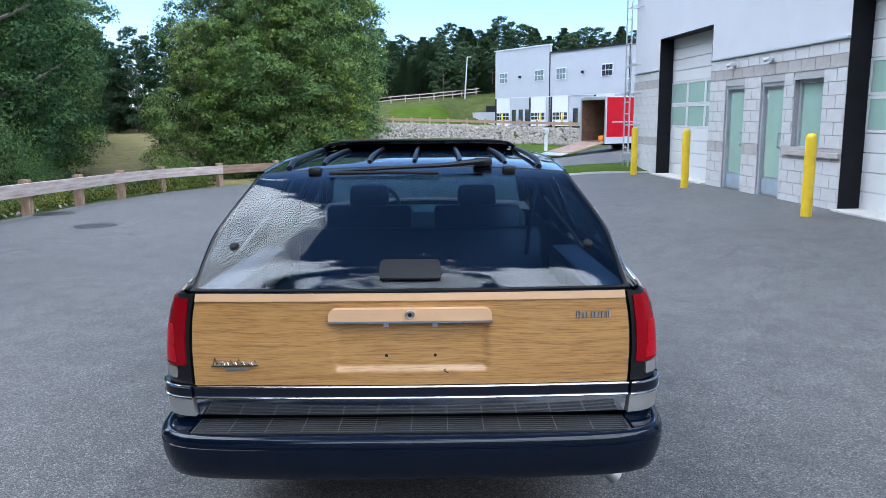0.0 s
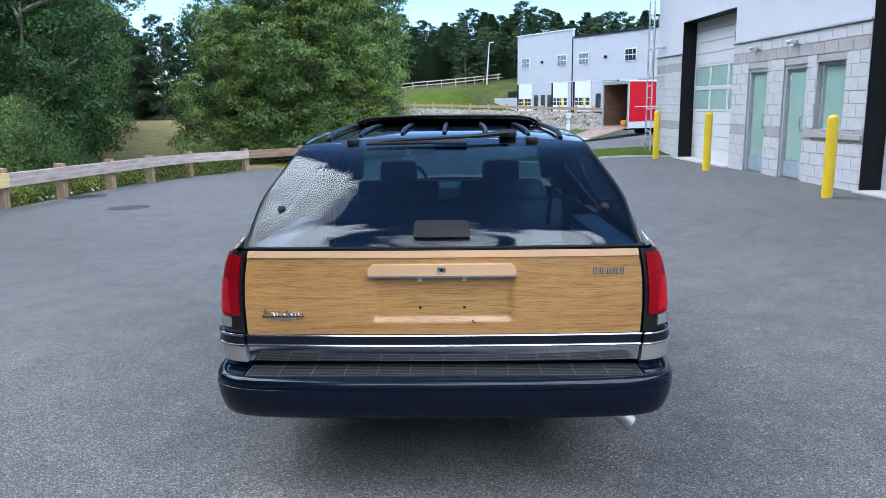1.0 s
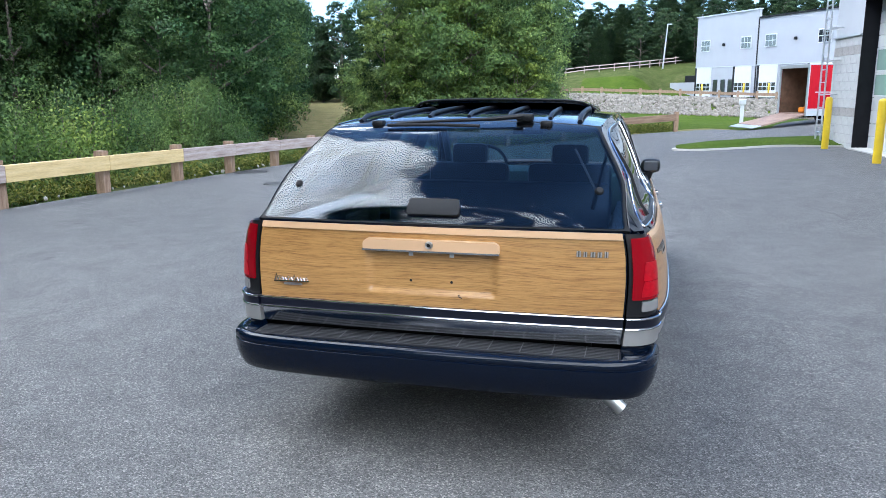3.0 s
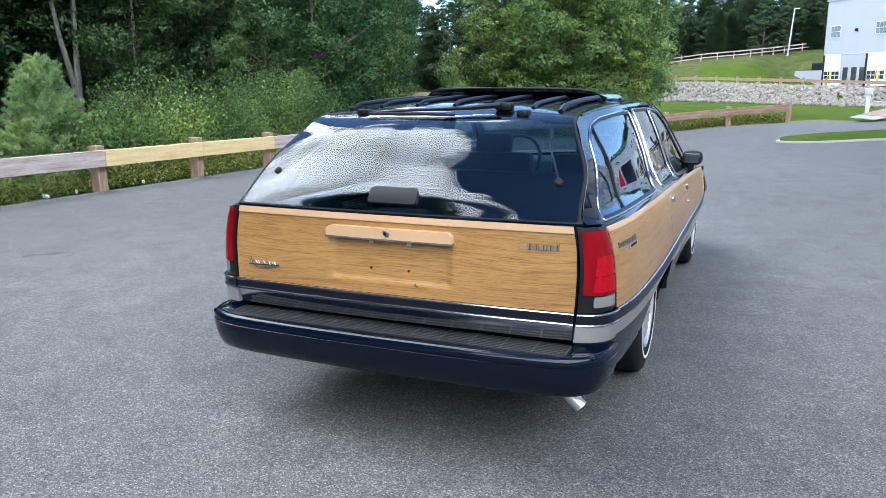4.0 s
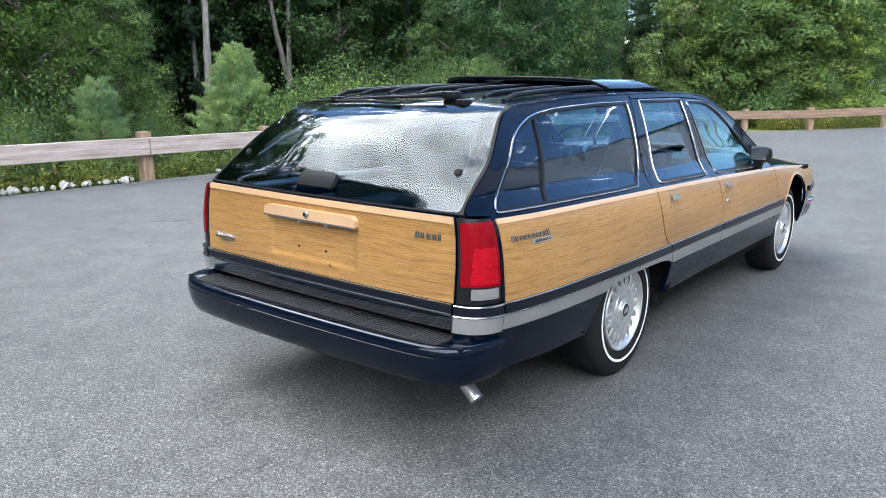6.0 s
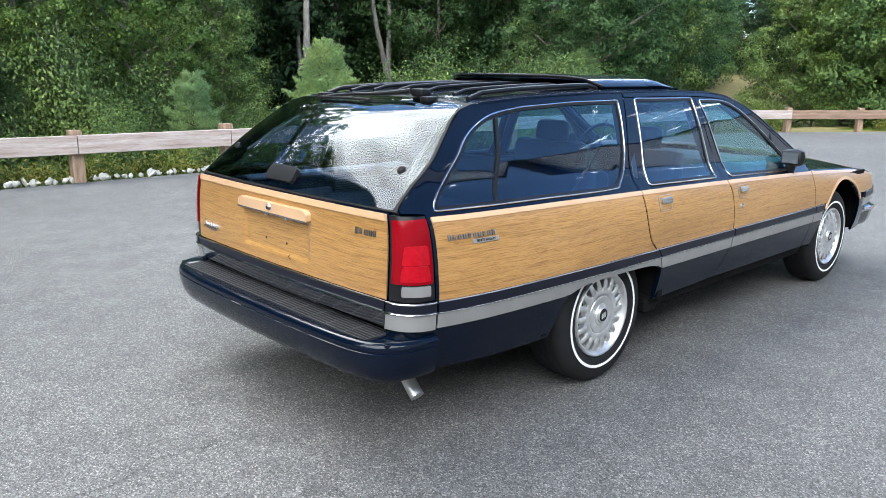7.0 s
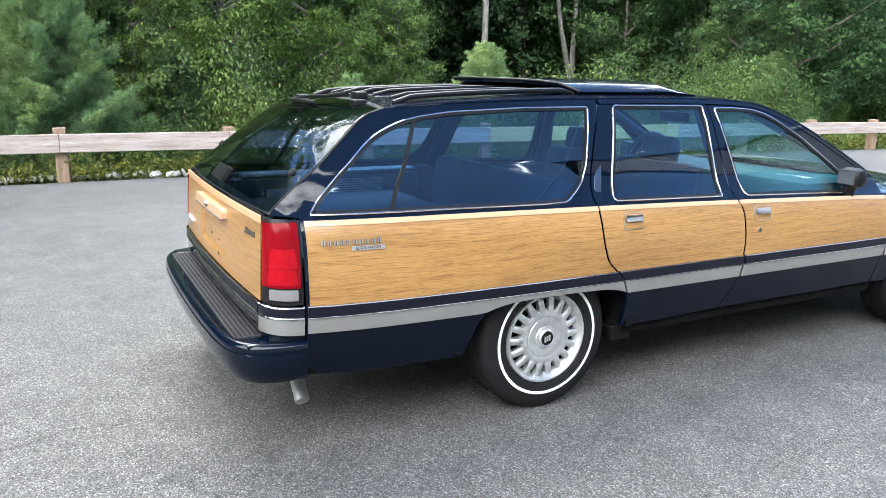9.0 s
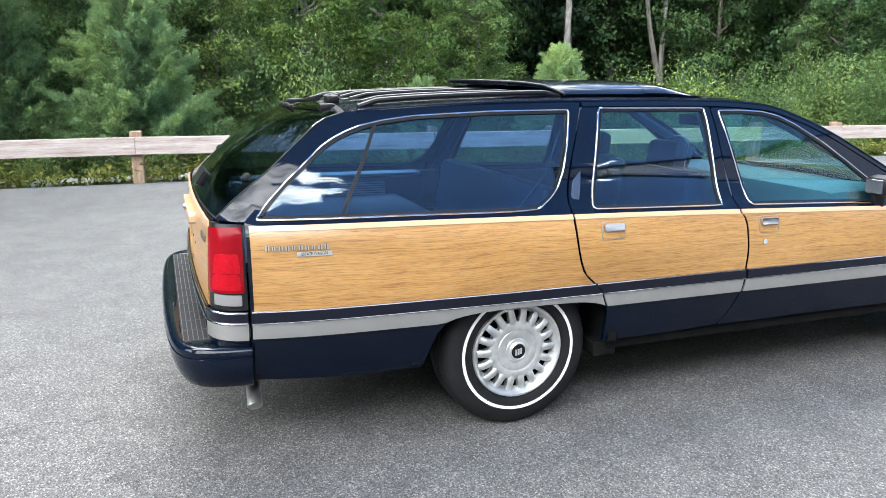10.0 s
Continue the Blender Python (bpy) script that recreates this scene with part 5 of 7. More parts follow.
for s in (1, -1):
    pts = [(s * (0.545 - 0.012 * i / 12), 0.88 + 0.98 * i / 12) for i in range(13)]
    part("roof_rail", tube_bm([(a, b, roof_z(a, b) + 0.018 * min(1, i, 12 - i)) for i, (a, b) in enumerate(pts)], 0.013, 8), BLACKPL, roof, "black roof-rack side rail", True)
    f = flank(s)
    rail = over(TOP, 1.90, 3.86, 0, 40) + over(TOP, 3.83, 1.90, -0.026, 40)
    patch("roof_side_rail", rail, f, NAVY, roof, "navy pillar and roof rail", (), 0.08, 0.03, 0.001, s)
    drip = over(TOP, 0.84, 3.80, -0.001, 60)
    part("drip_moulding", tube_bm([f(y, z) for y, z in drip], 0.006, 6), NAVY, roof, "", True)

# rear window between the pillars
MID_Y = curve((0.99, 0.203), (1.005, 0.213), (1.07, 0.255), (1.14, 0.318), (1.25, 0.43), (1.33, 0.545), (1.385, 0.68), (1.420, 0.83))
EDGE_Y = curve((0.99, 0.240), (1.012, 0.262), (1.085, 0.345), (1.16, 0.445), (1.23, 0.53), (1.289, 0.603), (1.372, 0.72), (1.394, 0.80))


def rear_glass(u, w):
    zc, ze = 1.003 + 0.417 * w, 1.001 + 0.392 * w
    xe, q = half_width(EDGE_Y(ze), ze), min(1.1, abs(u)) ** 2.3
    return Vector((u * xe, MID_Y(zc) + (EDGE_Y(ze) - MID_Y(zc)) * q, zc + (ze - zc) * q))


gate = thing("tailgate", Matrix(), "", "")
for k in list(gate.keys()):
    del gate[k]
gate.parent = wagon
gl = rounded([(-0.986, 0.006), (0.986, 0.006), (0.982, 0.990), (-0.982, 0.990)], 0.045, 4)
patch("rear_window", inset(gl, 0.005), rear_glass, GLASS_R, gate, "dark tinted rear window reflecting the sky", (), 0.06, 0.005, 0.002)
patch("window_border", [(-0.993, 0.0), (0.993, 0.0), (0.993, 1.0), (-0.993, 1.0)], rear_glass, RUBBER, gate, "black rear-window border", [inset(gl, 0.009)], 0.06, 0.02, 0.0)
for s in (-1, 1):
    c = rear_glass(s * 0.86, 0.345)
    n = Vector((s * 0.25, -0.72, 0.62)).normalized()
    bm = lathe([(0.0, 0.014), (0.012, 0.013), (0.018, 0.007), (0.019, 0.0)], 16, RUBBER, None, "Z")
    ob = part("strut_button", bm, RUBBER, gate, "round black gas-strut button", True)
    ob.matrix_basis = Matrix.Translation(c) @ n.to_track_quat("Z", "Y").to_matrix().to_4x4()
    a, b = rear_glass(s * 0.85, 0.35) + Vector((0, 0.05, -0.02)), rear_glass(s * 0.80, 0.85) + Vector((0, 0.05, -0.05))
    part("gas_strut", tube_bm([a, b], 0.0055, 8), BADGE, gate, "thin gas strut inside the glass", True)
    h = rear_glass(s * 0.615 if s > 0 else s * 0.635, 0.975)
    part("hinge_cover", box_bm(h.x - 0.027, h.x + 0.027, h.y - 0.035, h.y + 0.035, h.z - 0.012, h.z + 0.018, bevel=0.008), BLACKPL, gate, "black window hinge cover", True)
f = lambda x, z: rear_glass(x / 0.78, (z - 1.003) / 0.417) + Vector((0, -0.012, 0.006))
grip = rounded([(-0.112, 1.036), (0.112, 1.036), (0.107, 1.096), (-0.107, 1.096)], 0.016, 4)
patch("window_grip", grip, f, GRIPM, gate, "grey-black grip on the rear window", (), 0.03, 0.02, 0.008)
part("wiper_arm", tube_bm([rear_glass(0.45, 0.975) + Vector((0, -0.02, 0.035)), rear_glass(0.20, 0.955) + Vector((0, -0.02, 0.025)), rear_glass(-0.15, 0.945) + Vector((0, -0.02, 0.02)), rear_glass(-0.46, 0.94) + Vector((0, -0.015, 0.014))], [0.014, 0.009, 0.007, 0.005], 8), BLACKPL, gate, "black rear wiper arm", True)
part("wiper_blade", tube_bm([rear_glass(0.16, 0.915) + Vector((0, -0.012, 0.012)), rear_glass(-0.15, 0.925) + Vector((0, -0.012, 0.012)), rear_glass(-0.52, 0.93) + Vector((0, -0.012, 0.012))], 0.0075, 8), RUBBER, gate, "wiper blade", True)
part("wiper_pivot", box_bm(0.255, 0.335, 0.79, 0.85, 1.415, 1.452, bevel=0.010), BLACKPL, gate, "wiper motor cover", True)


def gate_skin(x, z):
    k = (z - 0.66) / 0.34
    y = 0.186 + 0.022 * (min(1, abs(x) / 0.79)) ** 2.2 + 0.018 * k * abs(k)
    r = smooth01(0.29, 0.255, abs(x)) * smooth01(0.712, 0.735, z) * smooth01(0.925, 0.90, z)
    return Vector((x, y + 0.012 * r, z))


gate_x = curve((0.50, 0.775), (0.66, 0.790), (0.80, 0.795), (0.90, 0.790), (1.0, 0.772))
gside = lambda z0, z1, d=0.0: [(gate_x(z0 + (z1 - z0) * i / 10) - d, z0 + (z1 - z0) * i / 10) for i in range(11)]
mir = lambda pts: [(-a, b) for a, b in pts]
full = gside(0.545, 1.0)
patch("gate_shell", full + mir(full)[::-1], lambda x, z: gate_skin(x, z) if abs(x) > 0.4 else Vector((x, 0.205, z)), NAVY, gate, "navy tailgate shell", (), 0.08, 0.02, -0.012)
w = gside(0.660, 0.966, 0.005)
patch("wood_panel", w + mir(w)[::-1], gate_skin, WOOD, gate, "honey-brown woodgrain tailgate panel", (), 0.02, 0.006, 0.0)
w = gside(0.967, 0.994, 0.004)
patch("tan_border", w + mir(w)[::-1], gate_skin, TAN, gate, "pale tan border strip", (), 0.05, 0.01, 0.006)
for nm, z, up in (("upper_chrome_line", 0.6555, 0.010), ("lower_chrome_line", 0.6155, 0.013)):
    gx = gate_x(z) - 0.003
    bead(nm, [(-gx + 2 * gx * i / 24, z) for i in range(25)], gate_skin, 0.0052, CHROME, gate, "thin chrome line", up)
for nm, z0, z1, m, li, lb in (("rub_strip", 0.616, 0.655, STRIP, 0.012, "dark rubbing strip"), ("chrome_panel", 0.548, 0.614, CHROME, 0.006, "polished chrome lower panel")):
    w = gside(z0, z1, 0.003)
    sk = gate_skin if nm != "chrome_panel" else (lambda x, z: gate_skin(x, z) + Vector((0, (0.614 - z) * 0.18, 0)))
    patch(nm, w + mir(w)[::-1], sk, m, gate, lb, (), 0.05, 0.012, li)
bar = rounded([(-0.290, 0.896), (0.290, 0.896), (0.290, 0.928), (0.272, 0.943), (-0.272, 0.943), (-0.290, 0.928)], 0.008, 3)
plain_gate = lambda x, z: Vector((x, 0.186 + 0.022 * (min(1, abs(x) / 0.79)) ** 2.2 + 0.010, z))
hb = patch("gate_handle", bar, plain_gate, TAN, gate, "tan tailgate handle bar", (), 0.04, 0.03, 0.028)
patch("handle_chrome", [(-0.291, 0.893), (0.291, 0.893), (0.291, 0.900), (-0.291, 0.900)], plain_gate, CHROME, hb, "chrome lower edge", (), 0.05, 0.03, 0.031)
kx = lathe([(0.0, -0.010), (0.008, -0.010), (0.009, -0.004), (0.014, -0.006), (0.0165, -0.003), (0.017, 0.008)], 20, CHROME, None, "Z")
kd = part("key_slot", lathe([(0.0, -0.0112), (0.0072, -0.0112), (0.0075, -0.0095)], 16, None, None, "Z"), BLACKPL, hb, "dark key slot", True)
kd.matrix_basis = Matrix.Translation((0, 0.166, 0.925)) @ pose(0, 0, 0, -90)
ob = part("key_lock", kx, BADGE, hb, "round chrome key lock", True)
ob.matrix_basis = Matrix.Translation((0, 0.166, 0.925)) @ pose(0, 0, 0, -90)
for x, z in ((-0.088, 0.766), (0.088, 0.766)):
    a = [(x + 0.006 * math.cos(k * 0.6283), z + 0.006 * math.sin(k * 0.6283)) for k in range(10)]
    patch("plate_hole", a, gate_skin, BLACKPL, gate, "small dark plate screw hole", (), 0.02, 0.004, 0.002)
for x in (-0.088, 0.088):
    patch("plate_clip", [(x - 0.009, 0.871), (x + 0.009, 0.871), (x + 0.009, 0.889), (x - 0.009, 0.889)], gate_skin, ALU, gate, "small metal plate clip", (), 0.02, 0.006, 0.006)
part("gate_scratch", tube_bm([(0.135, 0.187, 0.703), (0.122, 0.187, 0.709), (0.118, 0.187, 0.714), (0.126, 0.187, 0.718)], 0.0022, 6), BLACKPL, gate, "dark scuff on the tailgate")
letter_bars(gate, "emblem_letter", gate_skin, 0.592, 0.728, 0.898, 0.921, 5, BADGE, 0.006, 1, "chrome emblem letter")
for i in range(11):
    x0 = -0.715 + i * 0.0145
    hh = (0.030, 0.020, 0.016, 0.014, 0.022, 0.014, 0.028, 0.016, 0.018, 0.016, 0.020)[i]
    part("script_emblem", tube_bm([gate_skin(x0, 0.734) + Vector((0, -0.005, 0)), gate_skin(x0 + 0.008, 0.734 + hh) + Vector((0, -0.005, 0)), gate_skin(x0 + 0.015, 0.737) + Vector((0, -0.005, 0))], 0.0024, 6), CHROME, gate, "chrome script emblem stroke", True)
part("script_line", tube_bm([gate_skin(-0.72, 0.731) + Vector((0, -0.005, 0)), gate_skin(-0.55, 0.736) + Vector((0, -0.005, 0))], 0.0026, 6), CHROME, gate, "chrome script underline", True)
part("script_bar", box_bm(-0.672, -0.585, 0.196, 0.204, 0.716, 0.726), BADGE, gate, "small emblem bar")

# tail lamps and the trim that wraps the corner under them
CORNER = [(0.800, 0.212), (0.846, 0.226), (0.882, 0.256), (0.902, 0.296), (0.909, 0.345)]


def corner_at(t, z):
    k = len(CORNER) - 1
    i = min(k - 1, int(t * k))
    a = t * k - i
    p = [CORNER[max(0, min(k, i + d))] for d in (-1, 0, 1, 2)]
    q = [0.5 * ((2 * p[1][j]) + (-p[0][j] + p[2][j]) * a + (2 * p[0][j] - 5 * p[1][j] + 4 * p[2][j] - p[3][j]) * a * a + (-p[0][j] + 3 * p[1][j] - 3 * p[2][j] + p[3][j]) * a ** 3) for j in (0, 1)]
    ratio = half_width(0.35, z) / half_width(0.35, 0.80)
    x = q[0] * (1 + (ratio - 1) * t)
    if t < 1:
        x += (gate_x(z) - 0.795) * (1 - t)
    zz = (z - 0.66) / 0.34
    return Vector((x, q[1] + 0.018 * zz * abs(zz) * (1 - t), z))


def lamp(sgn):
    f = lambda t, z: (lambda v: Vector((sgn * v.x, v.y, v.z)))(corner_at(t, z))
    sg = sgn
    hs = patch("tail_lamp", [(0.02, 0.660), (0.5, 0.660), (0.99, 0.664), (0.985, 0.985), (0.5, 0.99), (0.02, 0.992)], f, BLACKPL, wagon, "tail lamp with red and clear lenses in a black surround", (), 0.06, 0.05, 0.0, sg)
    red = rounded([(0.10, 0.731), (0.93, 0.731), (0.93, 0.975), (0.12, 0.975)], 0.02, 3)
    patch("red_lens", red, f, RED_LENS, hs, "glossy red lens", (), 0.05, 0.03, 0.008, sg)
    clear = rounded([(0.30, 0.682), (0.88, 0.682), (0.88, 0.724), (0.30, 0.724)], 0.015, 3)
    patch("clear_lens", clear, f, CLEAR_LENS, hs, "smoked clear reversing lens", (), 0.05, 0.02, 0.007, sg)
    for z0, z1, a0, a1 in ((0.742, 0.803, 0.26, 0.88), (0.806, 0.880, 0.30, 0.88)):
        patch("reflector", rounded([(a0, z0), (a1, z0), (a1 - 0.03, z1), (a0 + 0.06, z1)], 0.03, 4), f, REFLECTOR, hs, "brighter red reflector field", (), 0.05, 0.02, 0.0095, sg)
    tr = patch("corner_strip", [(0.0, 0.614), (1.0, 0.614), (1.0, 0.655), (0.0, 0.655)], f, STRIP, wagon, "dark corner rubbing strip", (), 0.08, 0.04, 0.017, sg)
    for z in (0.6555, 0.6135):
        bead("corner_chrome", [(0.01 + 0.98 * i / 16, z) for i in range(17)], f, 0.0050, CHROME, tr, "thin chrome line", 0.017, sg)
    patch("corner_band", [(0.0, 0.545), (1.0, 0.545), (1.0, 0.613), (0.0, 0.613)], f, SILVER, tr, "brushed silver corner band", (), 0.08, 0.04, 0.014, sg)
    patch("corner_skin", [(0.0, 0.45), (1.0, 0.45), (1.0, 0.548), (0.0, 0.548)], f, NAVY, tr, "", (), 0.08, 0.02, 0.0, sg)


for side in (1, -1):
    lamp(side)

# rear bumper with its ribbed step pad
PLAN = [(0.0, 0.040), (0.25, 0.042), (0.45, 0.047), (0.62, 0.056), (0.72, 0.066), (0.79, 0.082), (0.84, 0.105), (0.88, 0.140), (0.905, 0.185), (0.919, 0.235), (0.927, 0.295), (0.931, 0.350)]
plan = [(-x, y) for x, y in PLAN[:0:-1]] + PLAN


def bumper(name, plan, profile, depth_in, parent, label, flip=1):
    rows = []
    for i, (x, y) in enumerate(plan):
        a, b = plan[max(0, i - 1)], plan[min(len(plan) - 1, i + 1)]
        n = Vector((b[1] - a[1], -(b[0] - a[0]))).normalized() * flip
        row = []
        for off, z in profile:
            o = off if off > -0.05 else -min(-off, depth_in(x))
            row.append(Vector((x + n.x * o, y + n.y * o, z)))
        rows.append(row)
    k = len(profile)
    faces = [(i * k + j, (i + 1) * k + j, (i + 1) * k + j + 1, i * k + j + 1) for i in range(len(plan) - 1) for j in range(k - 1)]
    faces += [tuple(range(k))[::-1], tuple((len(plan) - 1) * k + j for j in range(k))]
    bm = bmesh.new()
    vs = [bm.verts.new(v) for r in rows for v in r]
    for fc in faces:
        bm.faces.new([vs[i] for i in fc])
    return part(name, bm, NAVY, parent, label, True)


prof = [(-0.20, 0.505), (-0.04, 0.513), (-0.025, 0.519), (-0.008, 0.517), (0.002, 0.508), (0.006, 0.497), (0.006, 0.486), (0.0025, 0.483), (0.0025, 0.479), (0.007, 0.476),
        (0.006, 0.45), (0.001, 0.42), (-0.010, 0.385), (-0.024, 0.358), (-0.045, 0.345), (-0.13, 0.34)]
rb = bumper("rear_bumper", plan, prof, lambda x: 0.19 if abs(x) < 0.8 else 0.075, wagon, "glossy navy rear bumper with a black step pad")
pad = bmesh.new()
add_box(pad, -0.785, 0.785, 0.10, 0.245, 0.505, 0.5165, 0.004)
sp = part("step_pad", pad, PADM, rb, "ribbed black rubber step pad")
for i in range(13):
    x0 = -0.776 + i * 0.12933
    part("cross_rib", box_bm(x0 - 0.0016, x0 + 0.0016, 0.104, 0.241, 0.514, 0.5190), PAD_RIB, sp, "thin rib with its sheen painted in grey")
for j in range(8):
    y0 = 0.106 + j * 0.0188
    part("long_rib", box_bm(-0.778, 0.778, y0 - 0.0013, y0 + 0.0013, 0.514, 0.5186), PAD_RIB, sp, "thin rib with its sheen painted in grey")
for s in (1, -1):
    part("bumper_shoulder", box_bm(*sorted((s * 0.79, s * 0.885)), 0.13, 0.33, 0.50, 0.517, bevel=0.006), NAVY, rb, "", True)
ex = tube_bm([(0.60, 0.42, 0.345), (0.66, 0.38, 0.325), (0.70, 0.367, 0.297), (0.795, 0.365, 0.212)], [0.026, 0.027, 0.029, 0.031], 14)
part("exhaust_pipe", ex, PIPE, wagon, "bare metal exhaust tip bent downwards", True)
# front bumper and nose, seen only past the fender
fplan = [(-0.90, 4.98), (-0.915, 5.2), (-0.90, 5.33), (-0.82, 5.43), (-0.5, 5.50), (0.0, 5.53), (0.5, 5.50), (0.82, 5.43), (0.90, 5.33), (0.915, 5.2), (0.90, 4.98)]
fb = bumper("front_bumper", fplan, prof, lambda x: 0.08, wagon, "navy front bumper with a chrome strip", -1)
part("bumper_strip", tube_bm([(x * 1.005, y + 0.004, 0.49) for x, y in fplan], 0.020, 8, 1.0), CHROME, fb, "chrome bumper strip", True)
hood_f = lambda x, y: Vector((x, y, BELT(y) + 0.018 + (0.105 - 0.05 * smooth01(4.2, 5.4, y)) * (1 - min(1.2, abs(x) / half_width(y, BELT(y) + 0.018)) ** 2.2)))
hl = [(half_width(y, BELT(y) + 0.018) - 0.006, y) for y in [3.86 + 1.5 * i / 14 for i in range(15)]]
patch("hood", [(-a, b) for a, b in hl[::-1]] + [(-0.4, 3.80), (0.4, 3.80)] + hl + [(0.3, 5.44), (-0.3, 5.44)], hood_f, NAVY, wagon, "glossy navy hood", (), 0.09, 0.02, 0, 1)
nose = box_bm(-0.80, 0.80, 5.30, 5.42, 0.52, 0.76, bevel=0.02)
part("grille", nose, CHROME, wagon, "chrome grille")
# windscreen
WS_T = lambda u: Vector((u * (edge_x(2.955) - 0.01), 2.965 + 0.25 * (1 - u * u), roof_z(u * edge_x(2.955), 2.965 + 0.25 * (1 - u * u)) - 0.004))
WS_B = lambda u: Vector((u * 0.86, 3.82 + 0.22 * (1 - u * u), 0.985 + 0.03 * (1 - u * u)))
ws_f = lambda u, v: WS_B(u).lerp(WS_T(u), v) + Vector((0, 0.05, 0.05)) * (4 * v * (1 - v)) * 0.5
patch("windscreen", [(-0.98, 0), (0.98, 0), (0.98, 1), (-0.98, 1)], ws_f, GLASS_F, wagon, "tinted windscreen", (), 0.1, 0.005, 0)

# cabin
cab = bmesh.new()
add_box(cab, -0.84, 0.84, 0.32, 1.42, 0.79, 0.83)
add_box(cab, -0.58, 0.58, 1.42, 3.9, 0.63, 0.66)
for s in (1, -1):
    add_box(cab, *sorted((s * 0.80, s * 0.86)), 0.45, 1.75, 0.80, 0.955, 0.01)
    add_box(cab, *sorted((s * 0.86, s * 0.90)), 2.02, 3.75, 0.48, 0.925, 0.01)
    add_box(cab, *sorted((s * 0.86, s * 0.90)), 1.72, 2.01, 0.80, 0.925, 0.01)
add_box(cab, -0.74, 0.74, 0.245, 0.30, 0.56, 0.985)
part("cabin_lining", cab, CABIN, wagon, "dark blue cabin lining")
VENTM = plain("trim_grey", (0.17, 0.20, 0.23), 0.5, 0, 0.1, 9)
for s in (1, -1):
    side = part("cargo_trim", box_bm(*sorted((s * 0.70, s * 0.795)), 0.42, 1.62, 0.70, 0.935, bevel=0.03), CABIN2, wagon, "dark blue cargo side trim", True)
    part("trim_ledge", box_bm(*sorted((s * 0.715, s * 0.85)), 0.50, 1.60, 0.937, 0.957, bevel=0.008), VENTM, side, "grey-blue ledge below the glass", True)
    part("arm_rest", box_bm(*sorted((s * 0.655, s * 0.699)), 0.62, 0.98, 0.80, 0.87, bevel=0.018), VENTM, side, "grey-blue arm rest", True)
    for k in range(7):
        part("vent_slat", box_bm(*sorted((s * 0.694, s * 0.7), ), 1.02, 1.36, 0.815 + 0.014 * k, 0.823 + 0.014 * k), VENTM, side, "vent slat")
patch("headliner", [(-0.60, 0.86), (0.60, 0.86), (0.60, 2.9), (0.45, 3.08), (-0.45, 3.08), (-0.60, 2.9)], lambda x, y: roof_f(x, y) + Vector((0, 0, -0.035)), CABIN, wagon, "blue-grey headliner", (), 0.15, 0.01, 0)
for s in (1, -1):
    f = flank(s)
    for (ya, za), (yb, zb), wd in (((1.78, 1.0), (1.90, 1.40), 0.07), ((2.64, 0.98), (2.61, 1.39), 0.06), ((3.72, 1.03), (2.98, 1.39), 0.05)):
        part("pillar_trim", tube_bm([f(ya, za) + Vector((-s * 0.045, 0, 0)), f(yb, zb) + Vector((-s * 0.045, 0, -0.01))], wd * 0.6, 8), CABIN2, wagon, "dark inner pillar trim", True)


def seat(x, y, width, zb, label, headrest=True):
    m = pose(x, y, 0, -9)
    bm = bmesh.new()
    add_box(bm, -width / 2, width / 2, -0.07, 0.07, zb - 0.55, zb, 0.045)
    s = part("car_seat", bm, CABIN2, wagon, label, True)
    s.matrix_basis = m
    part("seat_cushion", box_bm(-width / 2, width / 2, 0.05, 0.52, zb - 0.66, zb - 0.47, bevel=0.05), CABIN2, s, "seat cushion", True)
    if headrest:
        part("headrest", box_bm(-0.13, 0.13, -0.05, 0.045, zb - 0.03, zb + 0.135, bevel=0.04), CABIN2, s, "padded headrest", True)


seat(0.36, 2.45, 0.58, 1.10, "dark blue leather front seat")
seat(-0.36, 2.45, 0.58, 1.10, "dark blue leather front seat")
seat(0.0, 1.62, 1.36, 1.05, "dark blue rear bench seat", False)
part("dashboard", box_bm(-0.78, 0.78, 3.38, 3.90, 0.62, 0.975, bevel=0.06), TEAL, wagon, "blue-grey dashboard", True)
ring = [(-0.37 + 0.185 * math.cos(a), 3.20 + 0.075 * math.sin(a), 1.0 + 0.168 * math.sin(a)) for a in [k * 2 * math.pi / 28 for k in range(29)]]
st = part("steering_wheel", tube_bm(ring, 0.0145, 8), CABIN2, wagon, "dark steering wheel", True)
part("steering_hub", box_bm(-0.44, -0.30, 3.18, 3.25, 0.95, 1.03, bevel=0.02), CABIN2, st, "wheel hub", True)
part("steering_column", tube_bm([(-0.37, 3.22, 0.99), (-0.37, 3.45, 0.88)], 0.03, 8), CABIN2, st, "", True)
part("inside_mirror", box_bm(-0.12, 0.12, 3.06, 3.09, 1.27, 1.335, bevel=0.01), BLACKPL, wagon, "inside rear-view mirror", True)
part("seat_belt", tube_bm([(0.66, 1.80, 1.30), (0.62, 1.76, 1.1), (0.58, 1.62, 0.9)], 0.012, 6, 0.3), CABIN2, wagon, "dark seat belt")

# under the car
ub = bmesh.new()
add_box(ub, -0.66, 0.66, 0.30, 5.2, 0.30, 0.62)
add_box(ub, -0.90, 0.90, 1.96, 3.92, 0.33, 0.45)
add_box(ub, -0.88, 0.88, 0.36, 1.03, 0.36, 0.50)
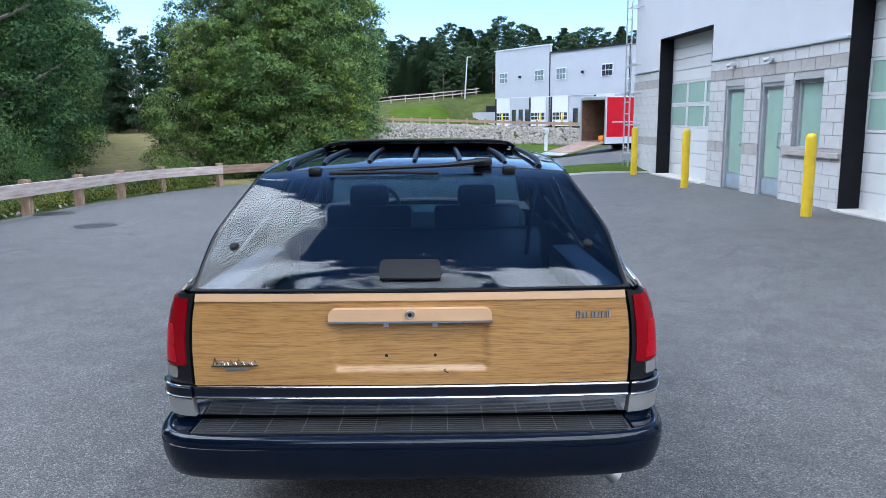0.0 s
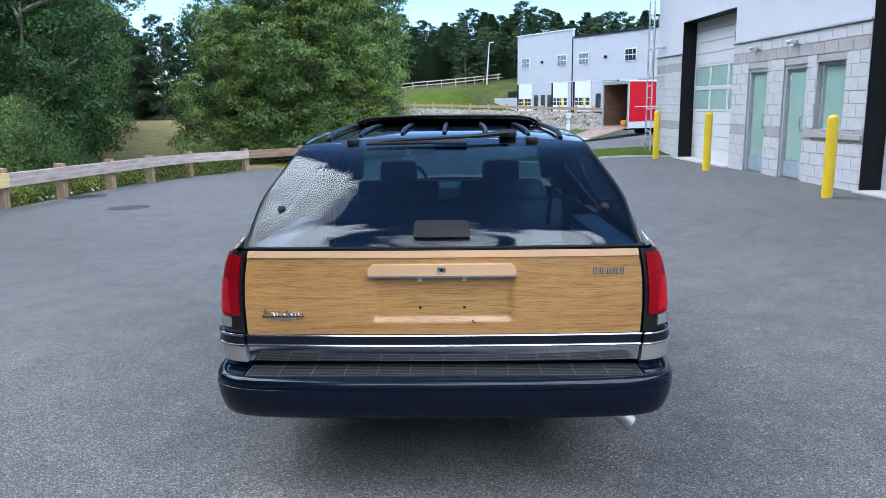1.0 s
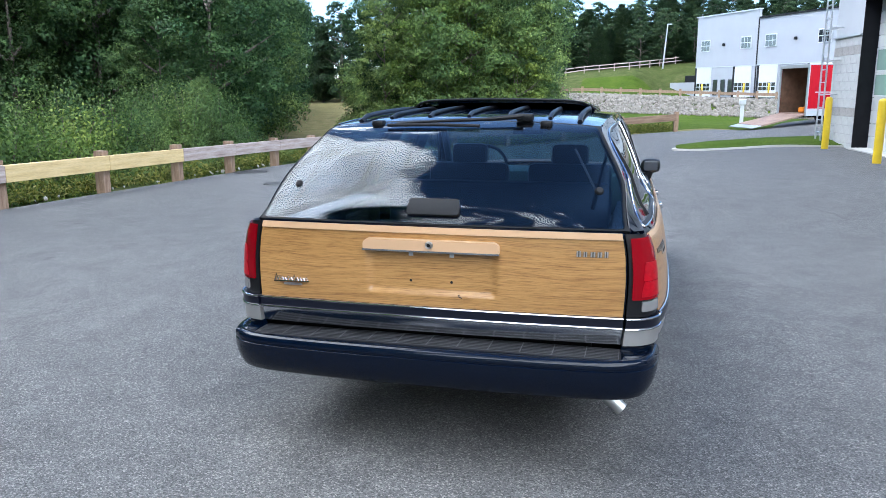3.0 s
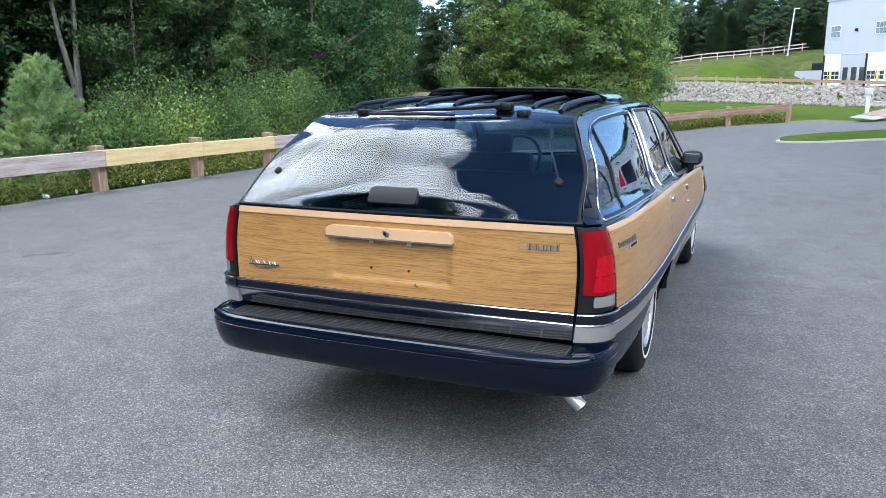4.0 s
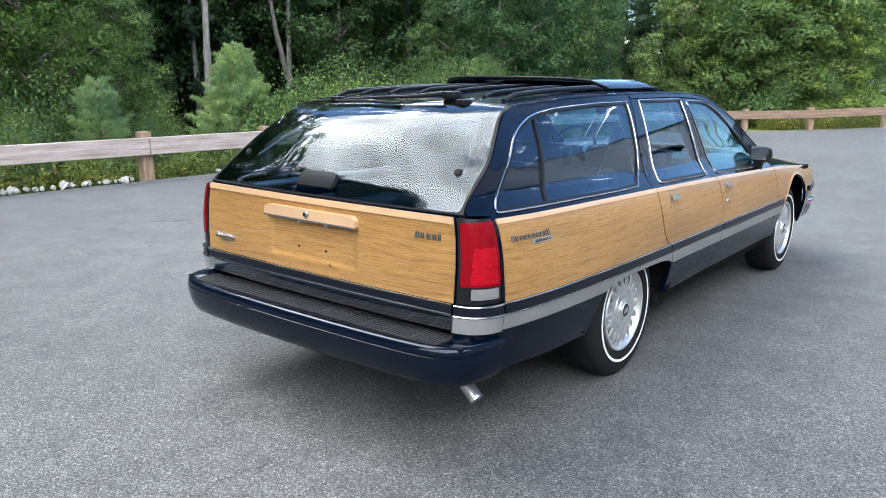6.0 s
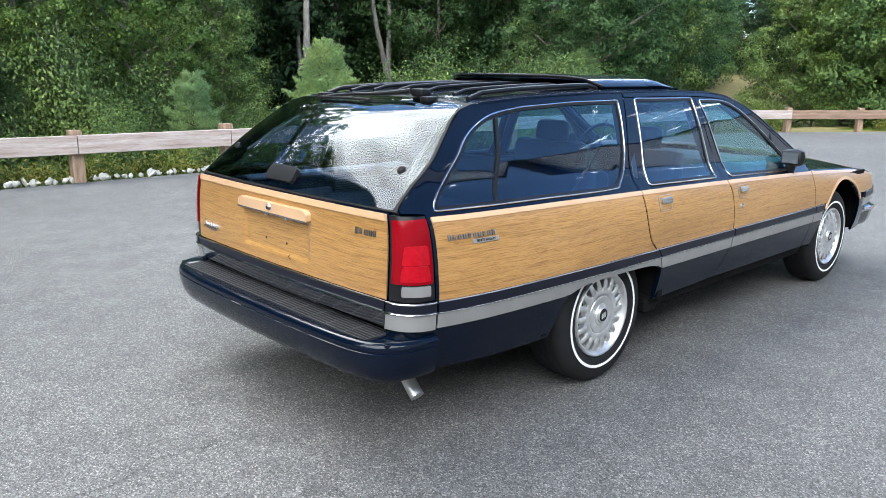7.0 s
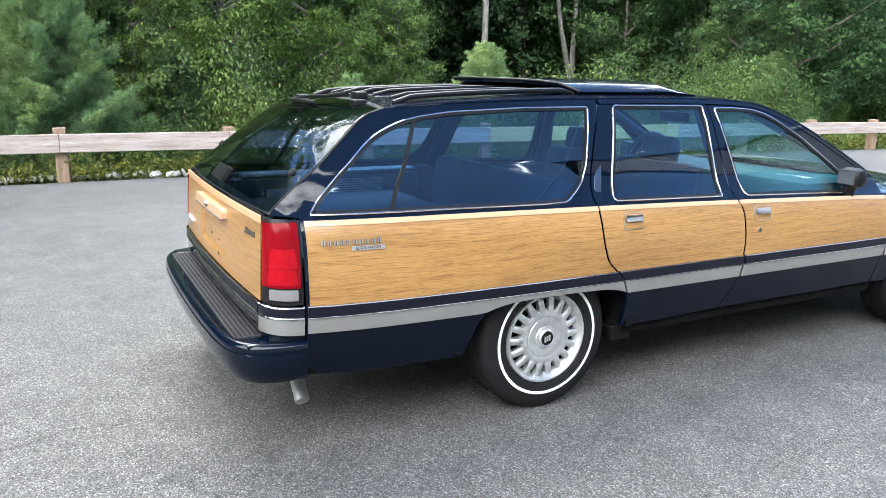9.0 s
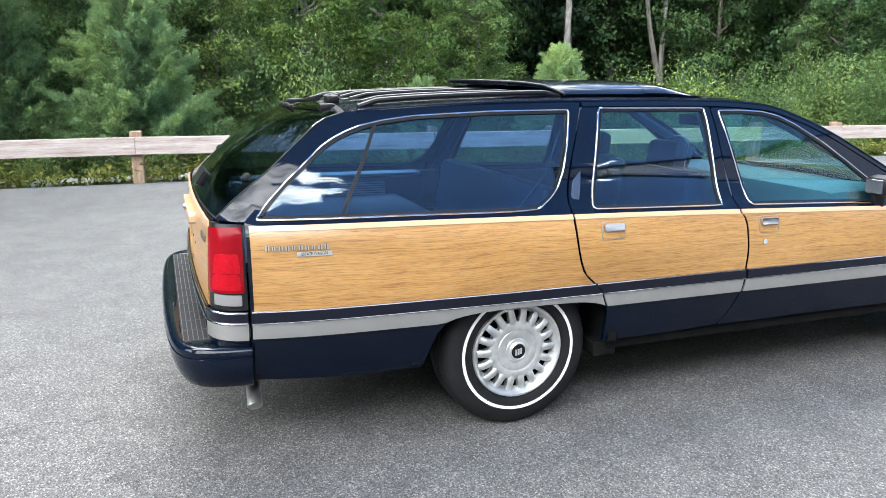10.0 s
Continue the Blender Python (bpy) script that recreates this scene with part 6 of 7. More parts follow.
for s in (1, -1):
    add_box(ub, *sorted((s * 0.60, s * 0.955)), 1.0, 1.98, 0.745, 0.78)
    add_box(ub, *sorted((s * 0.60, s * 0.93)), 3.95, 4.95, 0.80, 0.83)
    add_box(ub, *sorted((s * 0.60, s * 0.95)), 1.94, 1.98, 0.36, 0.75)
    add_box(ub, *sorted((s * 0.60, s * 0.93)), 1.0, 1.03, 0.36, 0.75)
    add_box(ub, *sorted((s * 0.60, s * 0.93)), 3.93, 3.96, 0.36, 0.82)
    add_box(ub, *sorted((s * 0.60, s * 0.90)), 4.94, 4.97, 0.36, 0.82)
for s in (1, -1):
    add_box(ub, *sorted((s * 0.80, s * 0.905)), 1.93, 3.90, 0.30, 0.37, 0.02)
    add_box(ub, *sorted((s * 0.78, s * 0.90)), 1.90, 2.02, 0.27, 0.345, 0.012)
part("underbody", ub, UNDER, wagon, "dark underbody and wheel wells")


def fin_mesh():
    bm = bmesh.new()
    vs = []
    for rad, t, hw in ((0.118, 0.100, 0.0180), (0.135, 0.105, 0.0172), (0.158, 0.105, 0.0152), (0.182, 0.098, 0.0150), (0.197, 0.090, 0.0160)):
        vs.append([bm.verts.new(q) for q in ((t - 0.034, rad, -hw), (t - 0.006, rad, -hw), (t, rad, -hw * 0.55), (t, rad, hw * 0.55), (t - 0.006, rad, hw), (t - 0.034, rad, hw))])
    for a0, a1 in zip(vs, vs[1:]):
        for i in range(5):
            bm.faces.new((a0[i], a0[i + 1], a1[i + 1], a1[i])).smooth = True
    bm.faces.new(vs[0]); bm.faces.new(vs[-1][::-1])
    bmesh.ops.recalc_face_normals(bm, faces=bm.faces[:])
    me = bpy.data.meshes.new("fin")
    bm.to_mesh(me)
    bm.free()
    me.materials.append(ALLOY)
    me.set_sharp_from_angle(angle=radians(45))
    return me


FIN = fin_mesh()


def wheel(x, y, sgn):
    w = new("wheel")
    w.parent = wagon
    w.matrix_basis = Matrix.Translation((x, y, 0.352)) @ (Matrix() if sgn > 0 else pose(0, 0, 0, 0, 0, 180))
    tyre = [(0.190, -0.09), (0.235, -0.110), (0.290, -0.114), (0.325, -0.106), (0.346, -0.088), (0.352, -0.06), (0.352, -0.02), (0.348, -0.018), (0.348, -0.012), (0.352, -0.010), (0.352, 0.02),
            (0.348, 0.022), (0.348, 0.028), (0.352, 0.030), (0.351, 0.062), (0.345, 0.088), (0.326, 0.106), (0.300, 0.114), (0.276, 0.116), (0.274, 0.118), (0.256, 0.118), (0.254, 0.115), (0.232, 0.111), (0.220, 0.104), (0.212, 0.09)]
    part("tyre", lathe(tyre, 72, RUBBER, [0] * 99), RUBBER, w, "black tyre with a white sidewall ring", True)
    part("white_ring", lathe([(0.2725, 0.1165), (0.2715, 0.1192), (0.2585, 0.1192), (0.2575, 0.1165)], 72, None), WHITEWALL, w, "white sidewall ring", True)
    rim = [(0.214, 0.085), (0.217, 0.106), (0.213, 0.113), (0.205, 0.113), (0.199, 0.108), (0.194, 0.096), (0.186, 0.085), (0.180, 0.070)]
    part("rim", lathe(rim, 64, None), ALLOY, w, "silver alloy rim", True)
    part("rim_barrel", lathe([(0.205, -0.09), (0.185, -0.05), (0.182, 0.05), (0.02, 0.045)], 48, None), UNDER, w, "dark inner rim", True)
    disc = [(0.0, 0.106), (0.054, 0.106), (0.057, 0.102), (0.060, 0.1035), (0.094, 0.102), (0.096, 0.0995), (0.099, 0.1015), (0.126, 0.1015), (0.136, 0.097), (0.140, 0.075)]
    part("wheel_disc", lathe(disc, 48, None), ALLOY, w, "silver wheel disc", True)
    for k in range(18):
        put("fin", FIN, w, "", Matrix.Rotation(2 * math.pi * k / 18, 4, "X"))
    part("hub_cap", lathe([(0.0, 0.118), (0.030, 0.118), (0.034, 0.113), (0.034, 0.10)], 32, None), BLACKPL, w, "black centre cap with a small silver emblem", True)
    em = bmesh.new()
    for k in (-1, 0, 1):
        add_box(em, 0.1175, 0.1205, -0.006 + k * 0.012, 0.003 + k * 0.012, -0.014 + k * 0.003, 0.014 + k * 0.003, 0.001)
    part("cap_emblem", em, ALLOY, w, "small silver emblem")
    part("hub_ring", lathe([(0.034, 0.116), (0.037, 0.118), (0.041, 0.115), (0.042, 0.105)], 32, None), ALLOY, w, "", True)


for side in (1, -1):
    wheel(side * 0.797, 1.502, side)
    wheel(side * 0.797, 4.445, side)

# ---- timber guard fence ----
POSTS = [(-10.1, -10.2), (-9.95, -7.7), (-9.75, -5.2), (-9.6, -2.7), (-9.43, -0.25), (-9.22, 2.25), (-9.07, 4.67), (-9.0, 7.08), (-8.95, 9.48), (-8.92, 11.85), (-8.9, 14.05), (-8.88, 16.42), (-8.85, 18.85),
         (-8.6, 21.3), (-7.45, 23.65), (-5.9, 25.5), (-4.15, 27.15), (-2.1, 28.75), (0.20, 29.75), (2.36, 29.95)]
FRESH = {7, 8}


def fence():
    t = thing("guard_fence", Matrix(), "low timber guard fence with square posts along the lot edge", "fence")
    rnd = random.Random(4)
    for i, (x, y) in enumerate(POSTS):
        z = land_z(x, y)
        a, b = POSTS[max(0, i - 1)], POSTS[min(len(POSTS) - 1, i + 1)]
        ang = math.degrees(math.atan2(b[1] - a[1], b[0] - a[0]))
        bm = bmesh.new()
        add_box(bm, -0.088, 0.088, -0.10, 0.10, -0.4, 0.765 + rnd.uniform(-0.015, 0.02), 0.014)
        p = part("post", bm, POSTM, t, "brown square timber post")
        p.matrix_basis = Matrix.Translation((x, y, z)) @ pose(0, 0, 0, rnd.uniform(-1.2, 1.2), rnd.uniform(-1.2, 1.2), ang + rnd.uniform(-3, 3))
        if i + 1 < len(POSTS):
            x2, y2 = POSTS[i + 1]
            z2 = land_z(x2, y2)
            d = Vector((x2 - x, y2 - y, z2 - z))
            side = Vector((d.y, -d.x, 0)).normalized()
            L = d.length
            bm = bmesh.new()
            add_box(bm, 0.003, L - 0.003, -0.05, 0.05, -0.138, 0.138, 0.010)
            for e in list(bm.verts):
                e.co.y += 0.006 * noise.noise((e.co.x * 2 + i, 0, 1))
            m, look_of = (TIMBER_NEW, "fresh yellow timber rail") if i in FRESH else (TIMBER_BROWN, "brown timber rail") if i > 13 else (TIMBER, "weathered grey-pink timber rail")
            r = part("rail", bm, m, t, look_of)
            o = Vector((x, y, z + 0.555)) + side * 0.152
            q = d.to_track_quat("X", "Z").to_matrix().to_4x4()
            r.matrix_basis = Matrix.Translation(o) @ q
    return t


fence()


def edge_stones():
    rnd = random.Random(8)
    verts, faces = [], []
    ico = bmesh.new()
    bmesh.ops.create_icosphere(ico, subdivisions=1, radius=1)
    iv, fi = [v.co.copy() for v in ico.verts], [[v.index for v in f.verts] for f in ico.faces]
    ico.free()
    for k in range(620):
        y = rnd.uniform(-9, 17)
        x = -9.12 - 0.05 * (y < 4) * (4 - y) * 0.5 - abs(rnd.gauss(0, 0.09)) - (0.28 if y < 1 else 0)
        if y > 4.5 and rnd.random() < 0.93:
            continue
        r = rnd.uniform(0.02, 0.068) * (1 if y < 6 else 0.8)
        m = Matrix.Translation((x, y, land_z(x, y) + r * 0.25)) @ pose(0, 0, 0, rnd.uniform(0, 360), rnd.uniform(0, 360), rnd.uniform(0, 360)) @ Matrix.Diagonal((r * rnd.uniform(0.8, 1.5), r, r * rnd.uniform(0.35, 0.7), 1))
        b = len(verts)
        verts += [m @ (v * (1 + 0.55 * noise.noise(v * 1.7 + Vector((k, 0, 0))))) for v in iv]
        faces += [tuple(b + i for i in f) for f in fi]
    tagged(put("edge_stones", mesh_of("edge_stones", verts, faces, STONE)), "pale loose stones along the asphalt edge", "stones", kind="stuff")


edge_stones()


def rock_bank():
    rnd = random.Random(5)
    verts, faces = [], []
    ico = bmesh.new()
    bmesh.ops.create_icosphere(ico, subdivisions=1, radius=1)
    iv, fi = [v.co.copy() for v in ico.verts], [[v.index for v in f.verts] for f in ico.faces]
    ico.free()
    for k in range(4800):
        x = rnd.uniform(-12, 22)
        f = rnd.random()
        y = 61.4 + f * 4.2 + 0.3 * rnd.random() - 0.004 * (x - 2) ** 2
        r = rnd.uniform(0.09, 0.21)
        z = land_z(x, y) + 0.05
        m = Matrix.Translation((x, y, z)) @ pose(0, 0, 0, rnd.uniform(0, 360), rnd.uniform(0, 360), rnd.uniform(0, 360)) @ Matrix.Diagonal((r * rnd.uniform(0.9, 1.5), r, r * rnd.uniform(0.6, 0.9), 1))
        b = len(verts)
        verts += [m @ (v * (1 + 0.3 * noise.noise(v * 1.7 + Vector((k, 0, 0))))) for v in iv]
        faces += [tuple(b + i for i in q) for q in fi]
    tagged(put("rock_bank", mesh_of("rock_bank", verts, faces, ROCK)), "bank of pale tumbled rocks", "rocks", kind="stuff")


rock_bank()


def far_fence(name, pts, h, gap, label, cat, m, rails, half=0.12, thick=0.1):
    t = thing(name, Matrix(), label, cat)
    for (x, y), (x2, y2) in zip(pts, pts[1:]):
        L = math.hypot(x2 - x, y2 - y)
        n = max(1, round(L / gap))
        ang = math.degrees(math.atan2(y2 - y, x2 - x))
        for i in range(n):
            px, py = x + (x2 - x) * i / n, y + (y2 - y) * i / n
            part("post", box_bm(-thick, thick, -thick, thick, -0.3, h), m, t).matrix_basis = Matrix.Translation((px, py, land_z(px, py))) @ pose(0, 0, 0, 0, 0, ang)
        for rz in rails:
            a, b = Vector((x, y, land_z(x, y) + rz)), Vector((x2, y2, land_z(x2, y2) + rz))
            bm = bmesh.new()
            add_box(bm, 0, (b - a).length, -0.05, 0.05, -half, half)
            part("rail", bm, m, t).matrix_basis = Matrix.Translation(a) @ (b - a).to_track_quat("X", "Z").to_matrix().to_4x4()


far_fence("bank_fence", [(-9, 66.4), (-4, 66.6), (1, 66.8), (6, 66.7), (12, 66.3), (17, 65.5)], 0.75, 1.7, "brown timber fence along the top of the rock bank", "fence", POSTM, (0.5,))
far_fence("hill_fence", [(-14, 105), (-6.5, 105), (-0.5, 106), (3.6, 112), (8, 114)], 0.95, 2.4, "grey rail fence along the top of the lawn", "fence", TIMBER, (0.40, 0.85), 0.07, 0.06)

pole = thing("street_lamp", Matrix.Translation((4.0, 110.5, land_z(4.0, 110.5))), "thin grey street lamp pole on the lawn", "lamp")
part("shaft", tube_bm([(0, 0, -0.2), (0.40, 0, 5.9)], [0.12, 0.075], 8), STEEL, pole, "", True)
part("lamp_head", box_bm(0.35, 1.00, -0.12, 0.12, 5.88, 6.0, bevel=0.03), STEEL, pole, "flat lamp head")
util = thing("utility_post", Matrix.Translation((6.4, 42.2, land_z(6.4, 42.2))), "white utility post on the grass", "post")
part("shaft", box_bm(-0.09, 0.09, -0.09, 0.09, -0.2, 0.95), WHITE, util)
part("cabinet", box_bm(-0.17, 0.17, -0.15, 0.15, 0.95, 1.25, bevel=0.02), ALU, util, "grey box")


# ---- cargo trailer with its ramp down ----
def trailer():
    ang = math.degrees(math.atan2(0.4, 0.915))
    x, y = 7.15, 32.3
    t = thing("cargo_trailer", pose(x, y, land_z(7.6, 32.5), 0, 0, ang), "red enclosed cargo trailer with its rear ramp lowered", "trailer")
    W, L, z0, z1 = 1.0, 4.6, 0.48, 2.42
    bm = bmesh.new()
    add_box(bm, 0, L, -W, -W + 0.03, z0, z1)
    part("side_panel", bm, TRAILER_RED, t, "glossy red side panel")
    part("side_panel", box_bm(0, L, W - 0.03, W, z0, z1), TRAILER_RED, t, "glossy red side panel")
    part("front_panel", box_bm(L - 0.03, L, -W + 0.031, W - 0.031, z0, z1), TRAILER_RED, t, "red front panel")
    part("trailer_roof", box_bm(-0.02, L + 0.02, -W - 0.01, W + 0.01, z1, z1 + 0.06, bevel=0.02), ALU, t, "silver roof")
    part("trailer_floor", box_bm(0, L, -W, W, z0 - 0.08, z0 - 0.002), PLY, t, "plywood floor")
    lin = bmesh.new()
    add_box(lin, 0.05, L - 0.05, -W + 0.031, -W + 0.045, z0, z1 - 0.02)
    add_box(lin, 0.05, L - 0.05, W - 0.045, W - 0.031, z0, z1 - 0.02)
    add_box(lin, L - 0.06, L - 0.035, -W + 0.05, W - 0.05, z0, z1 - 0.02)
    # lining plywood in one tone, darker than the floor and ramp
    part("lining", lin, plain("dark_ply", (0.15, 0.085, 0.05), 0.8, 0, 0.3, 4), t, "bare plywood lining")
    fr = bmesh.new()
    add_box(fr, -0.05, 0.0, -W - 0.02, -W + 0.10, z0 - 0.1, z1 + 0.05, 0.01)
    add_box(fr, -0.05, 0.0, W - 0.10, W + 0.02, z0 - 0.1, z1 + 0.05, 0.01)
    add_box(fr, -0.05, 0.0, -W + 0.101, W - 0.101, z1 - 0.10, z1 + 0.05, 0.01)
    part("rear_frame", fr, ALU, t, "silver rear frame")
    part("lower_trim", box_bm(0, L, -W - 0.012, -W - 0.001, z0 - 0.09, z0 + 0.20), ALU, t, "silver lower trim")
    part("side_stripe", box_bm(0.3, L - 0.2, -W - 0.006, -W - 0.001, 1.32, 1.36), WHITE, t, "thin white stripe")
    part("side_door", box_bm(1.6, 2.4, -W - 0.014, -W - 0.001, z0 + 0.22, z1 - 0.15, bevel=0.004), TRAILER_RED, t, "red side door")
    bm = bmesh.new()
    add_box(bm, -1.95, 0, -0.92, 0.92, -0.03, 0.03, 0.008)
    r = part("ramp", bm, PLY, t, "reddish plywood ramp door, lowered")
    r.matrix_basis = Matrix.Translation((-0.02, 0, z0 - 0.06)) @ pose(0, 0, 0, 0, -12.5, 0)
    bm = bmesh.new()
    add_box(bm, -2.35, -1.95, -0.90, 0.90, -0.015, 0.015)
    fl = part("ramp_flap", bm, ALU, t, "silver ramp flap")
    fl.matrix_basis = Matrix.Translation((-0.02, 0, z0 - 0.06)) @ pose(0, 0, 0, 0, -12.5, 0)
    for yy in (-W + 0.02, W - 0.02):
        for xx in (2.1, 2.95):
            w = lathe([(0.0, 0.06), (0.17, 0.06), (0.19, 0.10), (0.30, 0.10), (0.33, 0.06), (0.33, -0.08), (0.3, -0.10), (0.0, -0.1)], 28, None)
            o = part("trailer_wheel", w, RUBBER, t, "black trailer wheel", True)
            o.matrix_basis = Matrix.Translation((xx, yy, 0.33)) @ pose(0, 0, 0, 0, 0, -90 if yy < 0 else 90)
    part("chassis", box_bm(0.1, L + 0.8, -0.5, 0.5, 0.30, z0 - 0.081), UNDER, t, "dark chassis rails")
    part("fender_plate", box_bm(1.7, 3.35, -W - 0.16, -W - 0.013, 0.62, 0.68, bevel=0.01), ALU, t, "silver wheel guard")
    # load inside
    g = thing("blue_tarp_bundle", pose(x, y, land_z(7.6, 32.5) + z0, 0, 0, ang), "dark blue covered machine inside the trailer", "machine")
    bm = box_bm(1.2, 1.9, -0.80, -0.35, 0.0, 1.0, bevel=0.14)
    part("cover", bm, plain("blue_cover", (0.03, 0.06, 0.16), 0.6, 0, 0.2, 5), g, "blue cover", True)
    o = thing("orange_tool", pose(x, y, land_z(7.6, 32.5) + z0, 0, 0, ang), "orange power tool on the trailer floor", "tool")
    bm = box_bm(0.45, 0.85, -0.10, 0.28, 0.0, 0.24, bevel=0.05)
    add_tube(bm, [(0.6, 0.1, 0.2), (1.0, -0.25, 0.95)], 0.02, 8)
    part("housing", bm, plain("tool_orange", (0.75, 0.25, 0.02), 0.4, 0, 0.1, 9), o, "orange housing", True)


trailer()

# ---- trees, shrubs and weeds ----
def leaf_cloud(name, C, size, mat, rng, up=0.35, slim=0.5, spread=None, face=None, soft=None, rooted=False):
    """One mesh of many small leaf blades at the places C."""
    n = len(C)
    d = rng.normal(size=(n, 3))
    if spread is not None:
        d = d * 0.75 + spread
    d /= np.linalg.norm(d, axis=1)[:, None]
    nn = rng.normal(size=(n, 3))
    nn[:, 2] = np.abs(nn[:, 2]) + up
    if face is not None:
        nn = face + rng.normal(size=(n, 3)) * 0.38
    a = np.cross(d, nn)
    a /= np.maximum(1e-6, np.linalg.norm(a, axis=1))[:, None]
    s = (size * rng.uniform(0.6, 1.3, n))[:, None]
    w = a * s * slim * 0.5
    droop = np.zeros((n, 3))
    droop[:, 2] = -0.12 * s[:, 0]
    if rooted:
        C = C + d * s * 0.5
    V = np.stack([C - d * s * 0.5, C + w, C + d * s * 0.5 + droop, C - w], 1).reshape(-1, 3).astype(np.float32)
    me = bpy.data.meshes.new(name)
    me.vertices.add(4 * n)
    me.vertices.foreach_set("co", V.ravel())
    me.loops.add(4 * n)
    me.loops.foreach_set("vertex_index", np.arange(4 * n, dtype=np.int32))
    me.polygons.add(n)
    me.polygons.foreach_set("loop_start", np.arange(0, 4 * n, 4, dtype=np.int32))
    me.polygons.foreach_set("loop_total", np.full(n, 4, dtype=np.int32))
    me.materials.append(mat)
    me.update(calc_edges=True)
    if soft is not None:
        q = soft + rng.normal(size=(n, 3)) * 0.38
        q /= np.maximum(1e-6, np.linalg.norm(q, axis=1))[:, None]
        me.polygons.foreach_set("use_smooth", np.ones(n, dtype=bool))
        me.normals_split_custom_set_from_vertices(np.repeat(q, 4, axis=0).tolist())
    return me


def broadleaf(seed, h, r, low, clumps, per, leaf, mat, bark, label, cat="tree", fork=False):
    rng = np.random.default_rng(seed)
    rnd = random.Random(seed)
    t = thing("broadleaf_tree", Matrix.Translation((0, 0, -50)), label, cat)
    trunk = [Vector((0, 0, -0.6))]
    lean = Vector((rnd.uniform(-0.04, 0.04), rnd.uniform(-0.04, 0.04), 0))
    for i in range(1, 9):
        trunk.append(Vector((rnd.uniform(-0.06, 0.06), rnd.uniform(-0.06, 0.06), h * 0.88 * i / 8)) + lean * h * i / 8)
    rad = [max(0.02, (0.009 * h + 0.02) * (1 - 0.86 * i / 8)) for i in range(9)]
    bm = tube_bm(trunk, rad, 8)
    if fork:
        add_tube(bm, [(0, 0, h * 0.16), (0.35, 0.5, h * 0.30), (0.6, 0.95, h * 0.46), (0.9, 1.5, h * 0.75)], [0.008 * h + 0.01, 0.0065 * h, 0.005 * h, 0.02], 8)
        add_tube(bm, [(0.5, 0.75, h * 0.38), (0.2, 1.3, h * 0.50), (0.1, 1.6, h * 0.62)], [0.004 * h, 0.003 * h, 0.01], 6)
    tips = []
    lobes = max(24, clumps // 4)
    for k in range(lobes):
        f = (k + rnd.random()) / lobes
        z = low + (h - low) * f
        prof = math.sin(math.pi * min(0.97, 0.16 + 0.80 * f)) ** 0.7
        a = k * 2.4 + rnd.uniform(-0.5, 0.5)
        R = r * prof * (0.30 + 0.62 * math.sqrt(rnd.random())) * (1 + 0.55 * noise.noise((2 * math.cos(a) + seed, 2 * math.sin(a), z * 0.7)))
        tips.append((Vector((R * math.cos(a), R * math.sin(a), z)), r * rnd.uniform(0.15, 0.29) * (1.15 - 0.40 * f)))
    for p, q in rnd.sample(tips, min(len(tips), 18)):
        z0 = max(low * 0.75, p.z - 0.55 * math.hypot(p.x, p.y) - 0.2)
        b = Vector((lean.x * z0, lean.y * z0, z0))
        mid = b.lerp(p, 0.55) + Vector((0, 0, -0.1))
        add_tube(bm, [b, mid, p], [0.006 * h + 0.012, 0.004 * h + 0.006, 0.008], 5)
    part("trunk", bm, bark, t, "rough bark trunk and limbs", True)
    C, F = [], []
    whole = sum(q * q for p, q in tips)
    for p, q in tips:
        m = int(clumps * per * q * q / whole)
        u = rng.normal(size=(m, 3))
        u /= np.linalg.norm(u, axis=1)[:, None]
        u[:, 2] = np.where((u[:, 2] < -0.2) & (rng.random(m) < 0.6), -u[:, 2], u[:, 2])
        # sprays: leaves gather round a few twigs on each lobe
        twig = u[rng.integers(0, max(1, m // 9), m)] if m > 9 else u
        u = twig + rng.normal(size=(m, 3)) * 0.16
        rad = q * rng.uniform(0.72, 1.16, m) * np.where(rng.random(m) < 0.06, 1.28, 1.0)
        off = u * rad[:, None] * np.array([1.1, 1.1, 0.72])
        C.append(off + np.array(p))
        F.append(u * np.array([1, 1, 1.1]) + np.array([0, 0, 0.30]))
    F = np.concatenate(F)
    put("crown", leaf_cloud("crown", np.concatenate(C), leaf, mat, rng, 0.35, 0.62, None, F, F), t, "leafy crown")
    return t


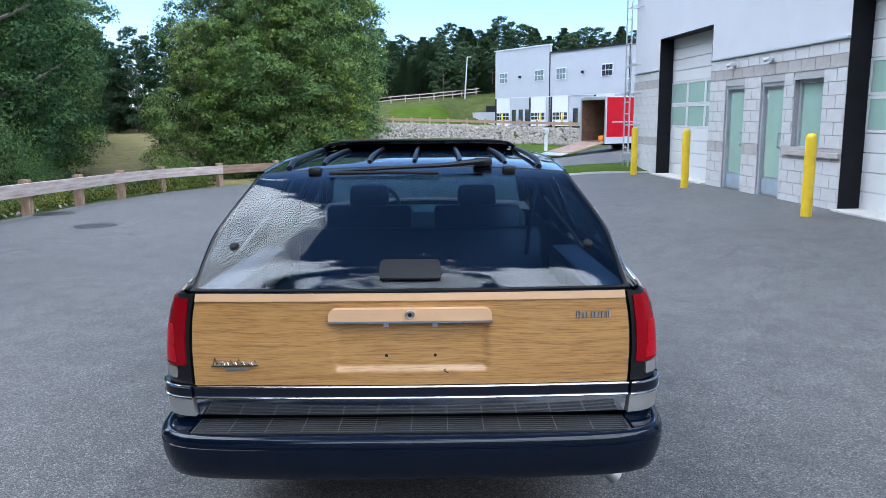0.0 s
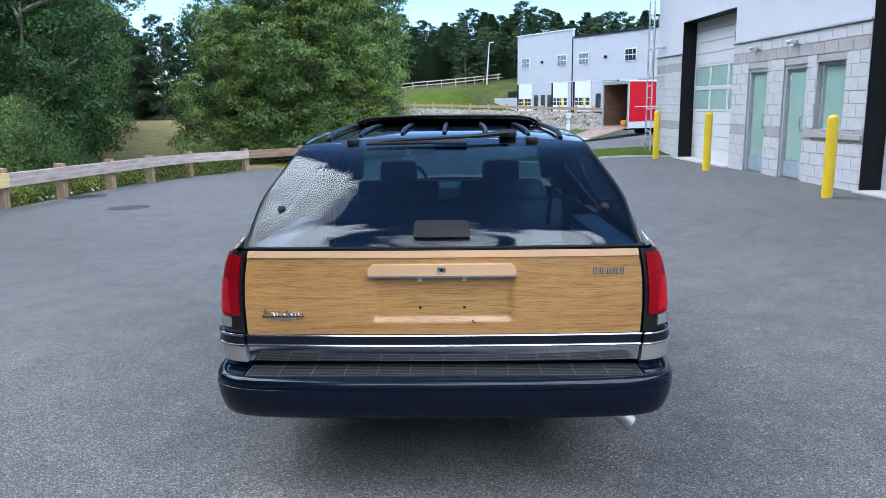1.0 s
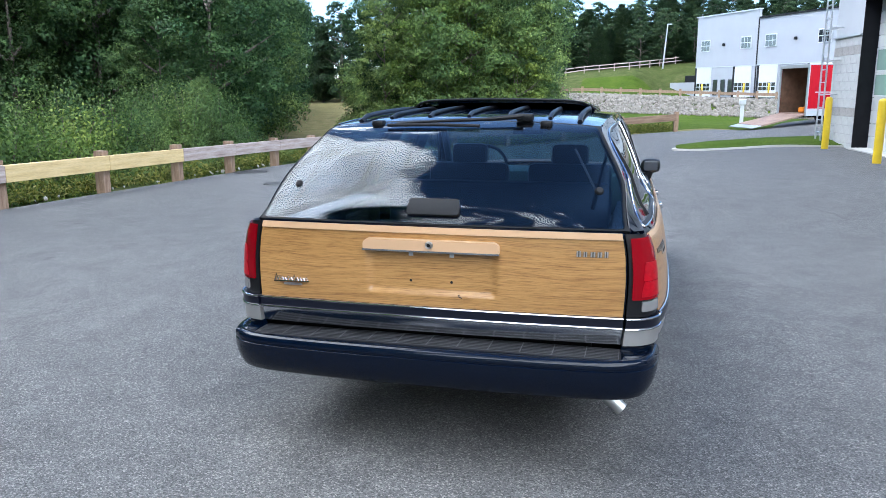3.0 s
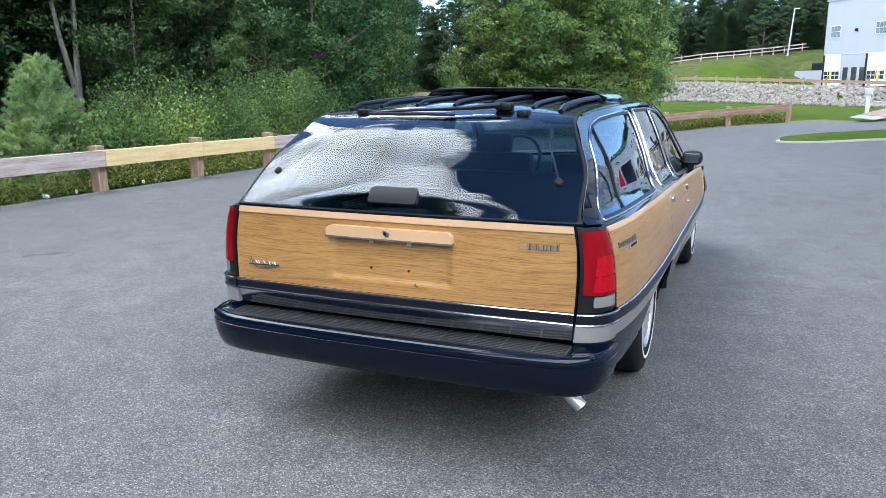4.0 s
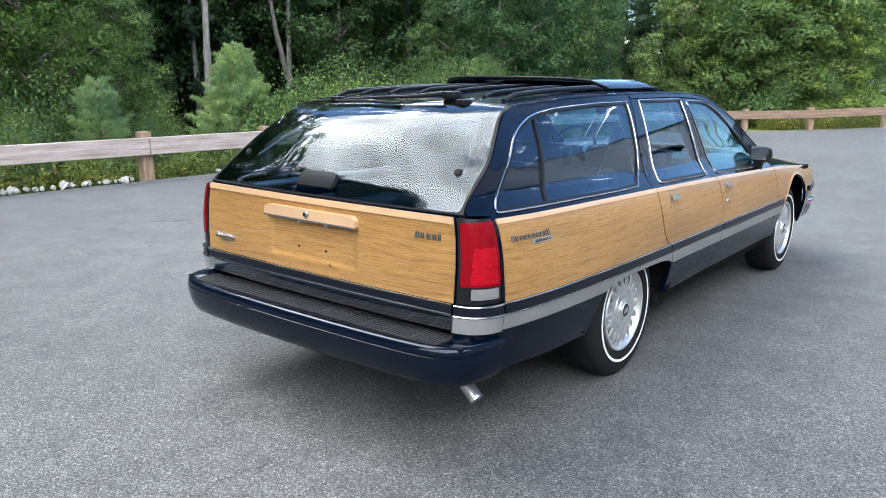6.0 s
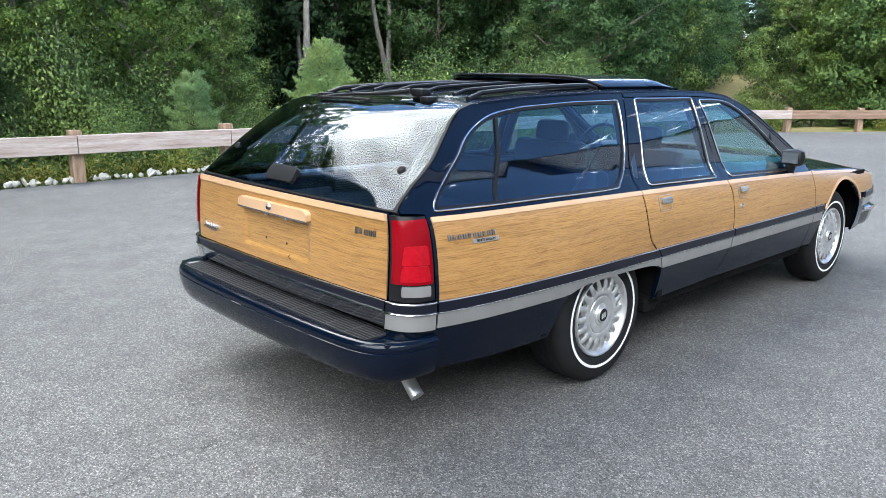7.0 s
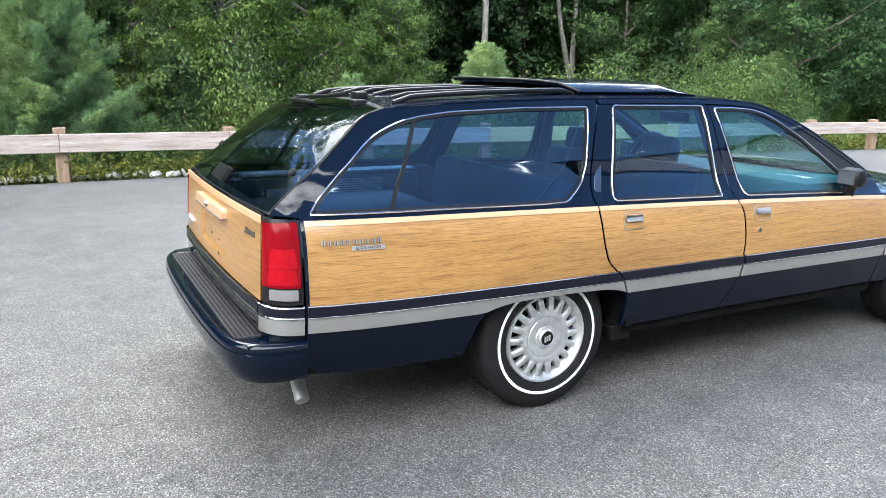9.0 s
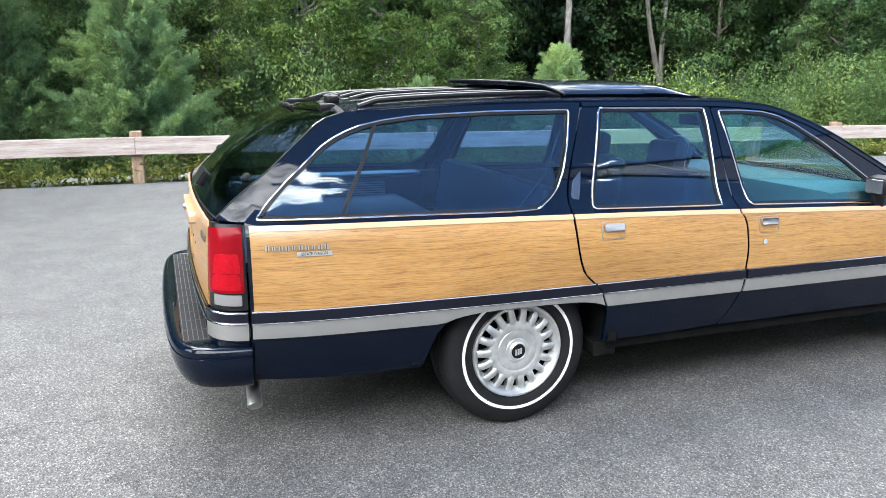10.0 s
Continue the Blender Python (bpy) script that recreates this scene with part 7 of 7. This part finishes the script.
def pine(seed, h, r, mat, label, dens=1.0, needle=0.105, slim=0.07):
    rng = np.random.default_rng(seed)
    rnd = random.Random(seed)
    t = thing("pine_tree", Matrix.Translation((0, 0, -50)), label, "tree")
    bm = tube_bm([(0, 0, -0.5), (0.02, 0, h * 0.5), (0, 0, h)], [0.02 * h + 0.02, 0.012 * h + 0.01, 0.01], 7)
    C, D, S = [], [], []
    z = 0.25
    while z < h * 0.985:
        f = z / h
        R = r * (1 - f) ** 0.60 * (0.75 + 0.4 * rnd.random()) * min(1, 0.6 + f * 4)
        nb = 10 if f < 0.8 else 6
        a0 = rnd.uniform(0, 6.3)
        for k in range(nb):
            a = a0 + k * 2 * math.pi / nb + rnd.uniform(-0.25, 0.25)
            L = R * rnd.uniform(0.7, 1.12)
            d = Vector((math.cos(a), math.sin(a), 0.30 + 0.7 * f))
            tip = Vector((0, 0, z)) + d * L
            add_tube(bm, [(0, 0, z), tip], [0.012, 0.004], 4, False)
            m = int(20 * dens * max(0.35, L)) + 5
            s = rng.uniform(0.18, 1.04, m) ** 0.8
            base = np.array([0, 0, z]) + np.outer(s * L, np.array(d))
            side = rng.normal(size=(m, 3)) * 0.17 * (0.4 + L * 0.5) * (1.15 - s)[:, None]
            side[:, 2] *= 0.7
            pts = base + side
            o = np.array([d.x, d.y, 0.55]) + side / (0.05 + 0.05 * L) * 0.5
            for rep in range(24):
                C.append(pts + rng.normal(size=(m, 3)) * 0.020)
                D.append(np.tile(np.array(d) * 0.75 + np.array([0, 0, 0.45]), (m, 1)))
                S.append(o)
        z += 0.19 + 0.08 * rnd.random()
    part("trunk", bm, BARK, t, "straight trunk with whorled branches", True)
    put("crown", leaf_cloud("crown", np.concatenate(C), needle, mat, rng, 0.2, slim, np.concatenate(D), None, np.concatenate(S), True), t, "soft blue-green needles")
    return t


def shrub(seed, h, r, n, leaf, mat, label):
    rng = np.random.default_rng(seed)
    rnd = random.Random(seed)
    t = thing("shrub", Matrix.Translation((0, 0, -50)), label, "shrub")
    bm = bmesh.new()
    C, F = [], []
    for k in range(14):
        a, L = rnd.uniform(0, 6.3), rnd.uniform(0.5, 1.0)
        tip = Vector((math.cos(a) * r * L * rnd.random(), math.sin(a) * r * L * rnd.random(), h * rnd.uniform(0.5, 1.0)))
        add_tube(bm, [(tip.x * 0.2, tip.y * 0.2, -0.2), (tip.x * 0.6, tip.y * 0.6, tip.z * 0.6), tip], [0.014, 0.010, 0.004], 4)
        m = n // 14
        s = rng.uniform(0.15, 1.05, m)[:, None]
        g = rng.normal(size=(m, 3))
        C.append(np.array(tip) * s + g * np.array([0.24, 0.24, 0.17]) * r)
        F.append(g * 0.5 + np.array([tip.x / r * 0.5, tip.y / r * 0.5, 0.8]))
    part("woody_stem", bm, BARK, t, "thin woody stems", True)
    put("foliage", leaf_cloud("foliage", np.concatenate(C), leaf, mat, rng, 0.35, 0.6, None, np.concatenate(F), np.concatenate(F)), t, "leaves")
    return t


T_MID = broadleaf(11, 9.5, 2.9, 0.5, 230, 140, 0.122, LEAF, BARK, "broad green deciduous tree in full leaf")
T_DARK = broadleaf(12, 13.0, 3.2, 1.6, 230, 135, 0.140, LEAF_D, BARK, "tall dark green deciduous tree")
T_TALL = broadleaf(13, 14.0, 2.8, 2.6, 150, 125, 0.140, LEAF, BARK_P, "tall tree with a pale trunk in the wood")
T_LIGHT = broadleaf(14, 7.0, 2.3, 0.3, 170, 110, 0.115, LEAF_L, BARK, "light yellow-green young tree")
T_FAR = broadleaf(15, 11.0, 3.0, 0.5, 150, 100, 0.23, LEAF_FAR, BARK, "distant dark green tree on the hill")
P_NEAR = pine(21, 5.0, 2.05, NEEDLE, "young white pine with soft blue-green needles", 2.4, 0.14, 0.07)
P_SMALL = pine(22, 2.6, 1.05, NEEDLE, "small young pine behind the fence", 2.0)
P_TALL = pine(23, 10.5, 2.3, LEAF_FAR, "tall dark pine above the other trees", 0.5, 0.22, 0.16)
S_A = shrub(31, 1.5, 0.95, 6400, 0.056, LEAF, "green shrub behind the guard fence")
S_B = shrub(32, 1.0, 0.9, 5600, 0.052, LEAF_L, "yellow-green shrub behind the guard fence")
S_C = shrub(33, 2.4, 1.25, 11000, 0.070, LEAF, "dark green thicket at the wood's edge")
rt = random.Random(77)


def plant(kind, x, y, s=1.0, tall=1.0, group=""):
    m = Matrix.Translation((x, y, land_z(x, y) - 0.05)) @ pose(0, 0, 0, 0, 0, rt.uniform(0, 360)) @ Matrix.Diagonal((s, s, s * tall, 1))
    o = copy_thing(kind, m)
    if group:
        o["group"] = group
    return o


# young pines behind the fence
for x, y, k, s in ((-12.3, -0.25, P_NEAR, 0.80), (-13.6, -2.6, P_NEAR, 0.78), (-14.0, 2.25, P_SMALL, 1.10), (-12.2, 5.6, P_SMALL, 0.80), (-13.0, 9.45, P_NEAR, 0.60),
                   (-14.2, -5.0, P_NEAR, 0.9), (-13.6, 20.8, P_NEAR, 0.62)):
    plant(k, x, y, s, 1.0, "young pines behind the fence")
# pale trunks standing clear at the wood's edge
BARE = broadleaf(16, 13.5, 2.4, 6.2, 90, 110, 0.13, LEAF, BARK_P, "tall pale-barked tree, bare below its crown")
FORKED = broadleaf(18, 13.5, 2.4, 6.2, 90, 110, 0.13, LEAF, BARK_P, "tall pale-barked tree, forked low down", fork=True)
TRUNKS = ((-20.46, 13.8), (-27.0, 17.8), (-24.2, 20.5), (-20.8, 24.7))
for (x, y), s, k in zip(TRUNKS, (1.15, 1.0, 1.1, 0.9), (BARE, BARE, FORKED, BARE)):
    plant(k, x, y, s, 1.0, "pale trunks at the wood's edge")
for x, y, s in ((-11.8, 10.0, 1.7), (-11.5, 10.9, 1.5), (-12.4, 12.6, 1.9), (-11.0, 28.1, 1.4), (-12.6, 3.8, 1.3), (-13.0, 14.5, 1.8)):
    plant(S_B, x, y, s, 1.0, "shrubs along the fence")
for x, y, s in ((-20.5, 31.5, 0.5), (-16.0, 26.0, 0.7), (-14.6, 3.6, 0.75), (-15.0, 5.6, 0.85), (-14.4, 6.0, 0.5)):
    plant(T_LIGHT, x, y, s, 1.0, "trees of the wood")
# shrubs and thicket along the fence
y = -10.0
while y < 23:
    x = -10.6 - rt.uniform(0, 0.9) + max(0, y - 19) * 0.25
    plant(rt.choice((S_A, S_A, S_B, S_C)), x, y, rt.uniform(0.45, 0.75), rt.uniform(0.7, 1.0), "shrubs along the fence")
    plant(rt.choice((S_A, S_C, S_C)), x - 1.6 - rt.uniform(0, 0.8), y + rt.uniform(-0.5, 0.5), rt.uniform(0.7, 1.1), rt.uniform(0.9, 1.3), "shrubs along the fence")
    y += rt.uniform(1.1, 1.7)
# wood, row on row, with the open lane to the meadow kept clear
lane = lambda x, y: (x + 2.6) / (y + 2.4) > -0.455 and y > 24
# thin gaps in the wood's edge, before the pale trunks
gap = lambda x, y: x < -17 and any(x > tx and abs(y + 1.5 - (ty + 1.5) * (x - 2.2) / (tx - 2.2)) < (1.9 if ty < 16 else 2.7) for tx, ty in TRUNKS)
for x0, jx, dy, kinds, s0, s1 in ((-15.3, 0.8, 2.5, (T_LIGHT, S_C, T_MID), 0.5, 0.8), (-18.4, 0.8, 2.1, (T_MID, T_LIGHT, T_MID), 0.55, 0.80), (-22.5, 1.2, 2.9, (T_MID, T_DARK, T_MID), 0.8, 1.1),
                                   (-26.5, 1.6, 3.6, (T_TALL, T_DARK, T_DARK), 1.3, 1.6), (-31.0, 2.0, 3.4, (T_DARK, T_FAR, T_FAR), 1.3, 1.6), (-36.0, 2.0, 3.0, (T_FAR,), 1.2, 1.5), (-42.0, 2.0, 3.0, (T_FAR,), 1.3, 1.6)):
    y = -16.0
    while y < 70:
        x = x0 + rt.uniform(-jx, jx)
        if not lane(x, y) and not gap(x, y):
            plant(S_C if x0 > -16 and 7.0 < y < 19 else T_DARK if x0 > -23 and y > 16 else rt.choice(kinds), x, y, rt.uniform(s0, s1), rt.uniform(0.9, 1.15), "trees of the wood")
        y += dy * rt.uniform(0.8, 1.25)
# dark group beside the lane, and the group beyond the end of the lot
for x, y, k, s in ((-14.0, 22.0, T_DARK, 0.85), (-16.0, 25.0, T_DARK, 1.0), (-18.5, 31.0, T_DARK, 1.1), (-20.5, 36, P_TALL, 0.9), (-22.5, 39, T_DARK, 1.0), (-16.6, 27.0, S_C, 1.3), (-19.0, 32.0, S_C, 1.3), (-29.5, 52, T_DARK, 1.2), (-33, 58, T_DARK, 1.2),
                   (-10.5, 31.0, T_MID, 0.72), (-9.3, 33.5, T_MID, 0.95), (-7.2, 31.4, T_MID, 1.05), (-7.0, 35.0, T_DARK, 0.95), (-6.4, 32.2, T_LIGHT, 1.15), (-5.0, 33.4, T_MID, 1.0), (-5.6, 36.5, T_DARK, 0.95),
                   (-10.3, 33.0, T_DARK, 0.8), (-8.4, 31.0, T_LIGHT, 1.0), (-6.6, 31.6, T_MID, 0.95), (-5.4, 35.0, T_DARK, 0.85), (-7.4, 34.0, T_DARK, 0.9), (-4.6, 31.6, T_LIGHT, 0.75), (-8.2, 38.0, T_DARK, 1.0), (-6.8, 40.5, T_DARK, 1.05), (-4.6, 31.0, S_C, 0.9), (-8.5, 29.6, S_A, 0.8), (-10.5, 28.2, S_B, 0.9), (-6.0, 29.8, S_C, 0.8), (-9.2, 26.6, S_B, 0.6)):
    plant(k, x, y, s, rt.uniform(0.92, 1.08), "trees past the end of the lot")
# the wood's edge along the lane
for i, y in enumerate((29, 32.5, 36, 40, 44.5, 49, 54, 60, 67, 75, 84, 94)):
    plant((T_DARK, T_MID, T_DARK)[i % 3], -0.427 * (y + 2.34) - 3.9 + rt.uniform(-0.4, 0.3), y, rt.uniform(0.85, 1.15), rt.uniform(0.9, 1.1), "trees along the lane")
# far side of the meadow and the wooded hill behind the lawn
for i in range(30):
    plant(rt.choice((T_FAR, T_FAR, T_FAR, P_TALL)), -52 + i % 15 * 2.8 + rt.uniform(-1, 1), 84 + 8 * (i // 15) + rt.uniform(-3, 3), rt.uniform(0.75, 1.05), 1.0, "trees beyond the meadow")
for yy, s0, gap_w in ((114, 0.50, 1.5), (118, 0.60, 2.0), (124, 0.70, 2.4), (131, 0.80, 2.4)):
    x = -26.0
    while x < 66:
        plant(P_TALL if rt.random() < 0.3 else T_FAR, x, yy + rt.uniform(-2, 2) - 0.25 * max(0, x - 20), s0 * 1.35 * rt.uniform(0.85, 1.15), rt.uniform(0.70, 0.86), "trees on the hill")
        x += gap_w * rt.uniform(0.8, 1.2)
# tall trees beside the fence behind the camera's start
for x, y, s in ((-11.0, -9.5, 1.7), (-10.8, -12.0, 2.0), (-14.5, -13.0, 2.1), (-12.4, -16.5, 2.0), (-13.0, -12.0, 1.9), (-10.6, -14.0, 1.8), (-16.0, -8.5, 1.5), (-9.6, -18.0, 1.5), (-15.5, -16.0, 1.6)):
    plant(T_DARK, x, y, s, 1.0, "tall trees beside the fence")
# tall crowns over the fence, high above the picture but mirrored in the car's glass
for x, y, s in ((-26.5, -9.5, 1.6), (-25.5, -5.2, 1.65), (-26.2, -1.2, 1.6), (-25.4, 2.8, 1.65), (-26.4, 7.0, 1.55)):
    plant(T_TALL, x, y, s, 1.0, "tall trees beside the fence")
# behind the lot: an unseen row, added for the car to reflect
for i in range(16):
    plant(rt.choice((T_MID, T_DARK, T_TALL)), -28 + i * 2.9 + rt.uniform(-1, 1), -30 - rt.uniform(0, 5), rt.uniform(0.9, 1.15), 1.0, "trees behind the lot")
for o in (T_MID, T_DARK, T_TALL, T_LIGHT, T_FAR, P_NEAR, P_SMALL, P_TALL, BARE, FORKED, S_A, S_B, S_C):
    for q in (*o.children_recursive, o):
        bpy.data.objects.remove(q)


def weeds():
    rng = np.random.default_rng(3)
    C = []
    for k in range(900):
        y = rng.uniform(-10, 24)
        x = -9.35 - abs(rng.normal(0, 0.45)) + max(0, y - 18.5) * 0.32
        hh = rng.uniform(0.08, 0.42)
        m = 22
        s = rng.uniform(0, 1, (m, 1))
        C.append(np.array([x, y, land_z(x, y)]) + np.concatenate([rng.normal(size=(m, 2)) * 0.09, s * hh], 1))
    for k in range(900):
        x = rng.uniform(-6, 2.2)
        y = 29.9 + abs(rng.normal(0, 1.2)) - max(0, -2 - x) * 0.75
        m = 14
        C.append(np.array([x, y, land_z(x, y)]) + np.concatenate([rng.normal(size=(m, 2)) * 0.12, rng.uniform(0, 0.34, (m, 1))], 1))
    tagged(put("weeds", leaf_cloud("weeds", np.concatenate(C), 0.10, WEED, rng, 0.1, 0.35)), "straggling green weeds along the fence", "weeds", kind="stuff")


weeds()
